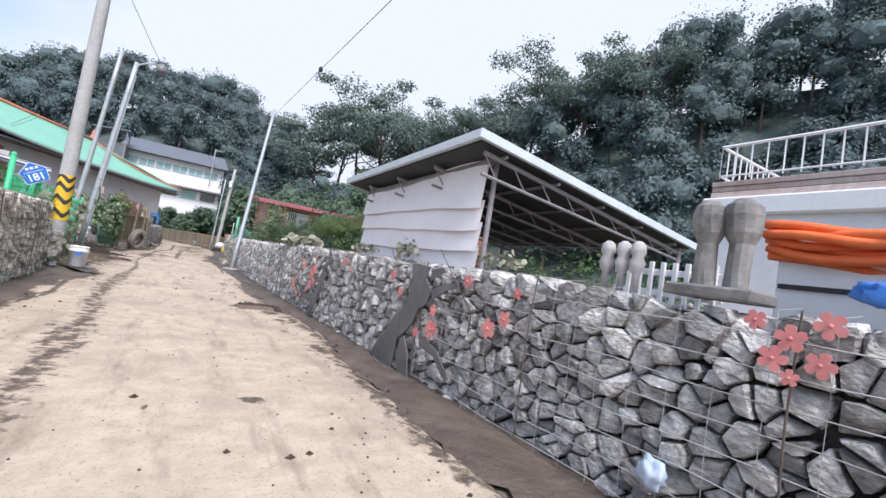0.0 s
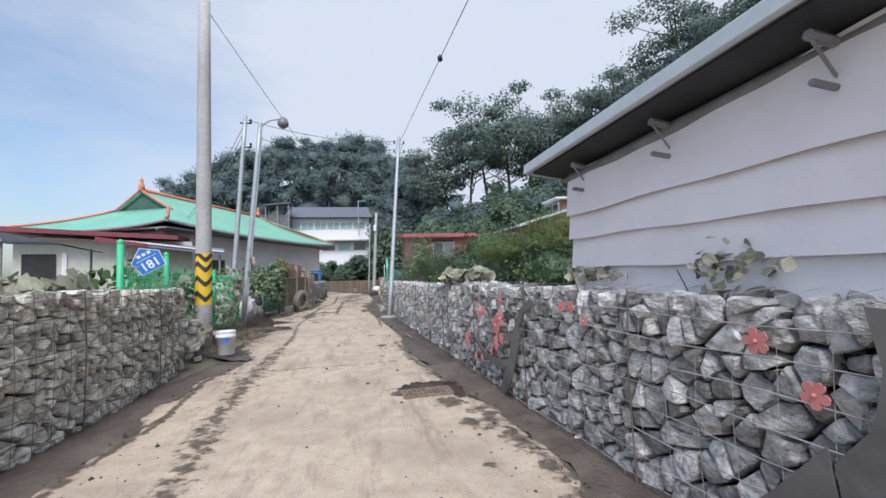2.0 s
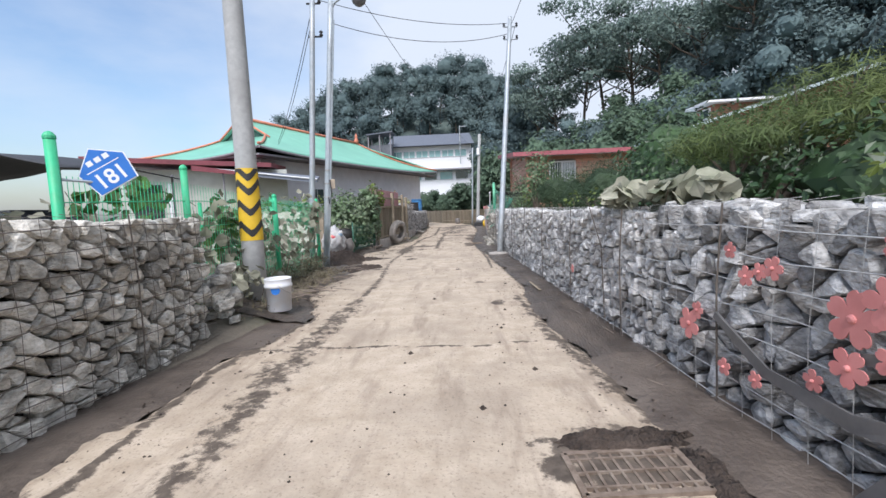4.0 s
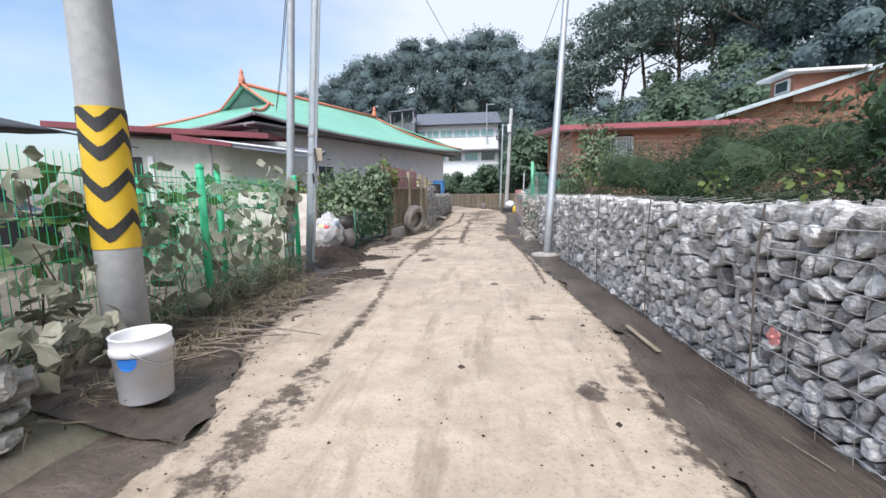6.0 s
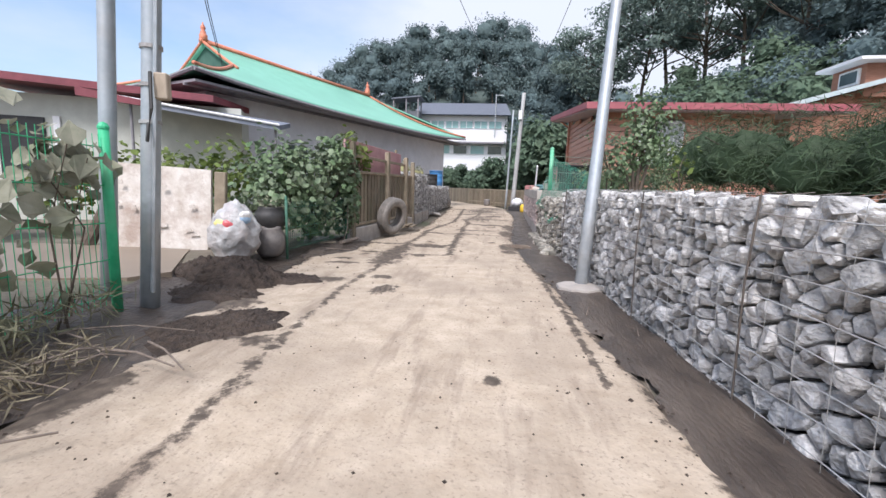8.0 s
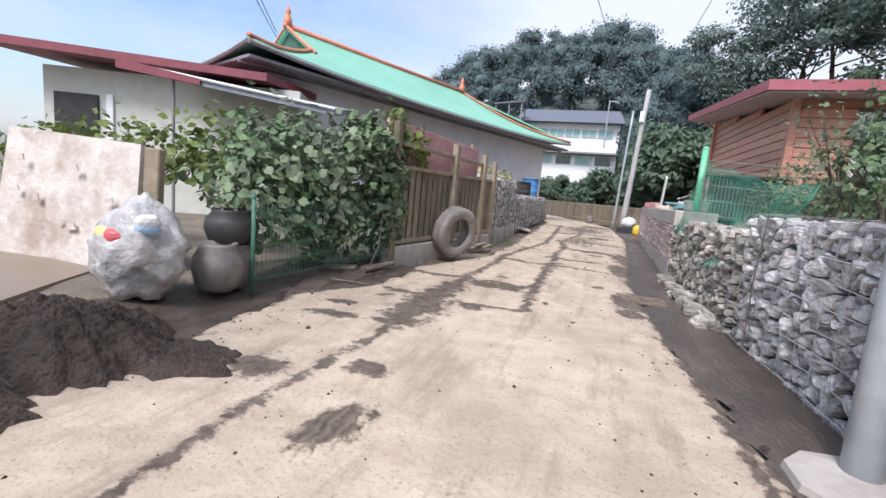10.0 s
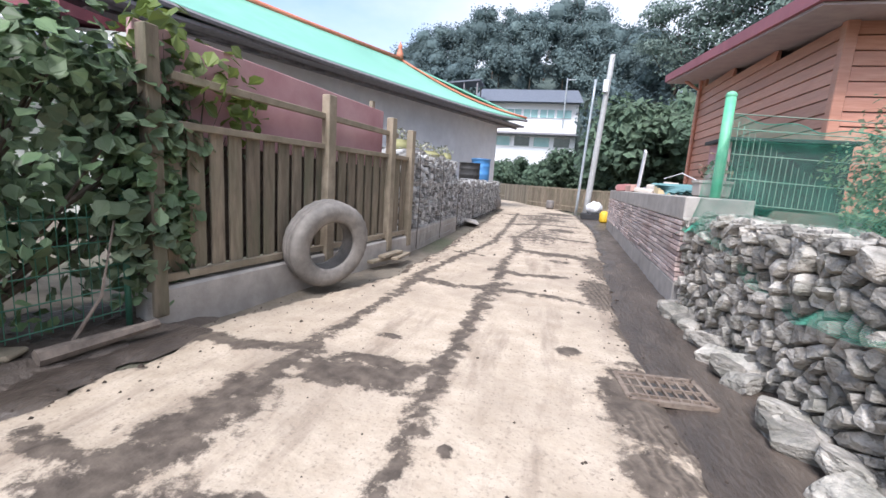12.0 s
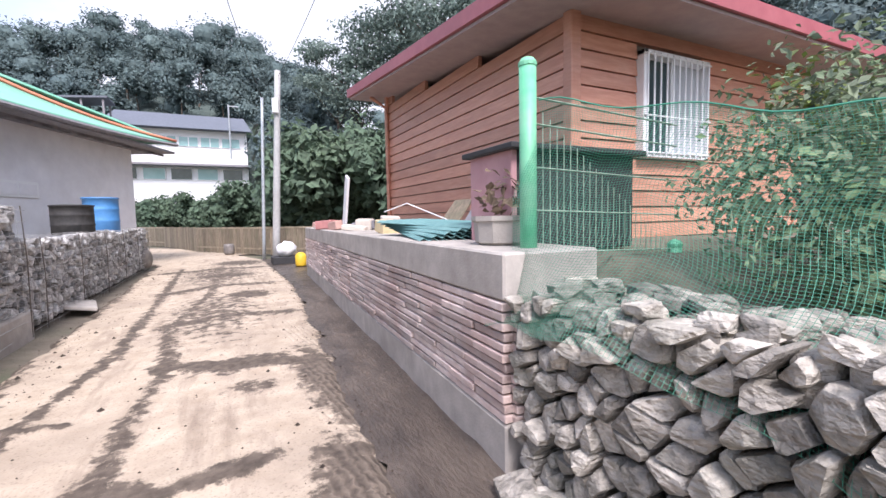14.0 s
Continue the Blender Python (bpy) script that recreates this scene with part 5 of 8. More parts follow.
        tube(bm, [p2, q2], 0.018, 6)
        for k in range(9):
            g = k / 9
            tube(bm, [p.lerp(q, g), p2.lerp(q2, g + 0.055)], 0.010, 4)
        part("truss", bm, M_EAVE, b)
    for g in (0.1, 0.3, 0.5, 0.7, 0.9):
        bm = bmesh.new()
        p = Vector(C[0]).lerp(Vector(C[3]), g) + Vector((0, 0.05, -0.05))
        q = Vector(C[1]).lerp(Vector(C[2]), g) + Vector((0, -0.05, -0.05))
        tube(bm, [p, q], 0.02, 6)
        part("purlin", bm, M_EAVE, b)


barn()


# ---- the far white building with teal windows ----
def far_building():
    h = thing("apartment_building", (-4, 80, 4), "white two-storey building with teal windows and a slate blue roof", "building")
    bm = bmesh.new()
    box(bm, (-4.3, 83.0, 6.2), (13.6, 9, 11.2))
    part("wall", bm, M_FRAME, h)
    bm = bmesh.new()
    solid(bm, [(0, 1, 2, 3), (3, 2, 5, 4), (1, 0, 4, 5), (0, 3, 4), (1, 5, 2)],
          [(-11.6, 77.2, 11.75), (3.0, 77.2, 11.75), (2.4, 83, 14.4), (-11.0, 83, 14.4), (-11.6, 89, 11.75), (3.0, 89, 11.75)])
    part("roof", bm, M_SLATE, h)
    for i in range(6):
        x = -10.0 + i * 2.15
        bm = bmesh.new()
        box(bm, (x, 78.47, 10.45), (1.95, 0.12, 1.15), 0, 0.02)
        wo = part("window", bm, M_FRAME, h)
        for k in (-1, 1):
            g = bmesh.new()
            box(g, (x + k * 0.48, 78.40, 10.45), (0.86, 0.04, 1.0))
            part("pane", g, M_TEAL, wo)
    bm = bmesh.new()
    box(bm, (-4.3, 77.9, 7.75), (14.2, 1.8, 0.22))
    part("canopy", bm, M_EAVE, h, "dark canopy over the ground floor")
    for i in range(5):
        x = -9.6 + i * 2.6
        bm = bmesh.new()
        box(bm, (x, 78.47, 6.8), (2.2, 0.12, 1.4), 0, 0.02)
        wo = part("window", bm, M_FRAME, h)
        g = bmesh.new()
        box(g, (x, 78.40, 6.8), (2.0, 0.04, 1.2))
        part("pane", g, M_TEAL if i % 2 else M_GLASS, wo)
    bm = bmesh.new()
    tube(bm, [(0.7, 77.0, 8.5), (0.7, 77.0, 14.6)], 0.09, 8)
    box(bm, (1.2, 77.0, 14.45), (1.1, 0.1, 0.1))
    part("flue", bm, M_STEEL, h)
    s = thing("roof_shed", (-11.4, 74, 9), "dark wooden lookout frame with a flat roof", "shed")
    bm = bmesh.new()
    box(bm, (-12.0, 76, 13.55), (4.2, 3.4, 0.18), 0, 0, (0, -5, 0))
    part("roof", bm, M_SLATE, s)
    for x in (-13.8, -12.0, -10.3):
        for y in (74.6, 77.4):
            bm = bmesh.new()
            box(bm, (x, y, 9.0), (0.16, 0.16, 9.0))
            part("post", bm, M_EAVE, s)
    bm = bmesh.new()
    box(bm, (-12.0, 76.5, 9.4), (3.4, 2.0, 5.0))
    part("wall", bm, surf("grey_lookout_wall", (0.12, 0.13, 0.15), (0.18, 0.19, 0.21), 2), s)


far_building()


# ---- houses behind the garden on the right ----
def right_houses():
    h = thing("house", (15, 32, 0.9), "brown boarded house with a light metal roof and dormer", "house")
    wood = surf("red_brown_boards", (0.28, 0.13, 0.085), (0.38, 0.19, 0.13), 4, stretch=(1, 1, 6))
    bm = bmesh.new()
    solid(bm, [(0, 3, 2, 1), (4, 5, 6, 7), (0, 1, 5, 4), (1, 2, 6, 5), (2, 3, 7, 6), (3, 0, 4, 7)],
          [(11.8, 30.25, 0.6), (21.2, 30.25, 0.6), (21.2, 36.7, 0.6), (11.8, 36.7, 0.6), (11.8, 30.25, 4.58), (21.2, 30.25, 7.32), (21.2, 36.7, 7.32), (11.8, 36.7, 4.58)])
    part("wall", bm, wood, h)
    bm = bmesh.new()
    solid(bm, [(0, 1, 2, 3), (7, 6, 5, 4), (0, 4, 5, 1), (1, 5, 6, 2), (2, 6, 7, 3), (3, 7, 4, 0)],
          [(10.6, 29.6, 4.27), (22.0, 29.6, 7.60), (22.0, 37.4, 7.60), (10.6, 37.4, 4.27), (10.6, 29.6, 4.44), (22.0, 29.6, 7.77), (22.0, 37.4, 7.77), (10.6, 37.4, 4.44)])
    part("roof", bm, surf("pale_teal_metal", (0.44, 0.52, 0.53), (0.54, 0.61, 0.62), 3, rough=0.45), h, "pale metal roof")
    d = bmesh.new()
    box(d, (15.15, 30.7, 5.55), (2.5, 1.6, 1.2))
    dm = part("dormer", d, wood, h)
    bm = bmesh.new()
    box(bm, (14.95, 30.5, 6.20), (3.3, 2.2, 0.12), 0, 0.01, (0, -1, 0))
    part("dormer_roof", bm, M_FRAME, dm)
    bm = bmesh.new()
    box(bm, (13.88, 30.6, 5.72), (0.1, 0.95, 0.58), 0, 0.01)
    part("window", bm, M_FRAME, dm)
    bm = bmesh.new()
    box(bm, (13.825, 30.6, 5.72), (0.03, 0.76, 0.42))
    part("pane", bm, M_GLASS, dm)
    h.scale = (1.14, 1.14, 1.14)
    h.location = (16.9, 35.2, 0.86)
    # the white house behind the barn, with a railed terrace
    h = thing("house", (13, 1, 0.9), "white house with a brick band and a railed roof terrace", "house")
    bm = bmesh.new()
    box(bm, (14.0, 0.7, 1.95), (11.0, 7.4, 2.2))
    part("wall", bm, M_WHITE, h)
    bm = bmesh.new()
    box(bm, (14.0, 0.7, 3.22), (11.3, 7.7, 0.34), 0, 0.03)
    part("band", bm, M_FRAME, h)
    for k in range(3):
        bm = bmesh.new()
        box(bm, (14.0, 0.7, 3.46 + k * 0.105), (11.1 - 0.02 * (k % 2), 7.5 - 0.02 * (k % 2), 0.095), 0, 0.01)
        part("brick_course", bm, M_BRICK, h)
    rail = thing("terrace_rail", (8.5, 1, 3.8), "white painted steel terrace railing", "railing")
    for a, b in (((8.5, 4.35), (19.4, 4.35)), ((8.5, -2.9), (8.5, 4.35))):
        for z in (3.84, 4.42):
            bm = bmesh.new()
            tube(bm, [(*a, z), (*b, z)], 0.028 if z > 4 else 0.018, 6)
            part("rail", bm, M_FRAME, rail)
        n = 46 if a[1] == b[1] else 28
        for i in range(n + 1):
            f = i / n
            x, y = a[0] + (b[0] - a[0]) * f, a[1] + (b[1] - a[1]) * f
            bm = bmesh.new()
            tube(bm, [(x, y, 3.78), (x, y, 4.42)], 0.014, 5)
            part("baluster", bm, M_FRAME, rail)


right_houses()

# ---- woods on the hills ----
def woods(name, label, spots, size, n_leaf, leaf, mat, seed, trunk=True, core=0.62):
    rng = random.Random(seed)
    V, F, N = [], [], []
    tb = bmesh.new()
    for x, y, s in spots:
        z = hill(x, y)
        h = size * s
        blobs = []
        for k in range(9):
            a, r = rng.uniform(0, 6.28), rng.uniform(0.0, 0.40) * h * 0.8
            w = h * rng.uniform(0.13, 0.24)
            blobs.append((x + math.cos(a) * r, y + math.sin(a) * r, z + h * rng.uniform(0.34, 0.86), w, w, w * rng.uniform(0.65, 1.0)))
        v, f, nrm = leaf_cloud(blobs, n_leaf, leaf, rng.randrange(1 << 30), solid_core=core)
        o = len(V)
        N.append(nrm)
        V += v
        F += [tuple(i + o for i in q) for q in f]
        if trunk:
            tube(tb, [(x, y, z - 0.5), (x + rng.uniform(-0.4, 0.4), y, z + h * 0.65)], 0.17 * h / 10, 5, 0.06, cap=False)
    ob = tagged(leaves(name, (V, F, np.vstack(N)), mat), label, "trees", kind="stuff")
    if trunk:
        part("trunks", tb, M_BARK, ob)["kind"] = "stuff"
    else:
        tb.free()
    return ob


wr = random.Random(21)
spots_back, spots_right = [], []
for _ in range(4000):
    az, r = wr.uniform(-26, 105), wr.uniform(26, 132)
    x, y = r * math.sin(radians(az)), 6 + r * math.cos(radians(az))
    z = hill(x, y)
    crest = float(np.interp(az, [-28, -22, -8, 6, 14, 30, 45, 62, 110], [130, 125, 118, 115, 92, 66, 58, 54, 60]))
    if z < 1.5 or r > crest + 4:
        continue
    if -14 < x < 5 and 70 < y < 92:
        continue
    if 9 < x < 26 and y < 42:
        continue
    if 9 < az < 27 and r > crest - 24:
        continue
    pool = spots_back if az < 12 else spots_right
    gap = 4.3 if az < 12 else 3.3
    if all((x - a) ** 2 + (y - b) ** 2 > gap * gap for a, b, _ in pool):
        pool.append((x, y, wr.uniform(0.75, 1.2) * (0.8 if r < crest - 12 else 1.0)))
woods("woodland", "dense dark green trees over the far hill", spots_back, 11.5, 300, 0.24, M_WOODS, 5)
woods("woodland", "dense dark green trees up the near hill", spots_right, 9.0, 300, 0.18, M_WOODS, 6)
bam = []
for _ in range(240):
    x, y = wr.uniform(2.5, 24), wr.uniform(44, 66)
    if x > 2.5 + (y - 44) * 0.0 and all((x - a) ** 2 + (y - b) ** 2 > 4.5 for a, b, _ in bam) and not (x < 5 and y > 62):
        bam.append((x, y, wr.uniform(0.7, 1.1) * (0.55 + 0.45 * min(1, (x - 1) / 8))))
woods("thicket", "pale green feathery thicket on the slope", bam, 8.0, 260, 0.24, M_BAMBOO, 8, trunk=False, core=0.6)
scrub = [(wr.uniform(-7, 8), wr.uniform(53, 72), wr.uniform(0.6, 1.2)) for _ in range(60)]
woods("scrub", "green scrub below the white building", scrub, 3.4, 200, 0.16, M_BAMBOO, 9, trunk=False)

# ---- poles, lamp and cables ----
def pole(name, label, base, top, r0, r1, mat, cat="pole", n=14):
    p = thing(name, base, label, cat)
    bm = bmesh.new()
    b, t = Vector(base) - Vector((0, 0, 0.25)), Vector(top)
    tube(bm, [b.lerp(t, i / 6) for i in range(7)], r0, n, r1)
    part("shaft", bm, mat, p, "", True)
    return p


P1 = pole("utility_pole", "tall grey concrete pole with a yellow and black band", (-2.50, 11.72, 0.1), (-2.50, 11.72, 6.9), 0.150, 0.105, M_POLE, n=20)


def band():
    bm = bmesh.new()
    z0, z1, n = 0.97, 1.93, 28
    r = lambda z: 0.150 + (0.105 - 0.150) * (z + 0.15) / 7.05 + 0.004
    rings = [[bm.verts.new((-2.50 + r(z) * math.cos(2 * math.pi * k / n), 11.72 + r(z) * math.sin(2 * math.pi * k / n), z)) for k in range(n)] for z in np.linspace(z0, z1, 5)]
    for a, b in zip(rings, rings[1:]):
        for k in range(n):
            bm.faces.new((a[k], a[(k + 1) % n], b[(k + 1) % n], b[k]))
    bo = part("warning_band", bm, M_YELLOW, P1, "yellow warning sleeve", True)
    for zc in (1.08, 1.36, 1.63, 1.82):
        bm = bmesh.new()
        for k in range(n):
            f0, f1 = k / n, (k + 1) / n
            tri = lambda f: abs(((f * 3) % 1) - 0.5) * 0.30
            q = []
            for f, up in ((f0, 0), (f1, 0), (f1, 1), (f0, 1)):
                z = min(z1 - 0.005, max(z0 + 0.005, zc - 0.075 + tri(f) + up * 0.095))
                q.append(bm.verts.new((-2.50 + (r(z) + 0.003) * math.cos(2 * math.pi * f), 11.72 + (r(z) + 0.003) * math.sin(2 * math.pi * f), z)))
            bm.faces.new(q)
        part("chevron", bm, M_BLACK, bo, "black chevron stripe", True)
    bm = bmesh.new()
    tube(bm, [(-2.50, 11.72, 6.9), (-2.50, 11.72, 7.5)], 0.02, 6)
    lathe(bm, [(0.03, 0), (0.05, 0.05), (0.03, 0.1), (0.05, 0.15), (0.02, 0.2)], (-2.50, 11.72, 7.3), 8)
    part("spike", bm, M_STEEL, P1)


band()
P2 = pole("cable_pole", "slim galvanised steel cable pole", (-3.13, 15.70, 0.15), (-2.71, 15.75, 6.12), 0.068, 0.055, M_STEEL)
for z in (5.2, 5.9):
    bm = bmesh.new()
    tube(bm, [(-2.86, 15.75, z), (-2.56, 15.78, z)], 0.02, 6)
    lathe(bm, [(0.02, 0), (0.045, 0.03), (0.02, 0.07), (0.045, 0.1), (0.015, 0.13)], (-2.58, 15.78, z), 8)
    part("insulator", bm, M_DARK, P2)

P3 = pole("street_lamp", "galvanised street lamp with a curved arm and a wooden meter box", (-2.83, 15.80, 0.13), (-2.31, 15.75, 5.92), 0.078, 0.062, M_STEEL, "street lamp")
bm = bmesh.new()
tube(bm, [(-2.33, 15.75, 5.7), (-2.24, 15.75, 5.88), (-2.02, 15.75, 6.02), (-1.76, 15.75, 6.05)], 0.028, 8)
part("arm", bm, M_STEEL, P3, "", True)
bm = bmesh.new()
lathe(bm, [(0.03, 0.16), (0.07, 0.13), (0.12, 0.08), (0.15, 0.0), (0.16, -0.05), (0.13, -0.12), (0.07, -0.17), (0.02, -0.19)][::-1], (-1.69, 15.75, 5.96), 18)
part("lamp_head", bm, surf("grey_lamp_dome", (0.14, 0.14, 0.15), (0.22, 0.22, 0.23), 8, rough=0.4), P3, "grey domed lamp head", True)
bm = bmesh.new()
box(bm, (-2.53, 15.76, 1.95), (0.10, 0.10, 0.21), 20, 0.010)
mb = part("meter_box", bm, surf("pale_wood_box", (0.36, 0.29, 0.22), (0.48, 0.40, 0.31), 6, stretch=(4, 4, 1)), P3, "weathered wooden meter box")
bm = bmesh.new()
tube(bm, [(-2.73, 15.74, 0.2), (-2.60, 15.73, 1.6), (-2.48, 15.72, 3.0), (-2.26, 15.70, 5.5)], 0.018, 6)
part("conduit", bm, M_STEEL, P3)
bm = bmesh.new()
tube(bm, [(-2.57, 15.68, 2.05), (-2.53, 15.62, 1.75), (-2.60, 15.64, 1.5), (-2.63, 15.70, 1.65)], 0.014, 6)
part("loose_cable", bm, M_BLACK, P3)
for z in (1.65, 1.95, 2.25):
    bm = bmesh.new()
    f = z / 5.75
    lathe(bm, [(0.086, 0), (0.086, 0.03)], (-2.83 + 0.52 * f, 15.80 - 0.05 * f, z), 14)
    part("strap", bm, M_WIRE, P3)

P4 = pole("cable_pole", "leaning galvanised steel pole at the foot of the stone wall", (1.38, 17.72, 0.02), (2.01, 19.08, 6.75), 0.082, 0.058, M_STEEL)
for dz in (0.25, 0.6):
    bm = bmesh.new()
    tube(bm, [(1.80, 19.0, 6.7 - dz), (2.2, 19.02, 6.7 - dz)], 0.02, 6)
    part("cross_arm", bm, M_STEEL, P4)
    for x in (1.82, 2.18):
        bm = bmesh.new()
        lathe(bm, [(0.02, 0), (0.045, 0.03), (0.02, 0.06), (0.04, 0.09), (0.01, 0.12)], (x, 19.02, 6.7 - dz), 8)
        part("insulator", bm, M_DARK, P4)
bm = bmesh.new()
lathe(bm, [(0.30, -0.05), (0.28, 0.035), (0.20, 0.05)], (1.36, 17.66, 0.0), 9)
part("base_pad", bm, M_CONC, P4, "rough concrete base pad")
P5 = pole("utility_pole", "weathered far pole with a white box", (1.60, 38.0, 0.05), (1.95, 38.0, 6.6), 0.135, 0.10, M_POLE)
bm = bmesh.new()
box(bm, (1.80, 37.86, 5.35), (0.2, 0.16, 0.5), 0, 0.02)
part("switch_box", bm, M_FRAME, P5)
P6 = pole("cable_pole", "slim far steel pole", (1.22, 38.3, 0.05), (1.42, 38.3, 5.7), 0.06, 0.05, M_STEEL)


def cable(a, b, sag, r=0.008, label="thin black overhead cable"):
    a, b = Vector(a), Vector(b)
    bm = bmesh.new()
    tube(bm, [a.lerp(b, i / 16) - Vector((0, 0, sag * 4 * (i / 16) * (1 - i / 16))) for i in range(17)], r, 4, cap=False)
    return tagged(part("overhead_cable", bm, M_BLACK), label, "cable", "overhead cables")


cable((-2.50, 11.72, 6.80), (1.42, 38.3, 5.7), 0.5)
cable((-2.64, 15.75, 5.98), (1.9, 19.0, 6.55), 0.22)
cable((-2.30, 15.75, 5.45), (1.9, 19.0, 6.25), 0.3)
cable((2.05, 19.0, 6.55), (2.35, 4.5, 5.63), 0.0)
cable((2.35, 4.5, 5.63), (2.9, -14, 4.9), 0.0)
cable((-2.70, 15.75, 5.95), (-7.0, 23.6, 4.3), 0.25)
cable((-2.70, 15.75, 5.75), (-7.0, 23.6, 4.2), 0.32)
cable((2.15, 19.1, 6.5), (1.95, 38.0, 6.4), 0.5)
bm = bmesh.new()
lathe(bm, [(0.01, -0.08), (0.05, -0.05), (0.06, 0.0), (0.045, 0.05), (0.01, 0.08)], (2.20, 11.75, 6.09), 10)
ball = tagged(part("cable_clamp", bm, M_DARK, None, "", True), "dark clamp hanging on the overhead cable", "clamp")


# ---- the green welded fence on the left ----
def mesh_fence(name, label, posts, h, mat_post, mat_mesh=None, pitch=0.055, post_r=0.038, rows=(0.08, 0.35, 0.65, 0.95, 1.2)):
    f = thing(name, (*posts[0][:2], posts[0][2]), label, "fence")
    for x, y, z0, z1 in posts:
        bm = bmesh.new()
        tube(bm, [(x, y, z0 - 0.1), (x, y, z1)], post_r, 12)
        po = part("post", bm, mat_post, f, "bright green steel post", True)
        bm = bmesh.new()
        lathe(bm, [(post_r + 0.004, 0), (post_r + 0.004, 0.02), (post_r * 0.7, 0.045), (0.008, 0.055)], (x, y, z1 - 0.005), 12)
        part("cap", bm, mat_post, po)
    for (xa, ya, za, ta), (xb, yb, zb, tb) in zip(posts, posts[1:]):
        bm = bmesh.new()
        L = math.hypot(xb - xa, yb - ya)
        n = int(L / pitch)
        for i in range(1, n):
            k = i / n
            x, y = xa + (xb - xa) * k, ya + (yb - ya) * k
            z0, z1 = za + (zb - za) * k + 0.03, min(za + h, ta) + (min(zb + h, tb) - min(za + h, ta)) * k - 0.05
            tube(bm, [(x, y, z0), (x, y, z1)], 0.0032, 3, cap=False)
        for r in rows:
            if r < h:
                for o in (-0.006, 0.006):
                    tube(bm, [(xa, ya + o, za + r), (xb, yb + o, zb + r)], 0.0045, 4, cap=False)
        part("mesh_panel", bm, mat_mesh or mat_post, f, "green welded mesh")["kind"] = "stuff"
    return f


mesh_fence("wire_fence", "bright green welded wire fence overgrown with muddy vines", [(-2.62, 9.06, 0.15, 1.92), (-2.78, 10.81, 0.2, 1.86), (-2.72, 13.02, 0.2, 1.60), (-2.87, 15.52, 0.13, 1.58)], 1.55, M_GPAINT, rows=(0.1, 0.4, 0.7, 1.0, 1.3))
mesh_fence("wire_fence", "green wire fence behind the vines", [(-3.3, 14.2, 0.2, 1.62), (-5.6, 15.6, 0.2, 1.62)], 1.4, M_GPAINT)
mesh_fence("wire_fence", "low green wire fence under the leafy bush", [(-2.85, 18.55, 0.12, 0.95), (-2.66, 20.75, 0.12, 0.95)], 0.85, surf("dull_green_wire", (0.04, 0.14, 0.09), (0.08, 0.2, 0.14), 9, rough=0.6), post_r=0.02, rows=(0.06, 0.22, 0.38, 0.54, 0.7))


# ---- house number plate ----
def number_plate():
    c = Vector((-2.40, 9.28, 1.70))
    m = look(c, c + Vector((-0.42, 0.9, 0.04)))       # its own -z looks away from the lane
    m = m @ pose(0, 0, 0, 0, 0, 32) @ Matrix.Scale(0.84, 4)
    s = thing("address_sign", c, "blue five-sided street number plate reading 181", "sign")
    out = [(-0.17, -0.17), (0.17, -0.17), (0.205, 0.06), (0.0, 0.215), (-0.205, 0.06)]
    bm = bmesh.new()
    plate(bm, [(u * 1.06, v * 1.06) for u, v in out], 0.006, m)
    part("rim", bm, M_SIGNW, s)
    bm = bmesh.new()
    plate(bm, out, 0.006, m @ pose(0, 0, 0.005))
    part("face", bm, M_BLUE, s)

    def words(text, size, u, v):
        cu = bpy.data.curves.new("lettering", "FONT")
        cu.body, cu.size, cu.align_x, cu.align_y, cu.extrude = text, size, "CENTER", "CENTER", 0.001
        cu.offset = size * 0.02
        ob = new("tmp_text", cu)
        bpy.context.view_layer.update()
        me = bpy.data.meshes.new_from_object(ob.evaluated_get(bpy.context.evaluated_depsgraph_get()))
        bpy.data.objects.remove(ob)
        me.transform(m @ pose(u, v, 0.0125))
        me.materials.clear()
        me.materials.append(M_SIGNW)
        o = new("lettering", me)
        place_under(o, s)
        o["label"] = "white numerals 181"
    words("181", 0.19, 0.0, -0.075)
    for k, wd in ((-0.075, 0.05), (0.0, 0.05), (0.075, 0.05)):
        bm = bmesh.new()
        plate(bm, [(k - wd / 2, 0.085), (k + wd / 2, 0.085), (k + wd / 2, 0.13), (k - wd / 2, 0.13)], 0.001, m @ pose(0, 0, 0.0115))
        part("small_letter", bm, M_SIGNW, s)
    bm = bmesh.new()
    plate(bm, [(-0.15, 0.035), (0.15, 0.035), (0.15, 0.043), (-0.15, 0.043)], 0.001, m @ pose(0, 0, 0.0115))
    part("rule", bm, M_SIGNW, s)
    bm = bmesh.new()
    tube(bm, [c + Vector((-0.03, 0.04, -0.1)), (-2.60, 9.10, 1.62)], 0.012, 6)
    part("bracket", bm, M_STEEL, s)


number_plate()


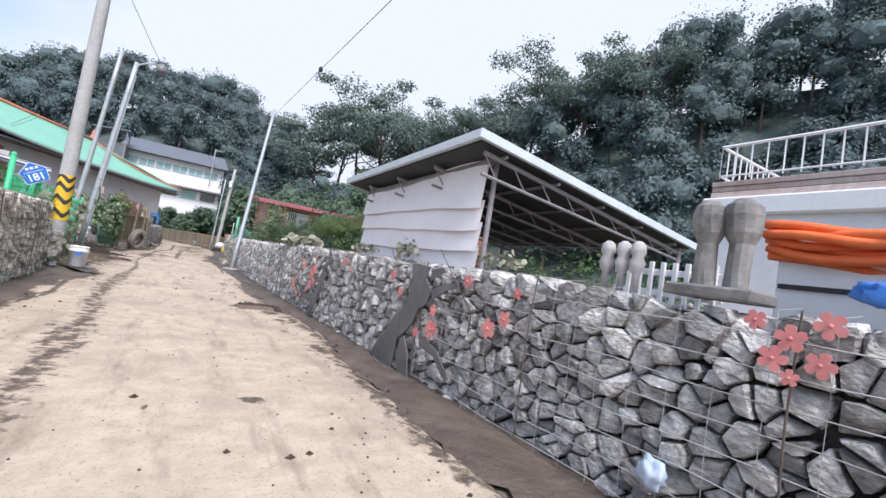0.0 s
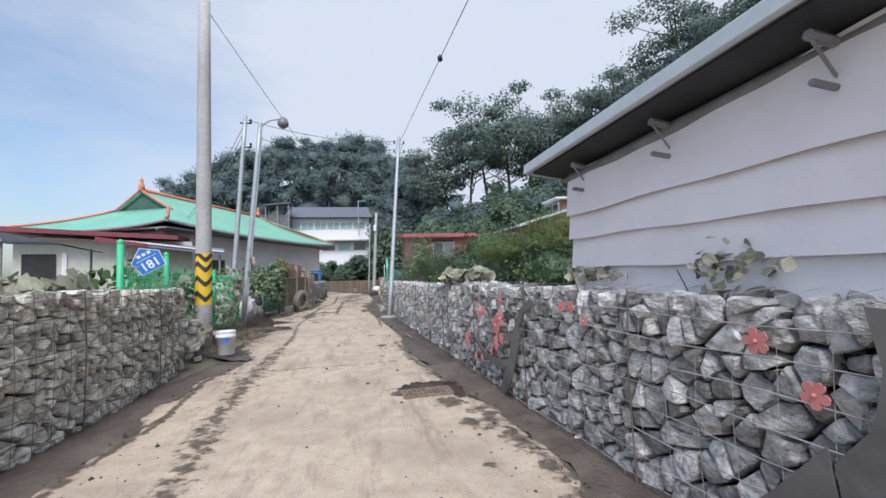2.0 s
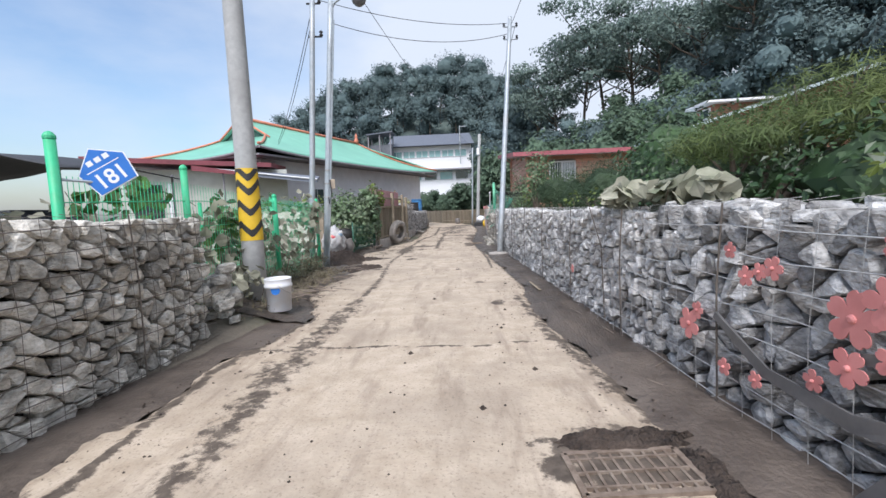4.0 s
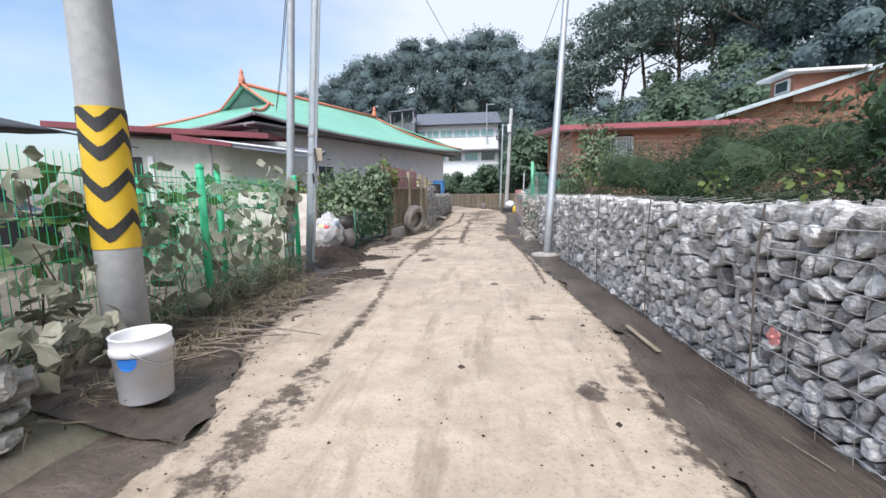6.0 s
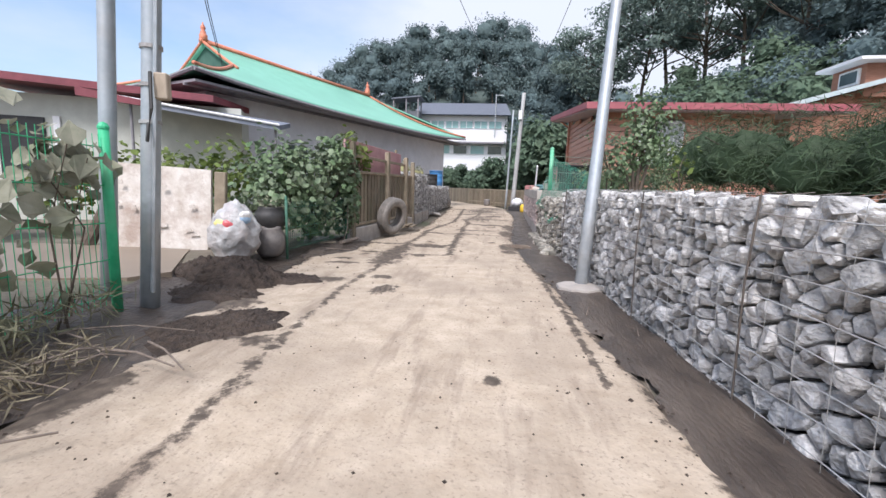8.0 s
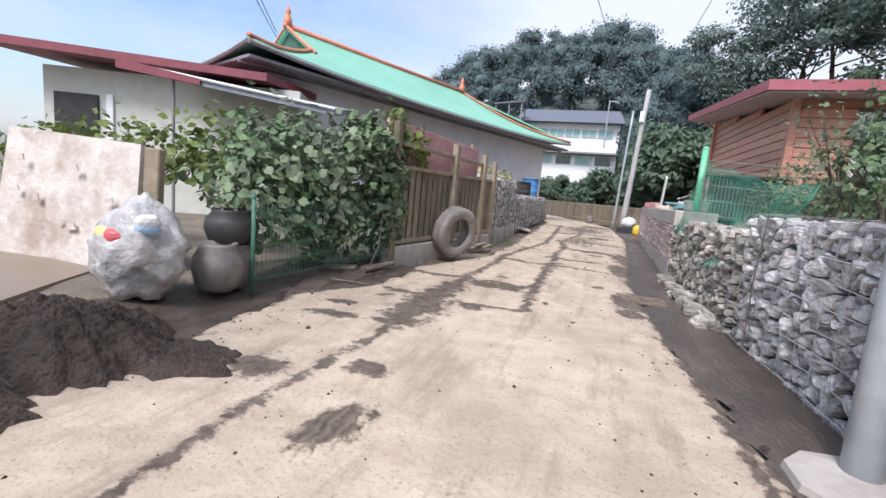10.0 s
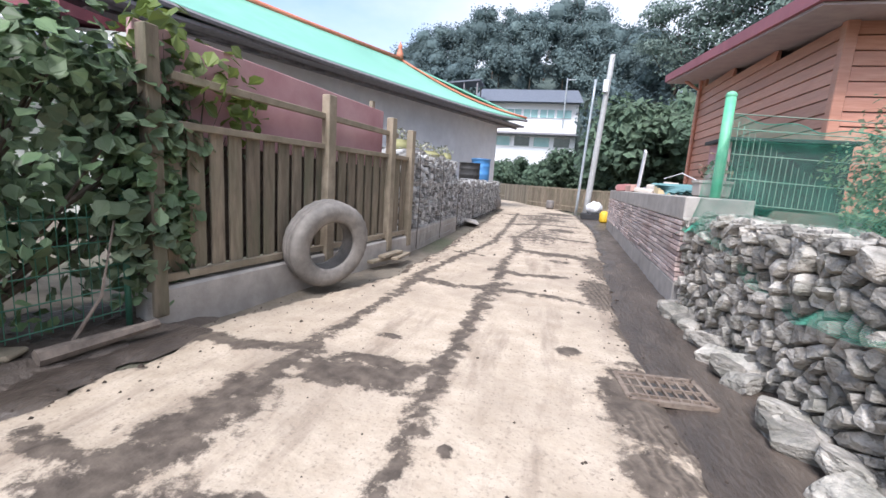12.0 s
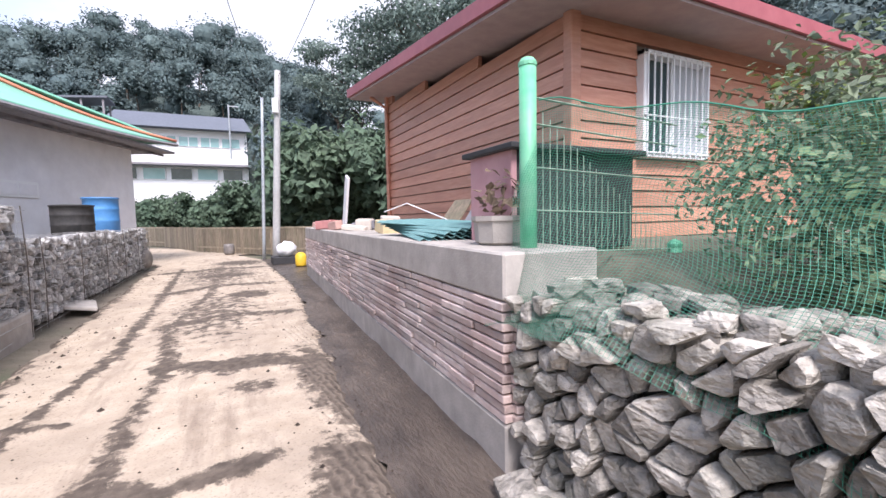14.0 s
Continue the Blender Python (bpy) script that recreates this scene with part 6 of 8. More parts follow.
# ---- white bucket ----
def bucket():
    b = thing("bucket", (-1.98, 11.25, 0.10), "white plastic bucket with a blue round mark", "bucket")
    bm = bmesh.new()
    lathe(bm, [(0.135, 0.0), (0.145, 0.01), (0.158, 0.30), (0.170, 0.305), (0.170, 0.335), (0.162, 0.345), (0.162, 0.40), (0.168, 0.41), (0.160, 0.415), (0.150, 0.40), (0.13, 0.03)], (-1.98, 11.25, 0.09), 24)
    part("shell", bm, surf("scuffed_white_plastic", (0.70, 0.71, 0.73), (0.80, 0.80, 0.82), 8, (0.55, 0.50, 0.44), 4, 0.5, 0.4, 0.05), b, "", True)
    bm = bmesh.new()
    for cx, cz, r, col in ((0, 0, 0.055, 0),):
        vs = []
        n = 18
        for k in range(n):
            a = 2 * math.pi * k / n
            ang = math.radians(-80) + (r * math.cos(a)) / 0.158
            z = 0.30 + r * math.sin(a) - 0.02
            rr = 0.1505 + 0.013 * z / 0.3 * 0.6
            vs.append(bm.verts.new((-1.98 + (rr + 0.004) * math.cos(ang), 11.25 + (rr + 0.004) * math.sin(ang), 0.09 + z)))
        bm.faces.new(vs)
    part("mark", bm, M_BLUE, b, "blue round printed mark")
    bm = bmesh.new()
    tube(bm, [(-1.98 + 0.172 * math.cos(a), 11.25 + 0.172 * math.sin(a), 0.43 - 0.12 * math.sin((a + 1.2) / 2.4 * math.pi)) for a in np.linspace(-1.2, 1.2, 12)], 0.004, 5)
    part("handle", bm, M_WIRE, b)


bucket()


# ---- canopy and car shapes beyond the left wall ----
def canopy():
    c = thing("carport", (-9.6, 15.5, 0), "dark grey fabric carport on thin posts", "carport")
    bm = bmesh.new()
    n, k = 14, 8
    g = []
    for i in range(n + 1):
        for j in range(k + 1):
            f, q = i / n, j / k
            x, y = -13.2 + 6.0 * f, 14.0 + 3.6 * q
            z = 2.50 + 0.42 * math.sin(math.pi * f) ** 0.8 - 0.12 * abs(q - 0.5) * 2 + 0.03 * math.sin(f * 19)
            g.append(bm.verts.new((x, y, z)))
    for i in range(n):
        for j in range(k):
            bm.faces.new((g[i * (k + 1) + j], g[(i + 1) * (k + 1) + j], g[(i + 1) * (k + 1) + j + 1], g[i * (k + 1) + j + 1]))
    ob = part("fabric", bm, surf("dark_shade_cloth", (0.035, 0.038, 0.045), (0.06, 0.062, 0.07), 6, rough=0.8), c, "", True)
    ob.modifiers.new("thick", "SOLIDIFY").thickness = 0.02
    for x, y in ((-13, 14.1), (-7.4, 14.1), (-13, 17.4), (-7.4, 17.4), (-10.2, 14.1)):
        bm = bmesh.new()
        tube(bm, [(x, y, 0.0), (x, y, 2.5)], 0.03, 6)
        part("post", bm, M_EAVE, c)
    v = thing("covered_car", (-10.2, 15.8, 0.2), "dark parked car half hidden under the carport", "car")
    bm = bmesh.new()
    prof = [(-2.0, 0.35), (-2.0, 0.8), (-1.3, 0.92), (-0.7, 1.42), (0.8, 1.45), (1.5, 0.98), (2.0, 0.85), (2.0, 0.35)]
    plate(bm, prof, 1.7, pose(-10.2, 16.6, 0.2, 90, 0, 0))
    body = part("body", bm, surf("dark_car_paint", (0.05, 0.055, 0.065), (0.07, 0.075, 0.085), 2, rough=0.25, bump=0), v)
    bm = bmesh.new()
    plate(bm, [(-1.1, 0.98), (-0.65, 1.36), (0.75, 1.38), (1.3, 1.02)], 1.74, pose(-10.2, 16.62, 0.2, 90, 0, 0))
    part("glass", bm, M_GLASS, v)
    for x in (-11.5, -8.9):
        for y in (14.95, 16.55):
            bm = bmesh.new()
            lathe(bm, [(0.1, -0.1), (0.3, -0.09), (0.32, 0), (0.3, 0.09), (0.1, 0.1)], n=18, m=pose(x, y, 0.42, 90, 0, 0))
            part("wheel", bm, M_RUBBER, v)


canopy()
bm = bmesh.new()
rs = random.Random(4)
ends = limbs(bm, (-5.8, 9.8, 0.1), 2.55, 0.035, rs, 4, 0.12)
sap = thing("sapling", (-5.8, 9.8, 0.1), "thin sapling with a tuft of small leaves", "tree")
part("trunk", bm, M_BARK, sap)
cloud = leaf_cloud([(-5.8, 9.8, 2.75, 0.2, 0.2, 0.12), (-5.65, 9.8, 2.2, 0.25, 0.2, 0.15)], 140, 0.045, 3)
leaves("crown", cloud, M_LEAF, sap)

# ---- plants along the left ----
def vines(name, label, blobs, n, size, mat, seed, stems=12, cat="vine", shape="leaf"):
    rng = random.Random(seed)
    t = thing(name, (blobs[0][0], blobs[0][1], 0.1), label, cat)
    cloud = leaf_cloud(blobs, n, size, seed, shape=shape, droop=0.3)
    leaves("foliage", cloud, mat, t)["kind"] = "stuff"
    bm = bmesh.new()
    for k in range(stems):
        b = rng.choice(blobs)
        x, y = b[0] + rng.uniform(-b[3], b[3]), b[1] + rng.uniform(-b[4], b[4])
        z1 = b[2] + rng.uniform(-0.3, 0.8) * b[5]
        tube(bm, [(x, y, 0.05), (x + rng.uniform(-0.15, 0.15), y + rng.uniform(-0.2, 0.2), z1 * 0.6), (x + rng.uniform(-0.3, 0.3), y + rng.uniform(-0.4, 0.4), z1)], 0.009, 5, 0.004)
    part("stem_tangle", bm, M_BARK, t)["kind"] = "stuff"
    return t


vines("vine", "muddy wilted squash leaves along the wall's top", [(-2.75, y, 1.30, 0.32, 0.55, 0.16) for y in np.arange(1.0, 8.6, 1.0)] + [(-3.6, y, 1.15, 0.6, 0.7, 0.35) for y in np.arange(2, 9, 1.4)], 50, 0.12, M_LEAFD, 31, 20)
vines("vine", "grey-green muddy vines heaped behind the wall", [(-3.9, 7.6, 1.25, 0.7, 0.8, 0.4), (-4.9, 8.8, 1.1, 0.9, 0.9, 0.5), (-3.5, 5.4, 1.35, 0.5, 0.8, 0.35), (-4.4, 10.6, 0.9, 0.9, 0.9, 0.5)], 110, 0.12, M_LEAFD, 32, 18)
vines("vine", "muddy broad-leaved vines climbing the green fence", [(-2.80, 11.5, 1.05, 0.22, 0.7, 0.5), (-2.80, 12.4, 0.85, 0.25, 0.6, 0.6), (-2.85, 13.6, 0.8, 0.25, 0.6, 0.6), (-2.85, 14.6, 0.95, 0.25, 0.55, 0.62), (-2.9, 15.2, 1.25, 0.2, 0.35, 0.3), (-3.5, 12.8, 0.8, 0.5, 0.9, 0.6), (-3.7, 14.4, 0.8, 0.5, 0.8, 0.6), (-2.55, 11.2, 0.45, 0.3, 0.3, 0.3)], 75, 0.075, M_LEAFD, 33, 30)
vines("vine", "green squash leaves among the muddy ones", [(-2.95, 12.1, 1.1, 0.3, 0.7, 0.35), (-3.5, 13.6, 1.2, 0.5, 0.8, 0.35), (-3.2, 10.4, 1.5, 0.4, 0.4, 0.2), (-4.8, 12.4, 0.9, 0.9, 1.2, 0.5)], 60, 0.075, M_LEAF, 34, 10)
vines("weeds", "trampled straw and weeds on the muddy verge", [(-2.35, y, 0.13, 0.35, 0.5, 0.05) for y in np.arange(11.2, 14.6, 0.4)], 240, 0.06, surf("straw", (0.15, 0.125, 0.08), (0.29, 0.25, 0.165), 6, rough=0.9, bump=0, island=0.4), 35, 6, "weeds", "needle")
vines("weeds", "tangled straw washed against the fence", [(-2.72, y, 0.28, 0.18, 0.5, 0.14) for y in np.arange(10.9, 15.4, 0.5)], 230, 0.065, surf("dry_grass", (0.13, 0.13, 0.08), (0.25, 0.24, 0.15), 6, rough=0.9, bump=0, island=0.4), 36, 4, "weeds", "needle")


# ---- the leafy bush, board, bag and pots ----
def leafy_bush(name, label, base, ends_h, blobs, n, size, mat, seed, cat="bush", shape="leaf", trunk_r=0.03, core=0.0):
    rng = random.Random(seed)
    t = thing(name, base, label, cat)
    bm = bmesh.new()
    for bx, by, bz, *_r in blobs:
        m1 = Vector(base).lerp(Vector((bx, by, bz)), 0.5) + Vector((rng.uniform(-0.1, 0.1), rng.uniform(-0.1, 0.1), 0.1))
        tube(bm, [base, m1, (bx, by, bz)], trunk_r, 6, trunk_r * 0.3)
        for k in range(3):
            tube(bm, [m1, (bx + rng.uniform(-0.8, 0.8) * _r[0], by + rng.uniform(-0.8, 0.8) * _r[1], bz + rng.uniform(-0.2, 0.9) * _r[2])], trunk_r * 0.4, 4, trunk_r * 0.15)
    part("branch_frame", bm, M_BARK, t)
    cloud = leaf_cloud(blobs, n, size, seed, shape=shape, solid_core=core)
    leaves("crown", cloud, mat, t)
    return t


M_FIG = surf("broad_green_leaf", (0.085, 0.15, 0.065), (0.19, 0.27, 0.13), 2.2, (0.27, 0.29, 0.215), 1.2, 0.6, 0.5, 0, island=0.35, trans=0.25, puff=0.45)
leafy_bush("mulberry_bush", "dense green bush with broad lobed leaves over a low fence", (-3.13, 20.05, 0.15), 0,
           [(-3.23, 19.05, 1.03, 0.50, 0.55, 0.55), (-3.13, 19.75, 1.35, 0.5, 0.6, 0.5), (-3.08, 20.55, 1.17, 0.45, 0.6, 0.6), (-2.98, 21.15, 0.85, 0.35, 0.55, 0.6), (-2.93, 21.65, 1.26, 0.3, 0.5, 0.35), (-2.98, 19.95, 0.68, 0.4, 0.7, 0.4), (-3.48, 19.55, 1.40, 0.5, 0.6, 0.5), (-2.64, 20.97, 1.35, 0.16, 0.35, 0.42), (-2.62, 20.95, 0.77, 0.14, 0.3, 0.45), (-2.78, 20.45, 1.71, 0.3, 0.5, 0.3)], 520, 0.05, M_FIG, 41)
leafy_bush("vine_shoots", "pale young shoots with heart-shaped leaves above the fence", (-2.63, 21.35, 0.2), 0,
           [(-2.63, 21.45, 1.85, 0.2, 0.28, 0.32), (-2.58, 21.80, 1.7, 0.15, 0.25, 0.22), (-2.68, 21.05, 2.05, 0.2, 0.25, 0.25)], 55, 0.06, M_LEAFY, 42, "vine", trunk_r=0.012)
leafy_bush("garden_shrub", "light green shrub behind the old board", (-6.3, 19.4, 0.2), 0,
           [(-6.2, 19.4, 1.3, 0.7, 0.5, 0.4), (-5.2, 19.5, 1.35, 0.7, 0.5, 0.35), (-7.2, 19.3, 1.1, 0.6, 0.5, 0.5), (-4.4, 19.6, 1.4, 0.45, 0.4, 0.4)], 260, 0.055, M_LEAFY, 43)
leafy_bush("garden_shrub", "dark green shrub under the awning", (-4.9, 20.6, 0.2), 0,
           [(-4.9, 20.6, 0.9, 0.8, 0.5, 0.6), (-4.1, 20.9, 1.1, 0.6, 0.5, 0.6)], 260, 0.065, M_FIG, 44)


def old_board():
    b = thing("old_board", (-4.5, 18.0, 0.2), "peeling whitish board standing on edge in the mud", "board")
    M = surf("peeling_whitewash", (0.52, 0.46, 0.40), (0.70, 0.66, 0.61), 5, (0.34, 0.25, 0.20), 3.2, 0.75, 0.85, 0.6, 22, bump_dist=0.02)
    bm = bmesh.new()
    out = [(-0.80, 0.02), (0.68, -0.07), (0.76, 0.20), (0.75, 1.16), (-0.74, 1.24), (-0.80, 0.6)]
    plate(bm, out, 0.05, pose(-4.53, 18.02, 0.18, 84, 0, 8))
    part("panel", bm, M, b)
    for k in range(9):
        rr = random.Random(50 + k)
        u, v, w, h = rr.uniform(-0.6, 0.5), rr.uniform(0.15, 0.95), rr.uniform(0.06, 0.16), rr.uniform(0.03, 0.08)
        bm = bmesh.new()
        plate(bm, [(u, v), (u + w, v + 0.01), (u + w * 0.8, v + h), (u + w * 0.2, v + h * 0.8)], 0.012, pose(-4.53, 18.02, 0.18, 84 - 6, 0, 8) @ pose(0, 0, 0.055, 10, 0, 0))
        part("paint_flake", bm, M, b)
    bm = bmesh.new()
    box(bm, (-3.69, 18.22, 0.74), (0.16, 0.08, 1.15), 8, 0.01, (0, 3, 8))
    part("end_post", bm, M_RAIL, b)
    s = thing("log", (-5.75, 17.95, 0.2), "dark upright log leaning on the fence", "log")
    bm = bmesh.new()
    tube(bm, [(-5.60, 17.9, 0.1), (-5.47, 18.0, 0.5), (-5.37, 18.1, 0.85)], 0.09, 9, 0.07)
    part("stem", bm, M_BARK, s)


old_board()


def trash_bag():
    t = thing("rubbish_bag", (-3.20, 17.75, 0.13), "full translucent white rubbish bag with mixed litter", "bag")
    bm = bmesh.new()
    bmesh.ops.create_icosphere(bm, subdivisions=4, radius=1)
    for v in bm.verts:
        c = v.co.copy()
        w = 1 + 0.10 * fbm(c.x * 2.2, c.y * 2.2, c.z * 2.2) + 0.05 * fbm(c.x * 6, c.y * 6, c.z * 6) + 0.025 * fbm(c.x * 15, c.y * 15, c.z * 4)
        top = max(0.0, c.z)
        v.co = Vector((c.x * 0.32 * w * (1 - 0.30 * top ** 2) * (1 + 0.06 * math.sin(c.z * 14)), c.y * 0.30 * w * (1 - 0.30 * top ** 2), (c.z + 0.25 * fbm(c.x * 2, c.y * 2, 3)) * 0.42 * w + 0.36))
        v.co.z = max(v.co.z, 0.0)
    bmesh.ops.transform(bm, matrix=pose(-3.20, 17.75, 0.14, 0, 0, 20), verts=bm.verts)
    part("bag", bm, surf("crumpled_plastic", (0.33, 0.325, 0.32), (0.58, 0.575, 0.57), 7, (0.46, 0.40, 0.38), 4.2, 0.8, 0.3, 0.8, 16, bump_dist=0.03), t, "", True)
    rr = random.Random(12)
    for col, lab in (((0.55, 0.10, 0.11), "red wrapper"), ((0.62, 0.72, 0.82), "pale blue wrapper"), ((0.70, 0.62, 0.24), "yellow wrapper"), ((0.30, 0.42, 0.55), "blue wrapper"), ((0.78, 0.76, 0.74), "white wrapper"), ((0.52, 0.40, 0.30), "brown carton")):
        a, zz = rr.uniform(-2.4, -0.2), rr.uniform(0.25, 0.62)
        bm = bmesh.new()
        c = Vector((-3.20 + 0.275 * math.cos(a), 17.75 + 0.26 * math.sin(a), 0.14 + zz))
        bmesh.ops.create_icosphere(bm, subdivisions=2, radius=0.075)
        for v in bm.verts:
            v.co = Vector((v.co.x * rr.uniform(0.9, 1.2), v.co.y * 0.4, v.co.z * rr.uniform(0.6, 0.9)))
        bmesh.ops.transform(bm, matrix=Matrix.Translation(c) @ pose(0, 0, 0, 0, 0, math.degrees(a) + 90), verts=bm.verts)
        part("litter", bm, surf("wrapper_" + lab.replace(" ", "_"), col, tuple(min(1, k * 1.15) for k in col), 9, rough=0.4), t, lab)


trash_bag()


def jar(name, label, at, r, h, mat, plant=False):
    t = thing(name, at, label, "pot")
    bm = bmesh.new()
    lathe(bm, [(r * 0.62, 0), (r * 0.85, h * 0.12), (r, h * 0.45), (r * 0.95, h * 0.72), (r * 0.72, h * 0.92), (r * 0.78, h), (r * 0.68, h), (r * 0.6, h * 0.9)], at, 22)
    part("body", bm, mat, t, "", True)
    if plant:
        cloud = leaf_cloud([(at[0], at[1], at[2] + h + 0.05, r * 0.9, r * 0.9, 0.12)], 60, 0.04, 9)
        leaves("plant", cloud, M_LEAFD, t)["kind"] = "stuff"
    return t


M_JAR = surf("grey_glazed_jar", (0.13, 0.12, 0.115), (0.22, 0.20, 0.19), 5, (0.32, 0.28, 0.24), 2.5, 0.5, 0.6, 0.15)
jar("clay_jar", "grey glazed clay jar beside the rubbish bag", (-2.98, 18.28, 0.12), 0.21, 0.42, M_JAR)
jar("planter_pot", "dark plastic pot with wilted plants", (-3.1, 18.55, 0.50), 0.24, 0.32, M_BLACK, True)
jar("clay_jar", "dark grey clay jar under a plant pot", (-3.1, 18.55, 0.08), 0.22, 0.42, M_JAR)


# ---- puddle and heaps of soil ----
bm = bmesh.new()
pud = [(-3.35, 16.15), (-3.15, 16.5), (-3.45, 17.0), (-3.75, 17.5), (-4.0, 17.95), (-4.9, 17.95), (-6.2, 17.9), (-7.4, 17.6), (-7.2, 16.3), (-5.5, 15.9), (-4.2, 15.9)]
slab(bm, pud, 0.10, 0.215)
pm = surf("muddy_water", (0.20, 0.16, 0.12), (0.27, 0.215, 0.165), 0.7, rough=0.45, bump=0.05, bump_scale=6, rough_var=0.05)
tagged(part("puddle", bm, pm), "still brown muddy puddle in the yard", "puddle", kind="structure")


def heap(name, label, outline_c, rx, ry, h, rot, seed, mat, z=0.0, rough=1.0, n=40, lump=0.25):
    """A low irregular heap of earth."""
    bm = bmesh.new()
    rings, seg = n // 2, n
    m = pose(*outline_c, z, 0, 0, rot)
    grid = []
    for i in range(rings + 1):
        row = []
        q = i / rings
        for k in range(seg):
            a = 2 * math.pi * k / seg
            edge = 1 + 0.32 * fbm(math.cos(a) * 1.3 + seed, math.sin(a) * 1.3) + 0.20 * fbm(math.cos(a) * 4 + seed, math.sin(a) * 4) + 0.12 * fbm(math.cos(a) * 11 + seed, math.sin(a) * 11)
            x, y = rx * q * edge * math.cos(a), ry * q * edge * math.sin(a)
            zz = h * (max(0.0, 1 - q ** 2.2)) * (1 + lump * 1.6 * fbm(x * 2.6 + seed, y * 2.6)) + rough * 0.034 * abs(fbm(x * 9 + seed, y * 9)) * (1 - q ** 6) + rough * 0.020 * fbm(x * 22, y * 22, seed) * (1 - q ** 6)
            row.append(bm.verts.new(m @ Vector((x, y, zz - 0.09 * q ** 6 - 0.004))))
        grid.append(row)
    for i in range(rings):
        for k in range(seg):
            bm.faces.new((grid[i][k], grid[i + 1][k], grid[i + 1][(k + 1) % seg], grid[i][(k + 1) % seg]))
    return tagged(part(name, bm, mat, None, "", True), label, "mud")


heap("soil_mound", "heap of dark crumbly soil beside the puddle", (-2.90, 17.0), 0.74, 0.50, 0.17, 12, 3, M_SOIL, 0.10, 1.7, 90)
heap("soil_patch", "spread of dark lumpy mud by the lane", (-1.95, 15.5), 0.46, 0.75, 0.04, -22, 5, M_SOIL, 0.02, 1.2, 52)
heap("soil_patch", "trampled dark mud near the lamp pole", (-2.75, 16.3), 0.65, 0.35, 0.04, 10, 6, M_SOIL, 0.05, 1.2, 48)
heap("soil_patch", "dark mud spread past the heap", (-2.25, 17.25), 0.55, 0.3, 0.035, 5, 8, M_SOIL, 0.03, 1.2, 40)
heap("soil_patch", "dark soil washed round the drain grate", (1.15, 8.18), 0.42, 0.13, 0.05, 4, 12, M_SOIL, 0.015, 1.2, 44)
heap("soil_patch", "dark soil washed against the drain grate", (1.47, 7.85), 0.10, 0.34, 0.045, 0, 13, M_SOIL, 0.01, 1.2, 40)
heap("mud_patch", "long strip of wet mud along the fence", (-2.95, 20.3), 0.62, 1.7, 0.05, -4, 9, M_MUD, 0.03, 0.9, 64)

# thin clods strewn over the lane
clods_v, clods_f = [], []
cr = random.Random(88)
for _ in range(3200):
    y = cr.uniform(-2, 36)
    side = cr.random()
    x = cr.uniform(road_left(y), road_right(y)) if side < 0.35 else (road_left(y) + abs(cr.gauss(0, 0.3)) if side < 0.68 else road_right(y) - abs(cr.gauss(0, 0.3)))
    s = cr.uniform(0.004, 0.014) * (2.4 if cr.random() < 0.07 else 1)
    o = len(clods_v)
    for dx, dy, dz in ((1, 0, 0), (-0.9, 0.2, 0), (0.1, 1.1, 0), (0, -1, 0), (0.1, 0, 0.8)):
        clods_v.append((x + dx * s * cr.uniform(0.6, 1.2), y + dy * s * cr.uniform(0.6, 1.2), 0.012 + road_bump(x, y) + dz * s))
    clods_f += [(o, o + 2, o + 4), (o + 2, o + 1, o + 4), (o + 1, o + 3, o + 4), (o + 3, o, o + 4)]
tagged(raw("clods", clods_v, clods_f, M_SOIL), "small clods and grit strewn on the lane", "debris", kind="stuff")


def drain(at, w, l, rot, label):
    d = thing("drain_grate", (*at, 0.01), label, "drain")
    bm = bmesh.new()
    m = pose(*at, 0.022, 0, 0, rot)
    for sx, sy, cx, cy in ((w, 0.03, 0, -l / 2), (w, 0.03, 0, l / 2), (0.03, l, -w / 2, 0), (0.03, l, w / 2, 0)):
        box(bm, m @ Vector((cx, cy, 0)), (sx, sy, 0.03), rot)
    part("frame", bm, M_RUST, d)
    n = int(w / 0.055)
    for i in range(1, n):
        bm = bmesh.new()
        box(bm, m @ Vector((-w / 2 + w * i / n, 0, -0.001)), (0.014, l, 0.026), rot)
        part("bar", bm, M_RUST, d)
    for k in (-0.33, 0, 0.33):
        bm = bmesh.new()
        box(bm, m @ Vector((0, l * k, 0.004)), (w, 0.012, 0.02), rot)
        part("cross_bar", bm, M_RUST, d)
    # near-black plate stands in for the shade below the bars
    bm = bmesh.new()
    box(bm, m @ Vector((0, 0, -0.012)), (w - 0.01, l - 0.01, 0.012), rot)
    part("pit", bm, M_CORE, d)


drain((1.12, 7.92), 0.56, 0.32, 4, "rusty steel road drain grate half buried in mud")
drain((0.83, 21.2), 0.47, 0.34, 6, "rusty steel drain grate in the gutter")


# twigs and branches on the verge
def twig(pts, r, label="broken branch lying in the mud"):
    t = thing("fallen_branch", pts[0], label, "branch")
    bm = bmesh.new()
    tube(bm, pts, r, 7, r * 0.6)
    part("stem", bm, surf("grey_bark", (0.15, 0.12, 0.10), (0.27, 0.22, 0.18), 14, rough=0.95, bump=0.5) if "grey_bark" not in bpy.data.materials else bpy.data.materials["grey_bark"], t)
    return t


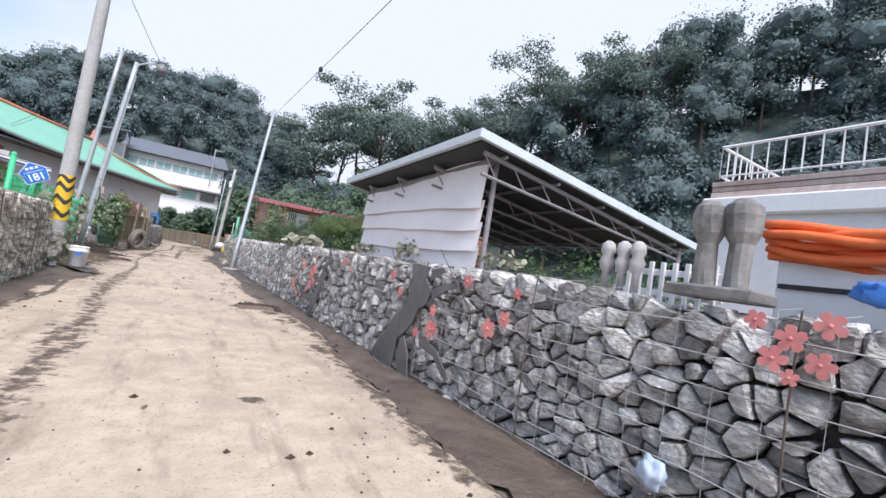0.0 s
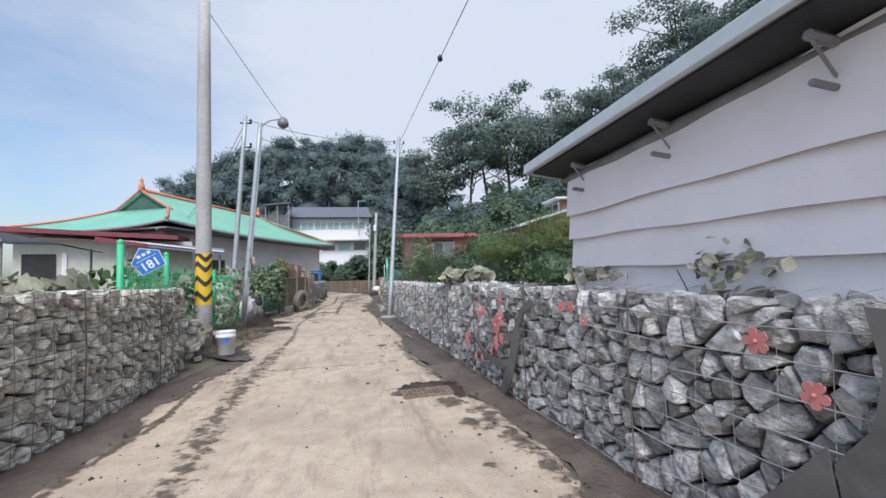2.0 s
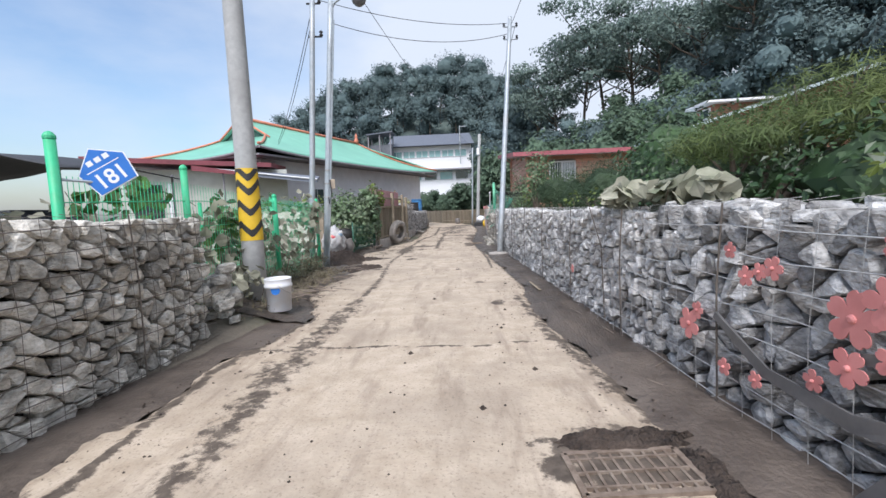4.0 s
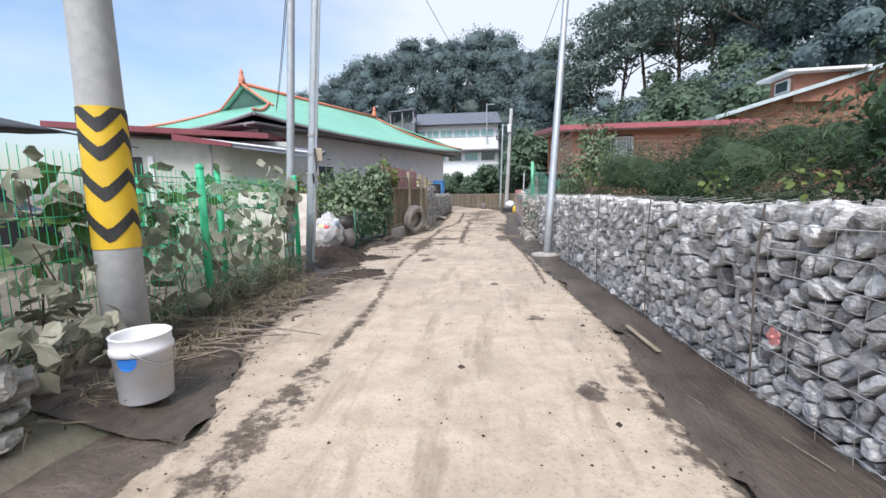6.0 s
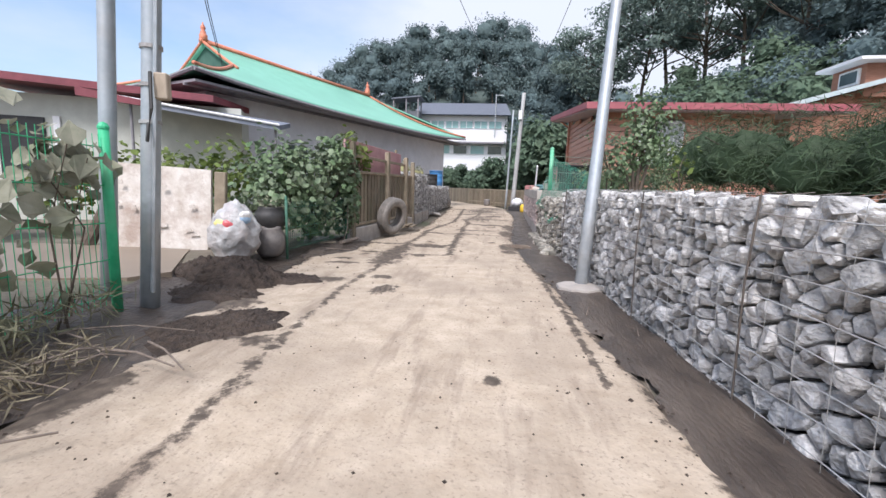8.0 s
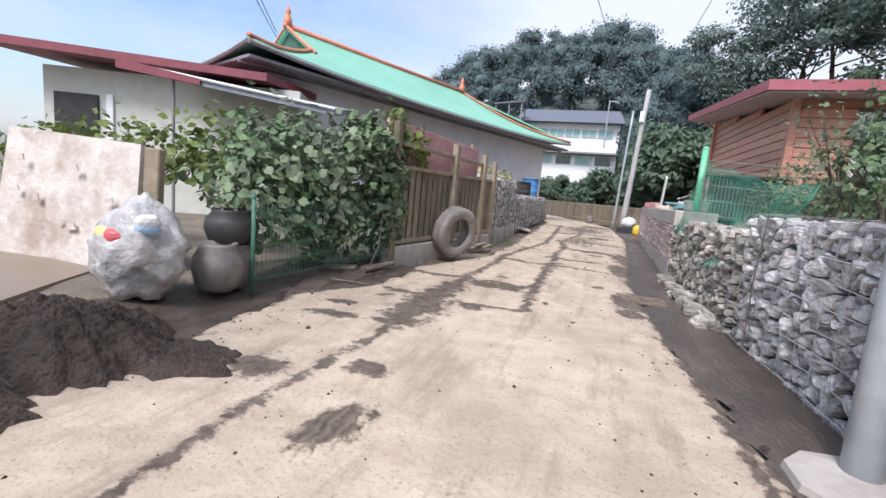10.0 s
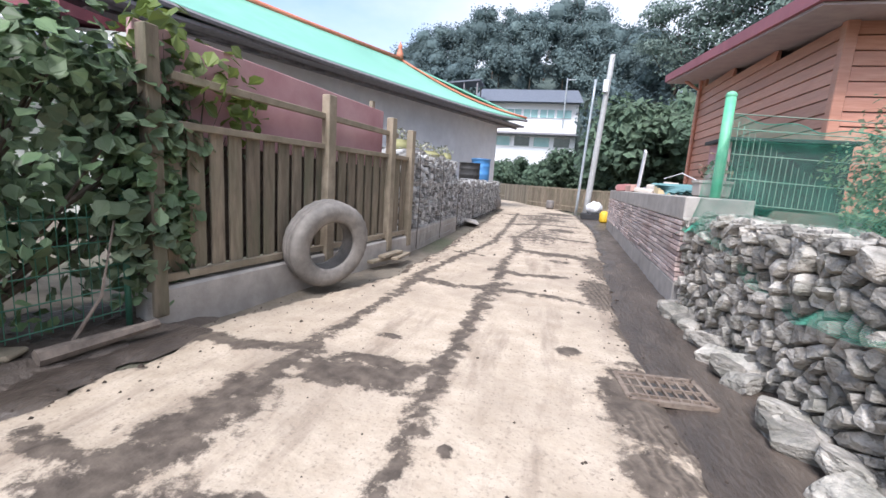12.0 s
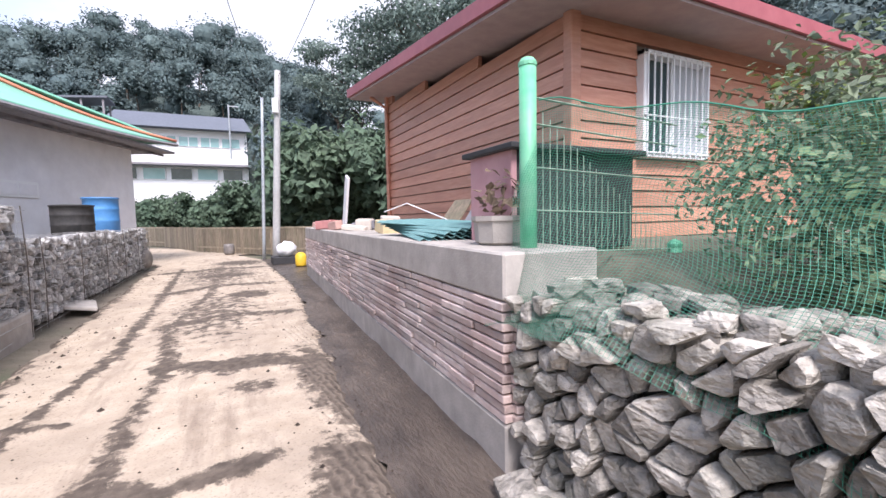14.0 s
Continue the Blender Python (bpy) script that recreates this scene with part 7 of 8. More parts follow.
twig([(-2.9, 12.55, 0.16), (-2.4, 12.75, 0.12), (-1.95, 12.85, 0.09)], 0.035)
twig([(-2.8, 12.2, 0.15), (-2.35, 12.45, 0.13), (-1.95, 12.5, 0.09)], 0.03)
twig([(-2.75, 11.9, 0.15), (-2.2, 11.95, 0.12)], 0.018)
twig([(-2.35, 10.85, 0.1), (-2.05, 11.0, 0.08)], 0.035, "pale broken stick by the stones")
twig([(-2.55, 20.12, 0.09), (-2.48, 20.45, 0.10), (-2.42, 20.75, 0.11)], 0.05, "short cut log lying in the mud")
twig([(-2.56, 20.30, 0.1), (-2.54, 20.48, 0.35), (-2.58, 20.62, 0.80)], 0.012, "bare vine stem rising from the mud")
twig([(-2.6, 19.5, 0.07), (-2.2, 19.65, 0.04)], 0.009, "thin dry twig in the mud")
bm = bmesh.new()
box(bm, (-2.78, 20.05, 0.10), (0.30, 0.15, 0.035), 20, 0.012, (3, -4, 20))
tagged(part("flat_stone", bm, M_RAIL), "flat pale stone lying in the mud", "stone")
bm = bmesh.new()
box(bm, (1.47, 12.62, 0.035), (0.04, 0.62, 0.018), 4, 0.004, (1, 3, 4))
tagged(part("pale_batten", bm, M_RAIL), "pale thin wooden batten in the gutter", "plank")
tr = random.Random(17)
for k in range(44):
    x, y, a, l = tr.uniform(-2.75, -2.0), tr.uniform(11.1, 15.2), tr.uniform(-0.6, 1.2), tr.uniform(0.25, 0.8)
    twig([(x, y, 0.13), (x + l * 0.5 * math.cos(a), y + l * 0.5 * math.sin(a), 0.15), (x + l * math.cos(a), y + l * math.sin(a), 0.10)], tr.uniform(0.004, 0.010), "thin dry stalk on the muddy verge")
for k in range(14):
    y = tr.uniform(1, 17)
    x = right_face(y) - tr.uniform(0.08, 0.5)
    a, l = tr.uniform(0, 3), tr.uniform(0.1, 0.35)
    twig([(x, y, 0.02), (x + l * math.cos(a) * 0.4, y + l * math.sin(a), 0.03)], tr.uniform(0.003, 0.006), "thin dry twig in the gutter")

# ---- the plank fence and the tyre ----
def plank_fence():
    a, b = Vector((-2.62, 20.85, 0)), Vector((-2.05, 24.80, 0))
    d = (b - a).normalized()
    L = (b - a).length
    yaw = math.degrees(math.atan2(d.y, d.x))
    f = thing("plank_fence", tuple((a + b) / 2), "weathered brown upright plank fence on a concrete kerb", "fence")

    def at(s, z, off=0.0):
        p = a + d * s
        return (p.x + d.y * off, p.y - d.x * off, z)
    bm = bmesh.new()
    box(bm, at(L / 2, 0.11, -0.03), (L, 0.22, 0.38), yaw, 0.02)
    part("kerb", bm, M_CONC, f, "stained concrete kerb")
    for s, w, h0, h1 in ((0.05, 0.10, 0.1, 2.05), (1.95, 0.13, 0.0, 1.98), (3.30, 0.12, 0.15, 1.95), (3.90, 0.11, 0.15, 1.86)):
        bm = bmesh.new()
        box(bm, at(s, (h0 + h1) / 2, 0.05), (w, 0.10, h1 - h0), yaw, 0.008)
        part("post", bm, M_OLDWOOD if s < 1 or s > 4 else M_RAIL, f, "square timber post")
    s, k = 0.16, 0
    pr = random.Random(3)
    while s < L - 0.1:
        w = pr.uniform(0.125, 0.15)
        bm = bmesh.new()
        box(bm, at(s + w / 2, 0.90 + pr.uniform(-0.01, 0.01), 0.0), (w, 0.022, 1.10), yaw, 0.004, (0, pr.uniform(-0.5, 0.5), yaw))
        part("plank", bm, M_OLDWOOD, f)
        s += w + 0.05
    for z, h in ((1.45, 0.055), (0.36, 0.06)):
        bm = bmesh.new()
        box(bm, at(L / 2, z, 0.03), (L, 0.05, h), yaw, 0.005)
        part("rail", bm, M_RAIL, f, "pale timber rail")
    bm = bmesh.new()
    box(bm, at(1.85, 1.76, 0.03), (3.3, 0.05, 0.06), yaw, 0.005, (0, 0.6, yaw))
    part("rail", bm, M_RAIL, f, "upper timber rail")
    p = thing("wall_panel", at(1.8, 1.6, -0.15), "faded maroon sheet panel behind the plank fence", "panel")
    bm = bmesh.new()
    box(bm, at(1.70, 1.70, -0.14), (3.3, 0.05, 0.75), yaw, 0.006, (0, 1.2, yaw))
    part("sheet", bm, M_PINK, p)
    # dark sheet added behind the planks so their gaps look shaded
    bm = bmesh.new()
    box(bm, at(2.0, 0.92, -0.16), (3.9, 0.04, 1.12), yaw, 0.006)
    part("sheet", bm, M_BARK, p, "dark lower sheet added to shade the plank gaps")
    for s0 in (0.3, 3.2):
        bm = bmesh.new()
        box(bm, at(s0, 1.1, -0.21), (0.06, 0.05, 2.1), yaw)
        part("batten", bm, M_RAIL, p)
    for k, (s0, z) in enumerate(((3.0, 0.04), (3.15, 0.10), (3.35, 0.05))):
        q = thing("loose_plank", at(s0, z, 0.25), "short weathered plank leaning on the kerb", "plank", "loose planks")
        bm = bmesh.new()
        box(bm, at(s0, z + 0.04, 0.16 + 0.05 * k), (0.55, 0.10, 0.035), yaw + 6 * k - 4, 0.004)
        part("board", bm, M_RAIL, q)


plank_fence()


def tyre():
    t = thing("tyre", (-2.08, 22.40, 0.05), "worn mud-caked tyre leaning on the plank fence", "tyre")
    R, r, w = 0.435, 0.245, 0.25
    prof = [(r, -w * 0.36), (r + 0.03, -w * 0.44), (R * 0.80, -w * 0.52), (R * 0.93, -w * 0.47), (R, -w * 0.34), (R, -w * 0.12), (R - 0.008, -w * 0.11), (R - 0.008, -w * 0.07), (R, -w * 0.06), (R, w * 0.06), (R - 0.008, w * 0.07), (R - 0.008, w * 0.11), (R, w * 0.12),
            (R, w * 0.34), (R * 0.93, w * 0.47), (R * 0.80, w * 0.52), (r + 0.03, w * 0.44), (r, w * 0.36), (r + 0.02, w * 0.30), (R * 0.84, w * 0.36), (R * 0.88, 0), (R * 0.84, -w * 0.36), (r + 0.02, -w * 0.30)]
    m = pose(-2.08, 22.40, 0.475, 0, 0, 0) @ pose(0, 0, 0, 90, 0, 62) @ pose(0, 0, 0, 10, 0, 0)
    bm = bmesh.new()
    n = 56
    rings = []
    for k in range(n):
        a = 2 * math.pi * k / n
        rings.append([bm.verts.new(m @ Vector(((q[0] + (0.006 if k % 2 and q[0] > R * 0.95 else 0)) * math.cos(a), (q[0] + (0.006 if k % 2 and q[0] > R * 0.95 else 0)) * math.sin(a), q[1]))) for q in prof])
    for k in range(n):
        p, q = rings[k], rings[(k + 1) % n]
        for i in range(len(prof)):
            j = (i + 1) % len(prof)
            bm.faces.new((p[i], q[i], q[j], p[j]))
    bmesh.ops.recalc_face_normals(bm, faces=bm.faces)
    part("casing", bm, M_TYRE, t, "", True)


tyre()


# ---- drums, pots and slabs by the far stone wall ----
def drum(name, label, at, r, h, mat):
    t = thing(name, at, label, "drum")
    bm = bmesh.new()
    lathe(bm, [(r * 0.94, 0), (r, 0.02), (r, h * 0.3), (r * 1.03, h * 0.33), (r, h * 0.36), (r, h * 0.63), (r * 1.03, h * 0.66), (r, h * 0.69), (r, h * 0.95), (r * 1.05, h * 0.96), (r * 1.05, h), (r * 0.9, h)], at, 24)
    part("shell", bm, mat, t, "", True)
    bm = bmesh.new()
    lathe(bm, [(r * 0.88, 0), (r * 0.88, 0.015)], (at[0], at[1], at[2] + h - 0.01), 20)
    part("lid", bm, mat, t)


drum("plastic_drum", "blue plastic drum on the stone wall", (-2.50, 34.2, 1.18), 0.34, 0.80, surf("blue_plastic", (0.06, 0.22, 0.50), (0.10, 0.29, 0.58), 4, rough=0.4))
drum("rubber_tub", "black rubber tub on the stone wall", (-2.52, 32.2, 1.18), 0.33, 0.56, M_RUBBER)
for i, (y, r, h) in enumerate(((25.3, 0.18, 0.2), (26.0, 0.24, 0.10), (26.9, 0.26, 0.14), (27.8, 0.16, 0.12), (28.4, 0.15, 0.2))):
    jar("plant_pot", "small muddy plant pot on the stone wall", (-2.40, y, 1.57), r, h, M_JAR if i % 2 else surf("olive_pot", (0.28, 0.27, 0.12), (0.38, 0.36, 0.18), 6), True)
bm = bmesh.new()
box(bm, (-2.05, 30.3, 0.09), (0.45, 0.85, 0.06), 14, 0.01, (0, 12, 14))
tagged(part("loose_slab", bm, M_CONC), "broken pale slab propped on the lane's edge", "slab")
bm = bmesh.new()
lathe(bm, [(0.10, -0.10), (0.27, -0.09), (0.30, 0), (0.27, 0.09), (0.10, 0.10)], n=20, m=pose(-2.1, 36.6, 0.32, 90, 0, 70))
tagged(part("spare_wheel", bm, M_JAR, None, "", True), "small muddy wheel at the end of the stone wall", "wheel")


def far_fence():
    f = thing("board_fence", (0, 43, 0), "long grey-brown board fence at the bend", "fence")
    pts = [(3.6, 38.2), (1.2, 40.2), (-1.2, 44.0), (-3.2, 50.5), (-6, 56)]
    fr = random.Random(6)
    for (xa, ya), (xb, yb) in zip(pts, pts[1:]):
        L = math.hypot(xb - xa, yb - ya)
        yaw = math.degrees(math.atan2(yb - ya, xb - xa))
        n = int(L / 0.24)
        for i in range(n):
            k = (i + 0.5) / n
            bm = bmesh.new()
            box(bm, (xa + (xb - xa) * k, ya + (yb - ya) * k, 0.56 + fr.uniform(-0.03, 0.03)), (0.23, 0.03, 1.1), yaw, 0)
            part("board", bm, M_OLDWOOD, f)
        for z in (0.25, 1.08):
            bm = bmesh.new()
            box(bm, ((xa + xb) / 2 + 0.03, (ya + yb) / 2 - 0.04, z), (L, 0.05, 0.07), yaw)
            part("rail", bm, M_RAIL, f)


far_fence()


# ---- the brick terrace wall ----
def brick_wall():
    a, b = Vector((1.44, 23.44, 0)), Vector((1.86, 32.6, 0))
    d = (b - a).normalized()
    L = (b - a).length
    yaw = math.degrees(math.atan2(d.y, d.x))
    w = thing("wall_terrace", tuple((a + b) / 2), "terrace wall of thin pinkish bricks between concrete base and cap", "wall", kind="structure")

    def at(s, z, off):
        p = a + d * s
        return (p.x + d.y * off, p.y - d.x * off, z)
    for name, z0, z1, t0, t1, mat in (("base", -0.2, 0.27, -0.02, 0.55, M_CONC), ("cap", 0.93, 1.18, -0.025, 0.6, M_CONC), ("backing", 0.27, 0.93, 0.03, 0.55, M_MORTAR)):
        bm = bmesh.new()
        box(bm, at(L / 2, (z0 + z1) / 2, (t0 + t1) / 2), (L + (0 if name == "backing" else 0.02), t1 - t0, z1 - z0), yaw, 0.012 if name != "backing" else 0)
        part(name, bm, mat, w, "rough concrete " + name if name != "backing" else "")
    br = random.Random(5)
    n, z0, hgt = 12, 0.272, 0.655
    ch = hgt / n
    meshes = {}
    rest = bmesh.new()
    count = 0
    for j in range(n):
        s = -0.01
        while s < L:
            ln = min(br.choice((0.34, 0.46, 0.62, 0.8)), L - s)
            if ln < 0.08:
                break
            key = (round(ln, 2),)
            c = at(s + ln / 2, z0 + ch * (j + 0.5), 0.02 + br.uniform(-0.012, 0.012))
            if count < 290 and s < 6.5:
                if key not in meshes:
                    bm = bmesh.new()
                    box(bm, (0, 0, 0), (ln - 0.012, 0.09, ch - 0.011), 0, 0.005)
                    me = bpy.data.meshes.new("brick")
                    bm.to_mesh(me)
                    bm.free()
                    me.materials.append(M_BRICK)
                    meshes[key] = me
                ob = new("brick", meshes[key])
                place_under(ob, w)
                ob.matrix_basis = pose(*c, 0, br.uniform(-0.4, 0.4), yaw)
                count += 1
            else:
                box(rest, c, (ln - 0.012, 0.09, ch - 0.011), yaw)
            s += ln
    part("bricks", rest, M_BRICK, w)["kind"] = "stuff"
    # end face of the wall by the dry stones
    for j in range(n):
        bm = bmesh.new()
        box(bm, at(0.0, z0 + ch * (j + 0.5), 0.28), (0.07, 0.5 + br.uniform(-0.03, 0.02), ch - 0.011), yaw, 0.005)
        part("brick", bm, M_BRICK, w)


brick_wall()
gabion("dry_stone_wall", "loose dry-stacked field stones under green netting", (dry_face(20.2), 20.2), (1.47, 23.42), 1.02, 0.6, -1, 0.125, 0.088, (M_STONE_W, M_STONES_W), (20, 24), 19, wires=False, proud=0.075)


def boulder(at, s, seed, mat, label="rounded field stone on the dry wall", group="loose wall stones"):
    rng = random.Random(seed)
    bm = bmesh.new()
    bmesh.ops.create_icosphere(bm, subdivisions=3, radius=1)
    for v in bm.verts:
        c = v.co.copy()
        k = 1 + 0.09 * fbm(c.x * 4 + seed, c.y * 4, c.z * 4, 3) + 0.30 * fbm(c.x * 1.1 + seed, c.y * 1.1, c.z * 1.1, 3)
        v.co = Vector((max(-0.72, min(0.70, c.x * k + 0.25 * c.z)) * s[0], max(-0.74, min(0.76, c.y * k)) * s[1], max(-0.66, min(0.60, c.z * k + 0.2 * c.x)) * s[2]))
    bmesh.ops.transform(bm, matrix=pose(*at, rng.uniform(-15, 15), rng.uniform(-15, 15), rng.uniform(0, 180)), verts=bm.verts)
    return tagged(part("field_stone", bm, mat), label, "stone", group)


br = random.Random(77)
for k in range(70):
    y = br.uniform(20.5, 23.4)
    s = br.uniform(0.04, 0.075)
    boulder((dry_face(y) + 0.06 + br.uniform(0.0, 0.42), y, 0.99 + s * 0.30), (s * 1.25, s, s * 0.72), k, M_STONE_W)
for k in range(26):
    y = br.uniform(20.3, 23.3)
    s = br.uniform(0.07, 0.15)
    boulder((dry_face(y) - br.uniform(0.02, 0.20), y, s * 0.45), (s * 1.2, s, s * 0.7), 100 + k, M_STONE_W, "tumbled field stone at the wall's foot", "tumbled stones")
for k in range(30):
    s = br.uniform(0.05, 0.12)
    y = 10.5 + abs(br.gauss(0, 0.28))
    boulder((-2.35 - br.uniform(-0.12, 0.35), y, max(0.12, 0.85 - (y - 10.5) * 1.5) * br.uniform(0.2, 1.0)), (s * 1.2, s, s * 0.8), 200 + k, M_STONE_L, "stone spilled from the end of the wire wall", "spilled stones")


# ---- green post, mesh and netting on the right ----
mesh_fence("wire_fence", "green welded fence at the cabin garden", [(1.75, 23.66, 1.10, 2.22), (3.15, 23.72, 1.05, 1.12)], 1.0, surf("worn_green_paint", (0.09, 0.45, 0.24), (0.16, 0.55, 0.33), 9, (0.3, 0.45, 0.33), 2.5, 0.5, 0.5, 0.06), surf("faded_mesh_coating", (0.22, 0.32, 0.25), (0.34, 0.42, 0.33), 9, rough=0.6, bump=0), post_r=0.05, rows=(0.05, 0.3, 0.55, 0.8, 0.95))


def netting():
    t = thing("netting", (1.7, 21.8, 1.0), "sagging fine green netting over stones and shrub", "net")
    bm = bmesh.new()

    def sheet(p):
        # top line runs from the green post back along the wall; the lower hem lies on the stones
        u, v = p
        y = 23.6 - 3.3 * u
        xt, zt = 1.78 + 0.75 * math.sin(u * 2.2) * 0.5, 2.02 - 0.12 * math.sin(u * 3.14) - 0.50 * u
        xb, zb = dry_face(y) - 0.06 - 0.05 * math.sin(u * 9), 0.62 + 0.3 * math.sin(u * 7) * 0.4 + 0.15 * (1 - u)
        return Vector((xb + (xt - xb) * v ** 0.75 + 0.03 * math.sin(u * 21 + v * 9), y + 0.03 * math.sin(v * 13), zb + (zt - zb) * v + 0.02 * math.sin(u * 33)))
    nu, nv = 190, 90
    for i in range(nu + 1):
        tube(bm, [sheet((i / nu, j / 14)) for j in range(15)], 0.0008, 3, cap=False)
    for j in range(nv + 1):
        tube(bm, [sheet((i / 30, j / nv)) for i in range(31)], 0.0008, 3, cap=False)
    part("mesh", bm, M_GNET, t)["kind"] = "stuff"
    bm = bmesh.new()
    tube(bm, [sheet((i / 40, 1.0)) for i in range(41)], 0.004, 5)
    part("edge_cord", bm, M_GNET, t, "green edge cord")


netting()
leafy_bush("garden_shrub", "large fine-leaved green shrub behind the netting", (3.2, 22.7, 0.85), 0,
           [(2.95, 22.9, 1.5, 0.5, 0.45, 0.5), (3.65, 22.7, 1.75, 0.65, 0.55, 0.6), (4.4, 22.7, 1.7, 0.7, 0.6, 0.75), (3.5, 22.2, 1.3, 0.65, 0.55, 0.45), (2.75, 22.3, 1.15, 0.4, 0.45, 0.35), (4.9, 22.4, 1.75, 0.7, 0.6, 0.75)], 2300, 0.028, M_FIG, 61, shape="quad")
leafy_bush("garden_shrub", "yellow-green feathery shrub by the cabin", (4.1, 23.4, 0.9), 0, [(4.2, 23.4, 2.1, 0.3, 0.3, 0.4), (4.6, 23.3, 1.9, 0.35, 0.3, 0.4)], 200, 0.05, M_LEAFY, 62, shape="quad")

# persimmon tree by the leaning pole
leafy_bush("persimmon_tree", "small persimmon tree with glossy drooping leaves", (3.0, 21.0, 0.8), 0,
           [(3.1, 21.1, 2.70, 0.42, 0.4, 0.40), (3.3, 21.1, 2.40, 0.40, 0.4, 0.45), (2.95, 21.0, 2.30, 0.38, 0.4, 0.45), (3.2, 21.1, 2.0, 0.42, 0.4, 0.30), (2.6, 21.0, 1.75, 0.32, 0.35, 0.4)], 260, 0.04, M_FIG, 63, "tree", trunk_r=0.04)

leafy_bush("persimmon_tree", "thin young persimmon with sparse twisted leaves", (2.55, 21.3, 0.85), 0,
           [(2.35, 21.3, 2.3, 0.28, 0.3, 0.35), (2.5, 21.2, 1.8, 0.3, 0.3, 0.35), (2.15, 21.4, 1.5, 0.25, 0.3, 0.3)], 80, 0.026, M_FIG, 77, "tree", trunk_r=0.018)

# ---- the clipped hedge and garden trees behind the right wall ----
M_PINE = surf("soft_pine_needles", (0.075, 0.115, 0.03), (0.15, 0.185, 0.05), 1.2, (0.06, 0.10, 0.03), 1.0, 0.6, 0.7, 0, island=0.3, trans=0.25, puff=0.45)
M_DARKL = surf("dark_evergreen_leaf", (0.025, 0.06, 0.02), (0.055, 0.10, 0.035), 1.4, rough=0.45, bump=0, island=0.4, trans=0.15, puff=0.45)
leafy_bush("garden_pine", "cloud-pruned pine with soft yellow-green pads", (3.0, 10.1, 0.85), 0,
           [(2.85, 10.1, 1.78, 0.42, 0.5, 0.15), (3.35, 10.3, 1.95, 0.55, 0.5, 0.19), (3.9, 10.1, 2.18, 0.55, 0.6, 0.25), (4.35, 10.7, 2.08, 0.55, 0.5, 0.28), (3.65, 9.7, 1.9, 0.45, 0.4, 0.2), (4.6, 9.8, 2.2, 0.55, 0.5, 0.32)], 2600, 0.048, M_PINE, 64, "tree", "needle", 0.05)
leafy_bush("evergreen_shrub", "rounded dark evergreen shrub in the garden", (3.6, 12.0, 0.85), 0,
           [(3.3, 12.0, 1.88, 0.7, 0.75, 0.52), (3.9, 12.6, 1.75, 0.8, 0.8, 0.6), (3.0, 11.5, 1.45, 0.5, 0.6, 0.4), (4.6, 12.2, 1.8, 0.8, 0.8, 0.6)], 1900, 0.036, M_DARKL, 65, shape="quad", core=0.75)
leafy_bush("evergreen_shrub", "dark spreading shrub under the pine", (3.5, 11.0, 0.85), 0,
           [(3.2, 10.6, 1.35, 0.6, 0.7, 0.4), (3.5, 9.4, 1.4, 0.6, 0.7, 0.45), (3.6, 12.2, 1.3, 0.6, 0.8, 0.4), (4.6, 9.2, 1.5, 0.8, 0.8, 0.5), (4.8, 10.4, 1.4, 0.8, 0.8, 0.5)], 1300, 0.036, M_DARKL, 66, shape="quad", core=0.7)
leafy_bush("garden_tree", "thin-branched shrub tree with sparse leaves", (4.6, 8.6, 0.85), 0,
           [(4.2, 8.6, 2.1, 0.5, 0.5, 0.3), (4.9, 8.2, 2.5, 0.6, 0.5, 0.3), (5.2, 8.9, 2.0, 0.6, 0.5, 0.35), (4.4, 9.1, 1.6, 0.6, 0.5, 0.3)], 260, 0.045, M_LEAF, 67, "tree", "quad")
M_YEW = surf("dark_yew_needles", (0.028, 0.055, 0.024), (0.06, 0.095, 0.042), 1.1, rough=0.7, bump=0, island=0.4, trans=0.2)
leafy_bush("clipped_hedge", "long soft yew hedge with shaggy dark needles", (3.6, 17.2, 0.85), 0,
           [(3.25 + 0.25 * math.sin(k), 14.6 + 0.72 * k, 1.55 + 0.12 * math.sin(k * 1.7), 0.62, 0.6, 0.44 + 0.05 * (k % 2)) for k in range(6)] + [(4.4, 14.6 + 0.9 * k, 1.78 + 0.1 * math.sin(k * 2.0), 0.75, 0.7, 0.42) for k in range(4)], 3200, 0.048, M_YEW, 68, "hedge", "needle", core=0.66)
leafy_bush("clipped_hedge", "low yew shrub at the garden's edge", (2.9, 14.0, 0.85), 0, [(2.9, 13.6, 1.25, 0.45, 0.6, 0.3), (2.8, 14.6, 1.3, 0.4, 0.6, 0.3), (2.9, 12.6, 1.2, 0.4, 0.5, 0.25), (3.6, 13.5, 1.45, 0.6, 0.5, 0.4), (4.5, 13.9, 1.6, 0.7, 0.5, 0.5)], 1900, 0.042, M_YEW, 69, "hedge", "needle")
for k, (y, zz, mat) in enumerate(((16.6, 1.5, M_LEAFY), (13.0, 1.35, M_LEAFY), (11.9, 1.3, M_LEAFY), (8.1, 1.38, M_LEAFY), (7.7, 1.45, M_LEAF))):
    leafy_bush("weed", "bright young leaves above the wall", (right_face(y) + 0.45, y, 1.1), 0, [(right_face(y) + 0.42, y, zz, 0.14, 0.18, 0.12)], 26, 0.028, mat, 80 + k, "plant", trunk_r=0.008)
vines("vine", "pale wilted vine sprawling over the wall's top", [(right_face(10.4) + 0.2, 10.4, 1.34, 0.25, 0.55, 0.09), (right_face(9.5) + 0.25, 9.5, 1.36, 0.2, 0.5, 0.07)], 60, 0.10, M_LEAFD, 71, 4)
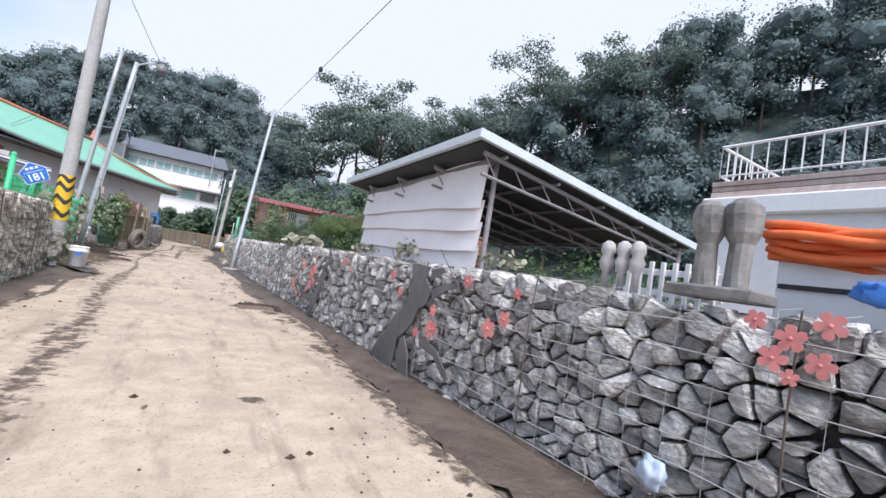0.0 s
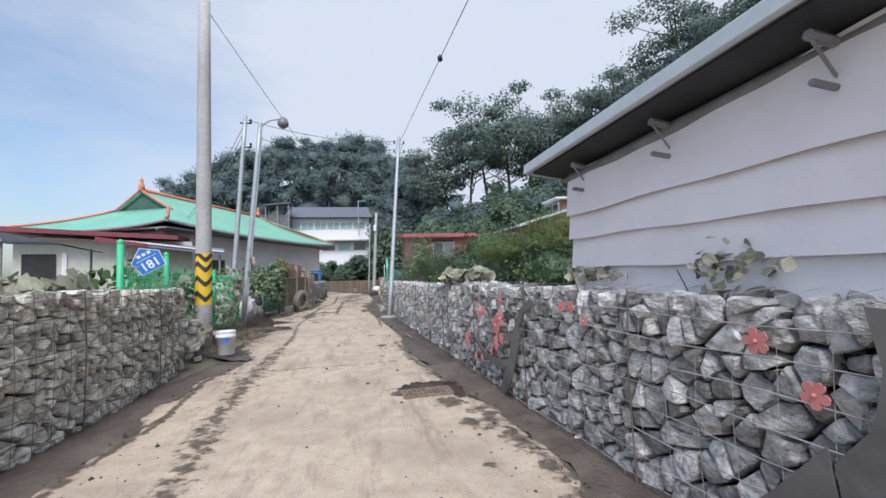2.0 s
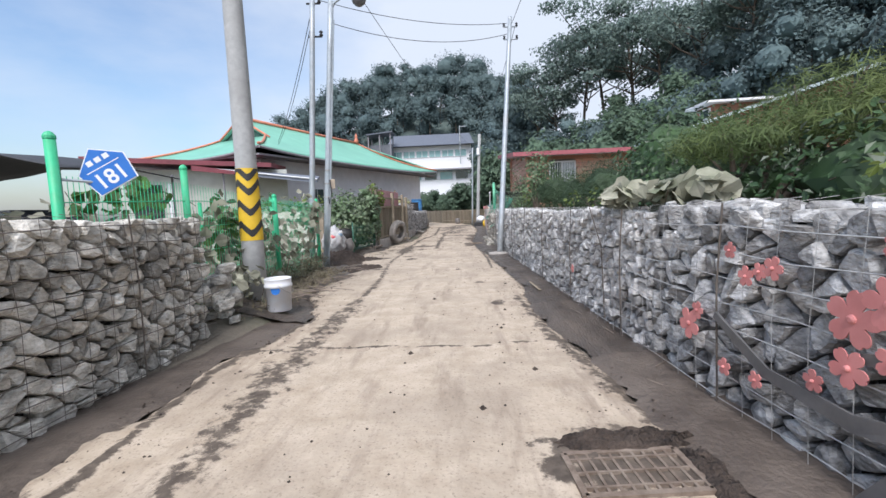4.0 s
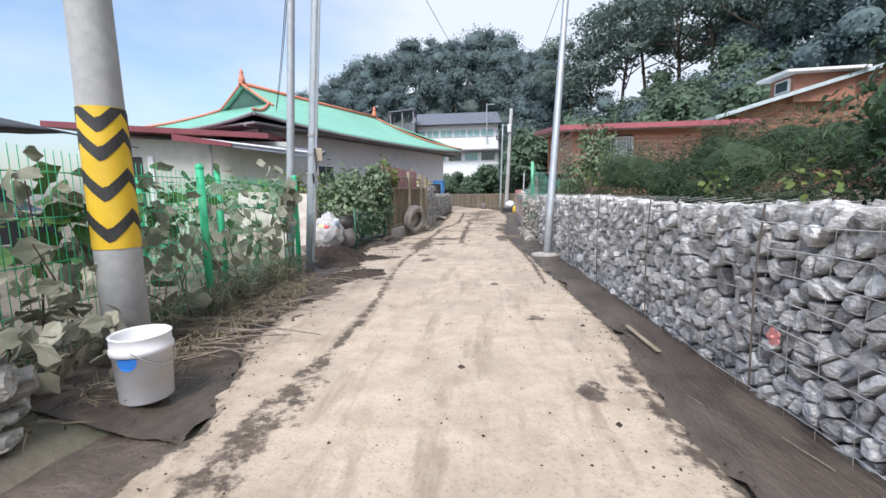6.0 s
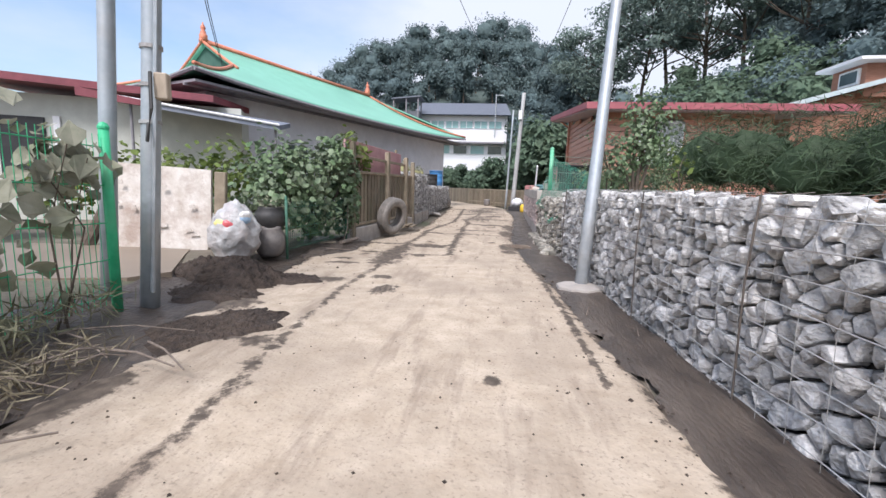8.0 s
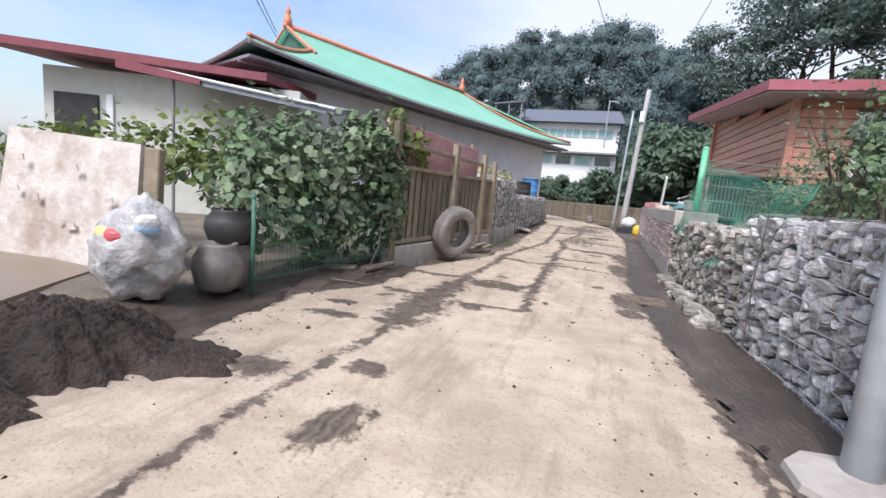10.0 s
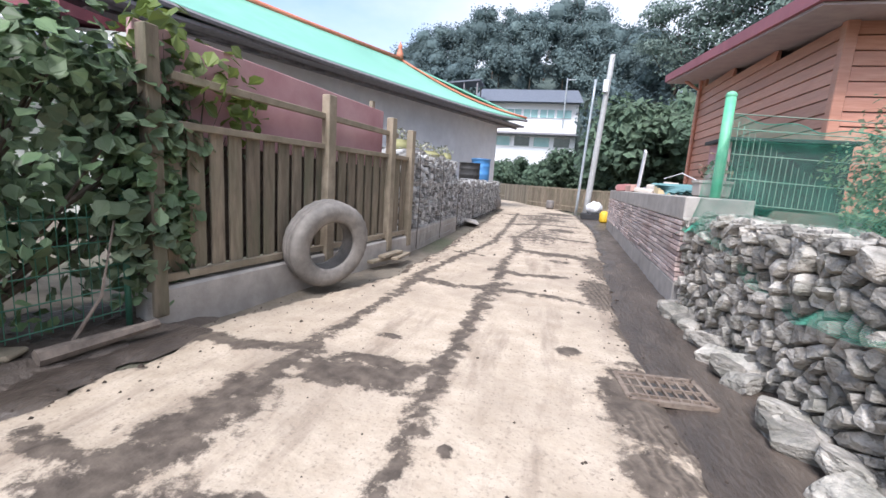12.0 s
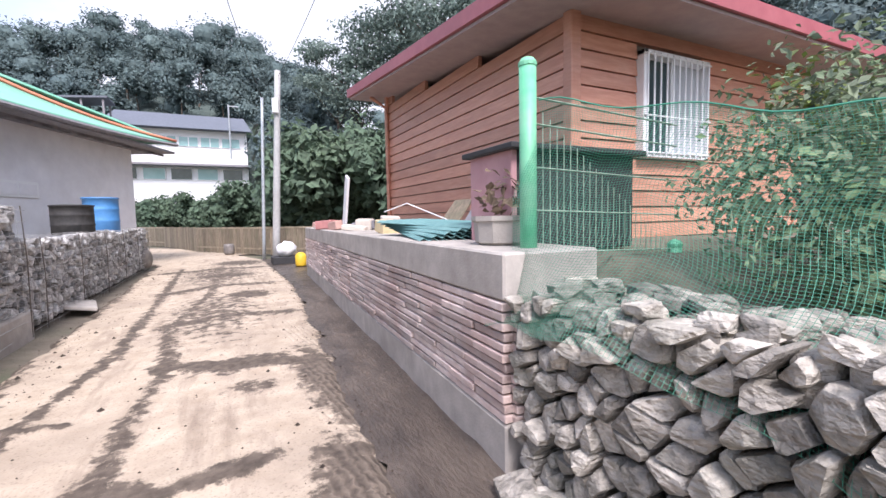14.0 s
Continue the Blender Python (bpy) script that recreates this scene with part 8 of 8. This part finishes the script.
vines("vine", "dusty vine on top of the wall under the sheets", [(right_face(5.0) + 0.25, 5.0, 1.38, 0.14, 0.3, 0.12), (right_face(6.2) + 0.2, 6.3, 1.34, 0.15, 0.4, 0.06), (right_face(2.6) + 0.15, 2.9, 1.35, 0.12, 0.3, 0.07)], 60, 0.035, M_LEAFD, 72, 4)
leafy_bush("garden_shrub", "green shrubs inside the open shed", (4.4, 8.6, 0.85), 0, [(3.6, 7.7, 1.35, 0.6, 0.4, 0.4), (5.2, 7.8, 1.4, 0.7, 0.4, 0.45), (6.6, 7.4, 1.4, 0.6, 0.5, 0.45), (7.3, 6.2, 1.5, 0.5, 0.8, 0.5), (7.3, 4.6, 1.4, 0.4, 0.8, 0.45)], 420, 0.05, M_LEAF, 73, shape="quad")

# tall airy trees standing out against the sky
def airy_tree(at, h, seed, spread=0.42):
    rng = random.Random(seed)
    z = hill(at[0], at[1])
    t = thing("tall_tree", (at[0], at[1], z), "tall airy acacia with layered crowns and gaps", "tree")
    bm = bmesh.new()
    ends = limbs(bm, (at[0], at[1], z - 0.3), h * 0.82, h * 0.014, rng, 15, spread)
    part("trunk", bm, M_BARK, t)
    blobs = []
    for e in ends:
        for _ in range(1 + (rng.random() < 0.45)):
            s = h * rng.uniform(0.05, 0.095)
            blobs.append((e[0] + rng.uniform(-1, 1) * h * 0.05, e[1] + rng.uniform(-1, 1) * h * 0.05, e[2] + rng.uniform(-0.02, 0.06) * h, s * 1.5, s * 1.5, s * 0.6))
    cloud = leaf_cloud(blobs, 210, h * 0.0125, seed)
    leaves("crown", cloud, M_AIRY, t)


for k, (az, r, hh) in enumerate(((10.5, 76, 16), (13.0, 74, 19), (16.0, 72, 20), (19.0, 70, 20), (22.0, 66, 20), (25.0, 62, 18), (29, 56, 15), (33, 52, 13), (38, 50, 14), (44, 50, 14), (51, 47, 14), (58, 46, 14))):
    airy_tree((r * math.sin(radians(az)), 6 + r * math.cos(radians(az))), hh, 300 + k)

# ---- painted metal flowers and trees fixed to the right wall ----


def wall_pose(y, z, off=0.075, roll=0.0):
    """A pose on the right wall's face: its x runs along the wall, its y up, its z out to the lane."""
    x = right_face(y) - off
    u = Vector((-0.055, 1.0, 0)).normalized()
    out = Vector((-1.0, -0.055, 0)).normalized()
    m = Matrix((( -u.x, 0, out.x, x), (-u.y, 0, out.y, y), (0, 1, 0, z), (0, 0, 0, 1)))
    return m @ pose(0, 0, 0, 0, 0, roll)


def flower(y, z, r, roll=0.0, off=0.085):
    f = thing("metal_flower", tuple(wall_pose(y, z, off).translation), "pink painted five-petal metal flower on the stone wall", "ornament", "metal flowers")
    m = wall_pose(y, z, off, roll)
    pts = []
    for k in range(60):
        a = 2 * math.pi * k / 60
        lobe = abs(math.cos(2.5 * a)) ** 0.55
        notch = 0.10 * math.exp(-((((a * 5 / (2 * math.pi)) % 1) - 0.0) / 0.06) ** 2) + 0.10 * math.exp(-((((a * 5 / (2 * math.pi)) % 1) - 1.0) / 0.06) ** 2)
        pts.append((r * (0.42 + 0.58 * lobe - notch) * math.cos(a), r * (0.42 + 0.58 * lobe - notch) * math.sin(a)))
    bm = bmesh.new()
    plate(bm, pts, 0.006, m)
    part("petals", bm, M_FLOWER, f)
    bm = bmesh.new()
    lathe(bm, [(r * 0.16, 0), (r * 0.15, 0.008), (r * 0.08, 0.014)], n=10, m=m @ pose(0, 0, 0.006))
    part("centre", bm, M_FLOWER, f)


for k, (y, z, r) in enumerate(((0.72, 1.02, 0.063), (0.66, 1.12, 0.065), (0.53, 1.20, 0.063), (0.55, 1.03, 0.06), (0.65, 0.95, 0.04), (0.80, 1.18, 0.05),
                               (3.05, 1.12, 0.068), (3.55, 0.77, 0.065), (3.55, 0.58, 0.10), (3.49, 0.60, 0.075), (3.82, 0.50, 0.055), (2.68, 0.76, 0.09), (2.50, 0.87, 0.072), (2.39, 1.09, 0.05), (4.53, 1.04, 0.065), (4.30, 0.86, 0.06),
                               (7.76, 0.77, 0.125), (7.62, 0.86, 0.11), (7.77, 0.56, 0.09), (7.60, 0.64, 0.07), (7.93, 0.44, 0.055), (8.89, 0.45, 0.11), (8.80, 0.56, 0.06), (8.37, 0.85, 0.06), (8.27, 0.89, 0.05), (8.18, 0.92, 0.065), (8.53, 0.28, 0.055), (8.28, 0.30, 0.05), (7.60, 1.08, 0.06), (8.5, 0.98, 0.05), (6.23, 1.09, 0.055), (6.09, 1.09, 0.055), (5.9, 1.0, 0.04), (11.4, 0.47, 0.055))):
    flower(y, z, r, k * 23)


def iron_tree(label, outlines):
    y0, z0 = outlines[0][0]
    t = thing("metal_tree", tuple(wall_pose(y0, z0).translation), label, "ornament")
    for o in outlines:
        bm = bmesh.new()
        m = wall_pose(0.0, 0.0, 0.0)
        lo, hi = [], []
        for y, z in o:
            p = wall_pose(y, z, 0.068)
            lo.append(bm.verts.new(p.translation))
            hi.append(bm.verts.new(p @ Vector((0, 0, 0.012 + 0.004 * math.sin(y * 31 + z * 17)))))
        n = len(o)
        bm.faces.new(lo)
        bm.faces.new(hi[::-1])
        for i in range(n):
            bm.faces.new((lo[i], hi[i], hi[(i + 1) % n], lo[(i + 1) % n]))
        bmesh.ops.recalc_face_normals(bm, faces=bm.faces)
        bmesh.ops.triangulate(bm, faces=[f for f in bm.faces if len(f.verts) > 4])
        part("sheet", bm, M_IRON, t)


iron_tree("dark grey sheet-metal tree trunk fixed to the stone wall", [
    [(4.12, 1.22), (3.74, 1.20), (3.80, 1.07), (3.66, 0.95), (3.72, 0.81), (3.86, 0.73), (3.94, 0.57), (4.06, 0.45), (4.22, 0.35), (4.26, 0.61), (4.12, 0.79), (4.08, 1.00)],
    [(4.28, 0.67), (4.24, 0.37), (4.26, 0.00), (4.44, -0.05), (4.80, 0.05), (4.74, 0.17), (4.50, 0.41)],
    [(4.06, 0.41), (3.94, 0.25), (3.86, 0.00), (4.08, -0.03), (4.18, 0.17), (4.14, 0.35)],
    [(3.70, 1.17), (3.50, 1.21), (3.44, 1.17), (3.59, 1.13), (3.69, 1.05)],
    [(3.62, 0.87), (3.38, 0.99), (3.20, 1.05), (3.22, 1.09), (3.44, 1.05), (3.64, 0.97)],
    [(3.74, 0.39), (3.44, 0.33), (3.19, 0.17), (3.14, 0.21), (3.42, 0.41), (3.72, 0.49)],
])
iron_tree("dark grey sheet-metal bough curving across the stone wall", [
    [(6.70, 1.07), (6.97, 0.99), (7.11, 0.83), (7.17, 0.63), (7.25, 0.43), (7.37, 0.23), (7.67, -0.09), (7.75, -0.01), (7.53, 0.31), (7.37, 0.55), (7.25, 0.79), (7.09, 1.01), (6.85, 1.13)],
    [(7.21, 0.67), (7.45, 0.63), (7.73, 0.59), (7.75, 0.63), (7.47, 0.71), (7.23, 0.77)],
    [(7.37, 0.37), (7.75, 0.29), (8.25, 0.33), (8.65, 0.55), (8.63, 0.59), (8.21, 0.39), (7.75, 0.37), (7.41, 0.45)],
])


# ---- stone lantern pillar, totems and garden things behind the wall ----
def stone_pillar():
    t = thing("stone_statue", (2.55, 1.11, 1.25), "weathered grey carved stone pair on a flat plinth", "statue")
    bm = bmesh.new()
    for cx, cy, r, h in ((2.53, 1.185, 0.066, 0.50), (2.58, 1.035, 0.072, 0.51)):
        lathe(bm, [(r * 0.95, 0), (r * 0.85, h * 0.2), (r * 0.82, h * 0.5), (r * 1.25, h * 0.62), (r * 1.32, h * 0.82), (r * 1.15, h * 0.93), (r * 0.6, h)], (cx, cy, 1.32), 12)
    box(bm, (2.56, 1.11, 1.29), (0.32, 0.46, 0.07), 3, 0.012)
    for v in bm.verts:
        v.co += Vector((fbm(v.co.x * 9, v.co.y * 9, v.co.z * 9), fbm(v.co.x * 9, v.co.z * 9, 4), 0)) * 0.016
    part("carving", bm, surf("lichened_grey_stone", (0.15, 0.145, 0.14), (0.34, 0.33, 0.31), 9, (0.05, 0.048, 0.045), 4.5, 0.9, 0.9, 0.6, 30), t)


stone_pillar()
for k, (x, y, h) in enumerate(((2.53, 1.86, 0.4), (2.53, 1.73, 0.4), (2.53, 1.62, 0.4))):
    t = thing("garden_totem", (x, y, 1.2), "small carved grey stone post with a rounded head", "statue", "carved stone posts")
    bm = bmesh.new()
    lathe(bm, [(0.026, -0.06), (0.022, 0.13), (0.044, 0.16), (0.052, 0.21), (0.036, 0.25), (0.050, 0.28), (0.046, 0.33), (0.018, 0.355)], (x, y, 1.22), 12)
    part("carving", bm, surf("pale_carved_stone", (0.34, 0.33, 0.33), (0.48, 0.46, 0.46), 10, rough=0.9, bump=0.4) if k == 0 else bpy.data.materials["pale_carved_stone"], t, "", True)
wf = thing("picket_fence", (2.76, 1.6, 1.17), "low white picket fence in the garden", "fence")
for i in range(9):
    bm = bmesh.new()
    box(bm, (2.76, 1.92 - i * 0.085, 1.32), (0.02, 0.032, 0.30), 0, 0.003)
    part("picket", bm, M_FRAME, wf)
for z in (1.26, 1.40):
    bm = bmesh.new()
    box(bm, (2.775, 1.58, z), (0.015, 0.78, 0.045), 0, 0.003)
    part("rail", bm, M_FRAME, wf)


def tarp_roll():
    t = thing("orange_tarp", (3.3, 1.1, 1.6), "folded bright orange tarpaulin draped over a white frame", "tarpaulin")
    bm = bmesh.new()
    for k in range(7):
        n = 16
        pts = []
        for i in range(n + 1):
            f = i / n
            y = 1.16 - 1.15 * f
            pts.append((3.12 + 0.05 * math.sin(k * 2 + f * 3) + 0.02 * k, y, 1.80 - 0.030 * k - 0.045 * math.sin(f * math.pi) + 0.012 * math.sin(f * 11 + k * 3) - 0.02 * (k > 4) * math.sin(f * 3)))
        tube(bm, pts, 0.030, 7, 0.034)
    part("folds", bm, surf("orange_tarpaulin", (0.78, 0.13, 0.03), (0.86, 0.20, 0.05), 7, (0.62, 0.10, 0.03), 3, 0.5, 0.5, 0.3, 20), t, "", True)
    c = thing("white_cabinet", (3.5, 0.9, 0.9), "white low cabinet behind the stone wall", "cabinet")
    bm = bmesh.new()
    box(bm, (3.55, 0.27, 1.25), (0.6, 1.7, 0.75), 0, 0.01)
    part("body", bm, M_FRAME, c)
    bm = bmesh.new()
    box(bm, (3.24, 0.27, 1.42), (0.03, 1.66, 0.03), 0, 0.004)
    part("groove", bm, M_DARK, c)
    b = thing("blue_tarp", (3.1, 0.75, 1.35), "crumpled blue tarpaulin on the wall", "tarpaulin")
    bm = bmesh.new()
    bmesh.ops.create_icosphere(bm, subdivisions=3, radius=1)
    for v in bm.verts:
        k = 1 + 0.35 * fbm(v.co.x * 2, v.co.y * 2, v.co.z * 2)
        v.co = Vector((v.co.x * 0.12 * k + 2.9, v.co.y * 0.16 * k + 0.48, v.co.z * 0.08 * k + 1.40))
    part("sheet", bm, surf("blue_tarpaulin", (0.04, 0.17, 0.60), (0.07, 0.25, 0.70), 7, rough=0.4), b, "", True)


tarp_roll()
bm = bmesh.new()
bmesh.ops.create_icosphere(bm, subdivisions=3, radius=1)
for v in bm.verts:
    k = 1 + 0.5 * fbm(v.co.x * 2, v.co.y * 2, v.co.z * 2 + 5)
    v.co = Vector((v.co.x * 0.05 * k + right_face(1.2) - 0.09, v.co.y * 0.08 * k + 1.19, v.co.z * 0.09 * k + 0.28))
tagged(part("plastic_scrap", bm, surf("pale_blue_plastic", (0.42, 0.52, 0.66), (0.55, 0.64, 0.76), 6, rough=0.35), None, "", True), "pale blue plastic scrap caught in the wire mesh", "litter")


# ---- clutter on the cabin's terrace ----
def clutter():
    p = thing("planter", (1.85, 24.05, 1.18), "rough concrete trough planter with dry stalks", "planter")
    bm = bmesh.new()
    lathe(bm, [(0.16, 0), (0.19, 0.02), (0.20, 0.15), (0.215, 0.16), (0.215, 0.19), (0.17, 0.19), (0.15, 0.10)], (1.82, 24.02, 1.18), 10)
    part("trough", bm, M_CONC, p)
    cloud = leaf_cloud([(1.85, 24.1, 1.50, 0.16, 0.18, 0.14)], 70, 0.04, 12)
    leaves("plant", cloud, surf("brown_dry_leaf", (0.13, 0.09, 0.06), (0.24, 0.18, 0.12), 6, rough=0.9, bump=0, island=0.4), p)["kind"] = "stuff"
    b = thing("storage_box", (2.3, 24.4, 1.1), "dark maroon and black storage box by the cabin", "box")
    bm = bmesh.new()
    box(bm, (2.55, 24.35, 1.46), (1.15, 0.55, 0.72), 0, 0.01)
    part("body", bm, M_DARK, b)
    bm = bmesh.new()
    box(bm, (1.95, 24.35, 1.46), (0.05, 0.56, 0.73), 0, 0.008)
    part("side", bm, M_PINK, b, "faded maroon side panel")
    bm = bmesh.new()
    box(bm, (2.52, 24.33, 1.84), (1.3, 0.68, 0.04), 0, 0.006)
    part("lid", bm, M_DARK, b)
    s = thing("sheet_stack", (2.05, 25.4, 1.18), "stack of teal corrugated sheets on the terrace wall", "sheets")
    teal = surf("teal_sheet", (0.10, 0.24, 0.24), (0.17, 0.33, 0.32), 6, rough=0.5)
    for k in range(5):
        bm = bmesh.new()
        n = 14
        m = pose(1.98 + 0.02 * k, 25.45, 1.20 + 0.028 * k, 2, 3 - k, 6 * (k - 2))
        lo, hi = [], []
        for i in range(n + 1):
            u = -0.3 + 0.6 * i / n
            z = 0.010 * math.sin(i * math.pi)
            z = 0.012 * (1 if i % 2 else -1)
            lo.append((bm.verts.new(m @ Vector((u, -0.75, z))), bm.verts.new(m @ Vector((u, 0.75, z)))))
            hi.append((bm.verts.new(m @ Vector((u, -0.75, z + 0.005))), bm.verts.new(m @ Vector((u, 0.75, z + 0.005)))))
        for i in range(n):
            bm.faces.new((lo[i][0], lo[i][1], lo[i + 1][1], lo[i + 1][0]))
            bm.faces.new((hi[i][0], hi[i + 1][0], hi[i + 1][1], hi[i][1]))
            bm.faces.new((lo[i][0], lo[i + 1][0], hi[i + 1][0], hi[i][0]))
        part("sheet", bm, teal, s)
    for k, (y, tilt, mat) in enumerate(((25.1, 52, M_OLDWOOD), (25.75, 55, M_EAVE), (26.3, 50, M_OLDWOOD))):
        q = thing("leaning_board", (2.6, y, 1.1), "dark board leaning on the cabin's side", "board", "leaning boards")
        bm = bmesh.new()
        box(bm, (2.62, y, 1.34), (0.62, 0.36, 0.025), 0, 0.004, (0, -tilt, 8 * (k - 1)))
        part("panel", bm, mat, q)
    w = thing("white_plank", (1.95, 28.6, 1.2), "white plank standing up from a rubbish pile", "plank")
    bm = bmesh.new()
    box(bm, (1.93, 28.75, 1.66), (0.04, 0.17, 0.85), 0, 0.005, (22, 0, 0))
    part("board", bm, M_FRAME, w)
    rr = random.Random(9)
    cols = [((0.55, 0.50, 0.44), "beige"), ((0.45, 0.28, 0.24), "brick red"), ((0.20, 0.20, 0.22), "dark grey"), ((0.60, 0.48, 0.28), "tan wooden"), ((0.62, 0.62, 0.62), "pale grey"), ((0.40, 0.18, 0.17), "dark red")]
    for k in range(13):
        col, lab = cols[k % len(cols)]
        y, x = 26.4 + rr.uniform(0, 4.6), 1.85 + rr.uniform(0.0, 0.4)
        sx, sy, sz = rr.uniform(0.12, 0.3), rr.uniform(0.15, 0.45), rr.uniform(0.08, 0.24)
        q = thing("rubbish_piece", (x, y, 1.18), lab + " broken piece in the terrace rubbish pile", "rubbish", "terrace rubbish")
        bm = bmesh.new()
        box(bm, (x, y, 1.18 + sz / 2), (sx, sy, sz), rr.uniform(0, 90), 0.012, (rr.uniform(-8, 8), rr.uniform(-8, 8), rr.uniform(0, 90)))
        nm = "rubbish_" + lab.replace(" ", "_")
        part("block", bm, bpy.data.materials.get(nm) or surf(nm, col, tuple(c * 1.2 for c in col), 8), q)
    bm = bmesh.new()
    tube(bm, [(2.0, 27.0, 1.45), (2.2, 26.7, 1.55), (2.6, 26.2, 1.3), (2.9, 25.9, 1.2)], 0.008, 5)
    tagged(part("loose_wire", bm, M_FRAME), "pale loose wire over the rubbish pile", "wire")
    # by the far poles
    t = thing("yellow_can", (1.95, 34.6, 0.05), "yellow plastic can by the lane", "can")
    bm = bmesh.new()
    lathe(bm, [(0.14, 0), (0.16, 0.05), (0.16, 0.3), (0.10, 0.38), (0.05, 0.4)], (1.98, 34.6, 0.03), 14)
    part("shell", bm, M_YELLOW, t, "", True)
    t = thing("white_bundle", (1.7, 35.6, 0.05), "white sack bundle on a dark pallet", "sack")
    bm = bmesh.new()
    bmesh.ops.create_icosphere(bm, subdivisions=3, radius=1)
    for v in bm.verts:
        k = 1 + 0.2 * fbm(v.co.x * 2, v.co.y * 2, v.co.z * 2)
        v.co = Vector((v.co.x * 0.3 * k + 1.75, v.co.y * 0.3 * k + 36.0, max(-0.9, v.co.z) * 0.24 * k + 0.46))
    part("sack", bm, M_SIGNW, t, "", True)
    bm = bmesh.new()
    box(bm, (1.7, 36.0, 0.12), (0.8, 0.8, 0.22), 0, 0.01)
    part("pallet", bm, M_DARK, t)
    bm = bmesh.new()
    lathe(bm, [(0.17, 0), (0.2, 0.1), (0.2, 0.35), (0.17, 0.42)], (0.1, 41.0, 0.03), 12)
    tagged(part("grey_bin", bm, M_JAR, None, "", True), "small grey bin before the board fence", "bin")


clutter()
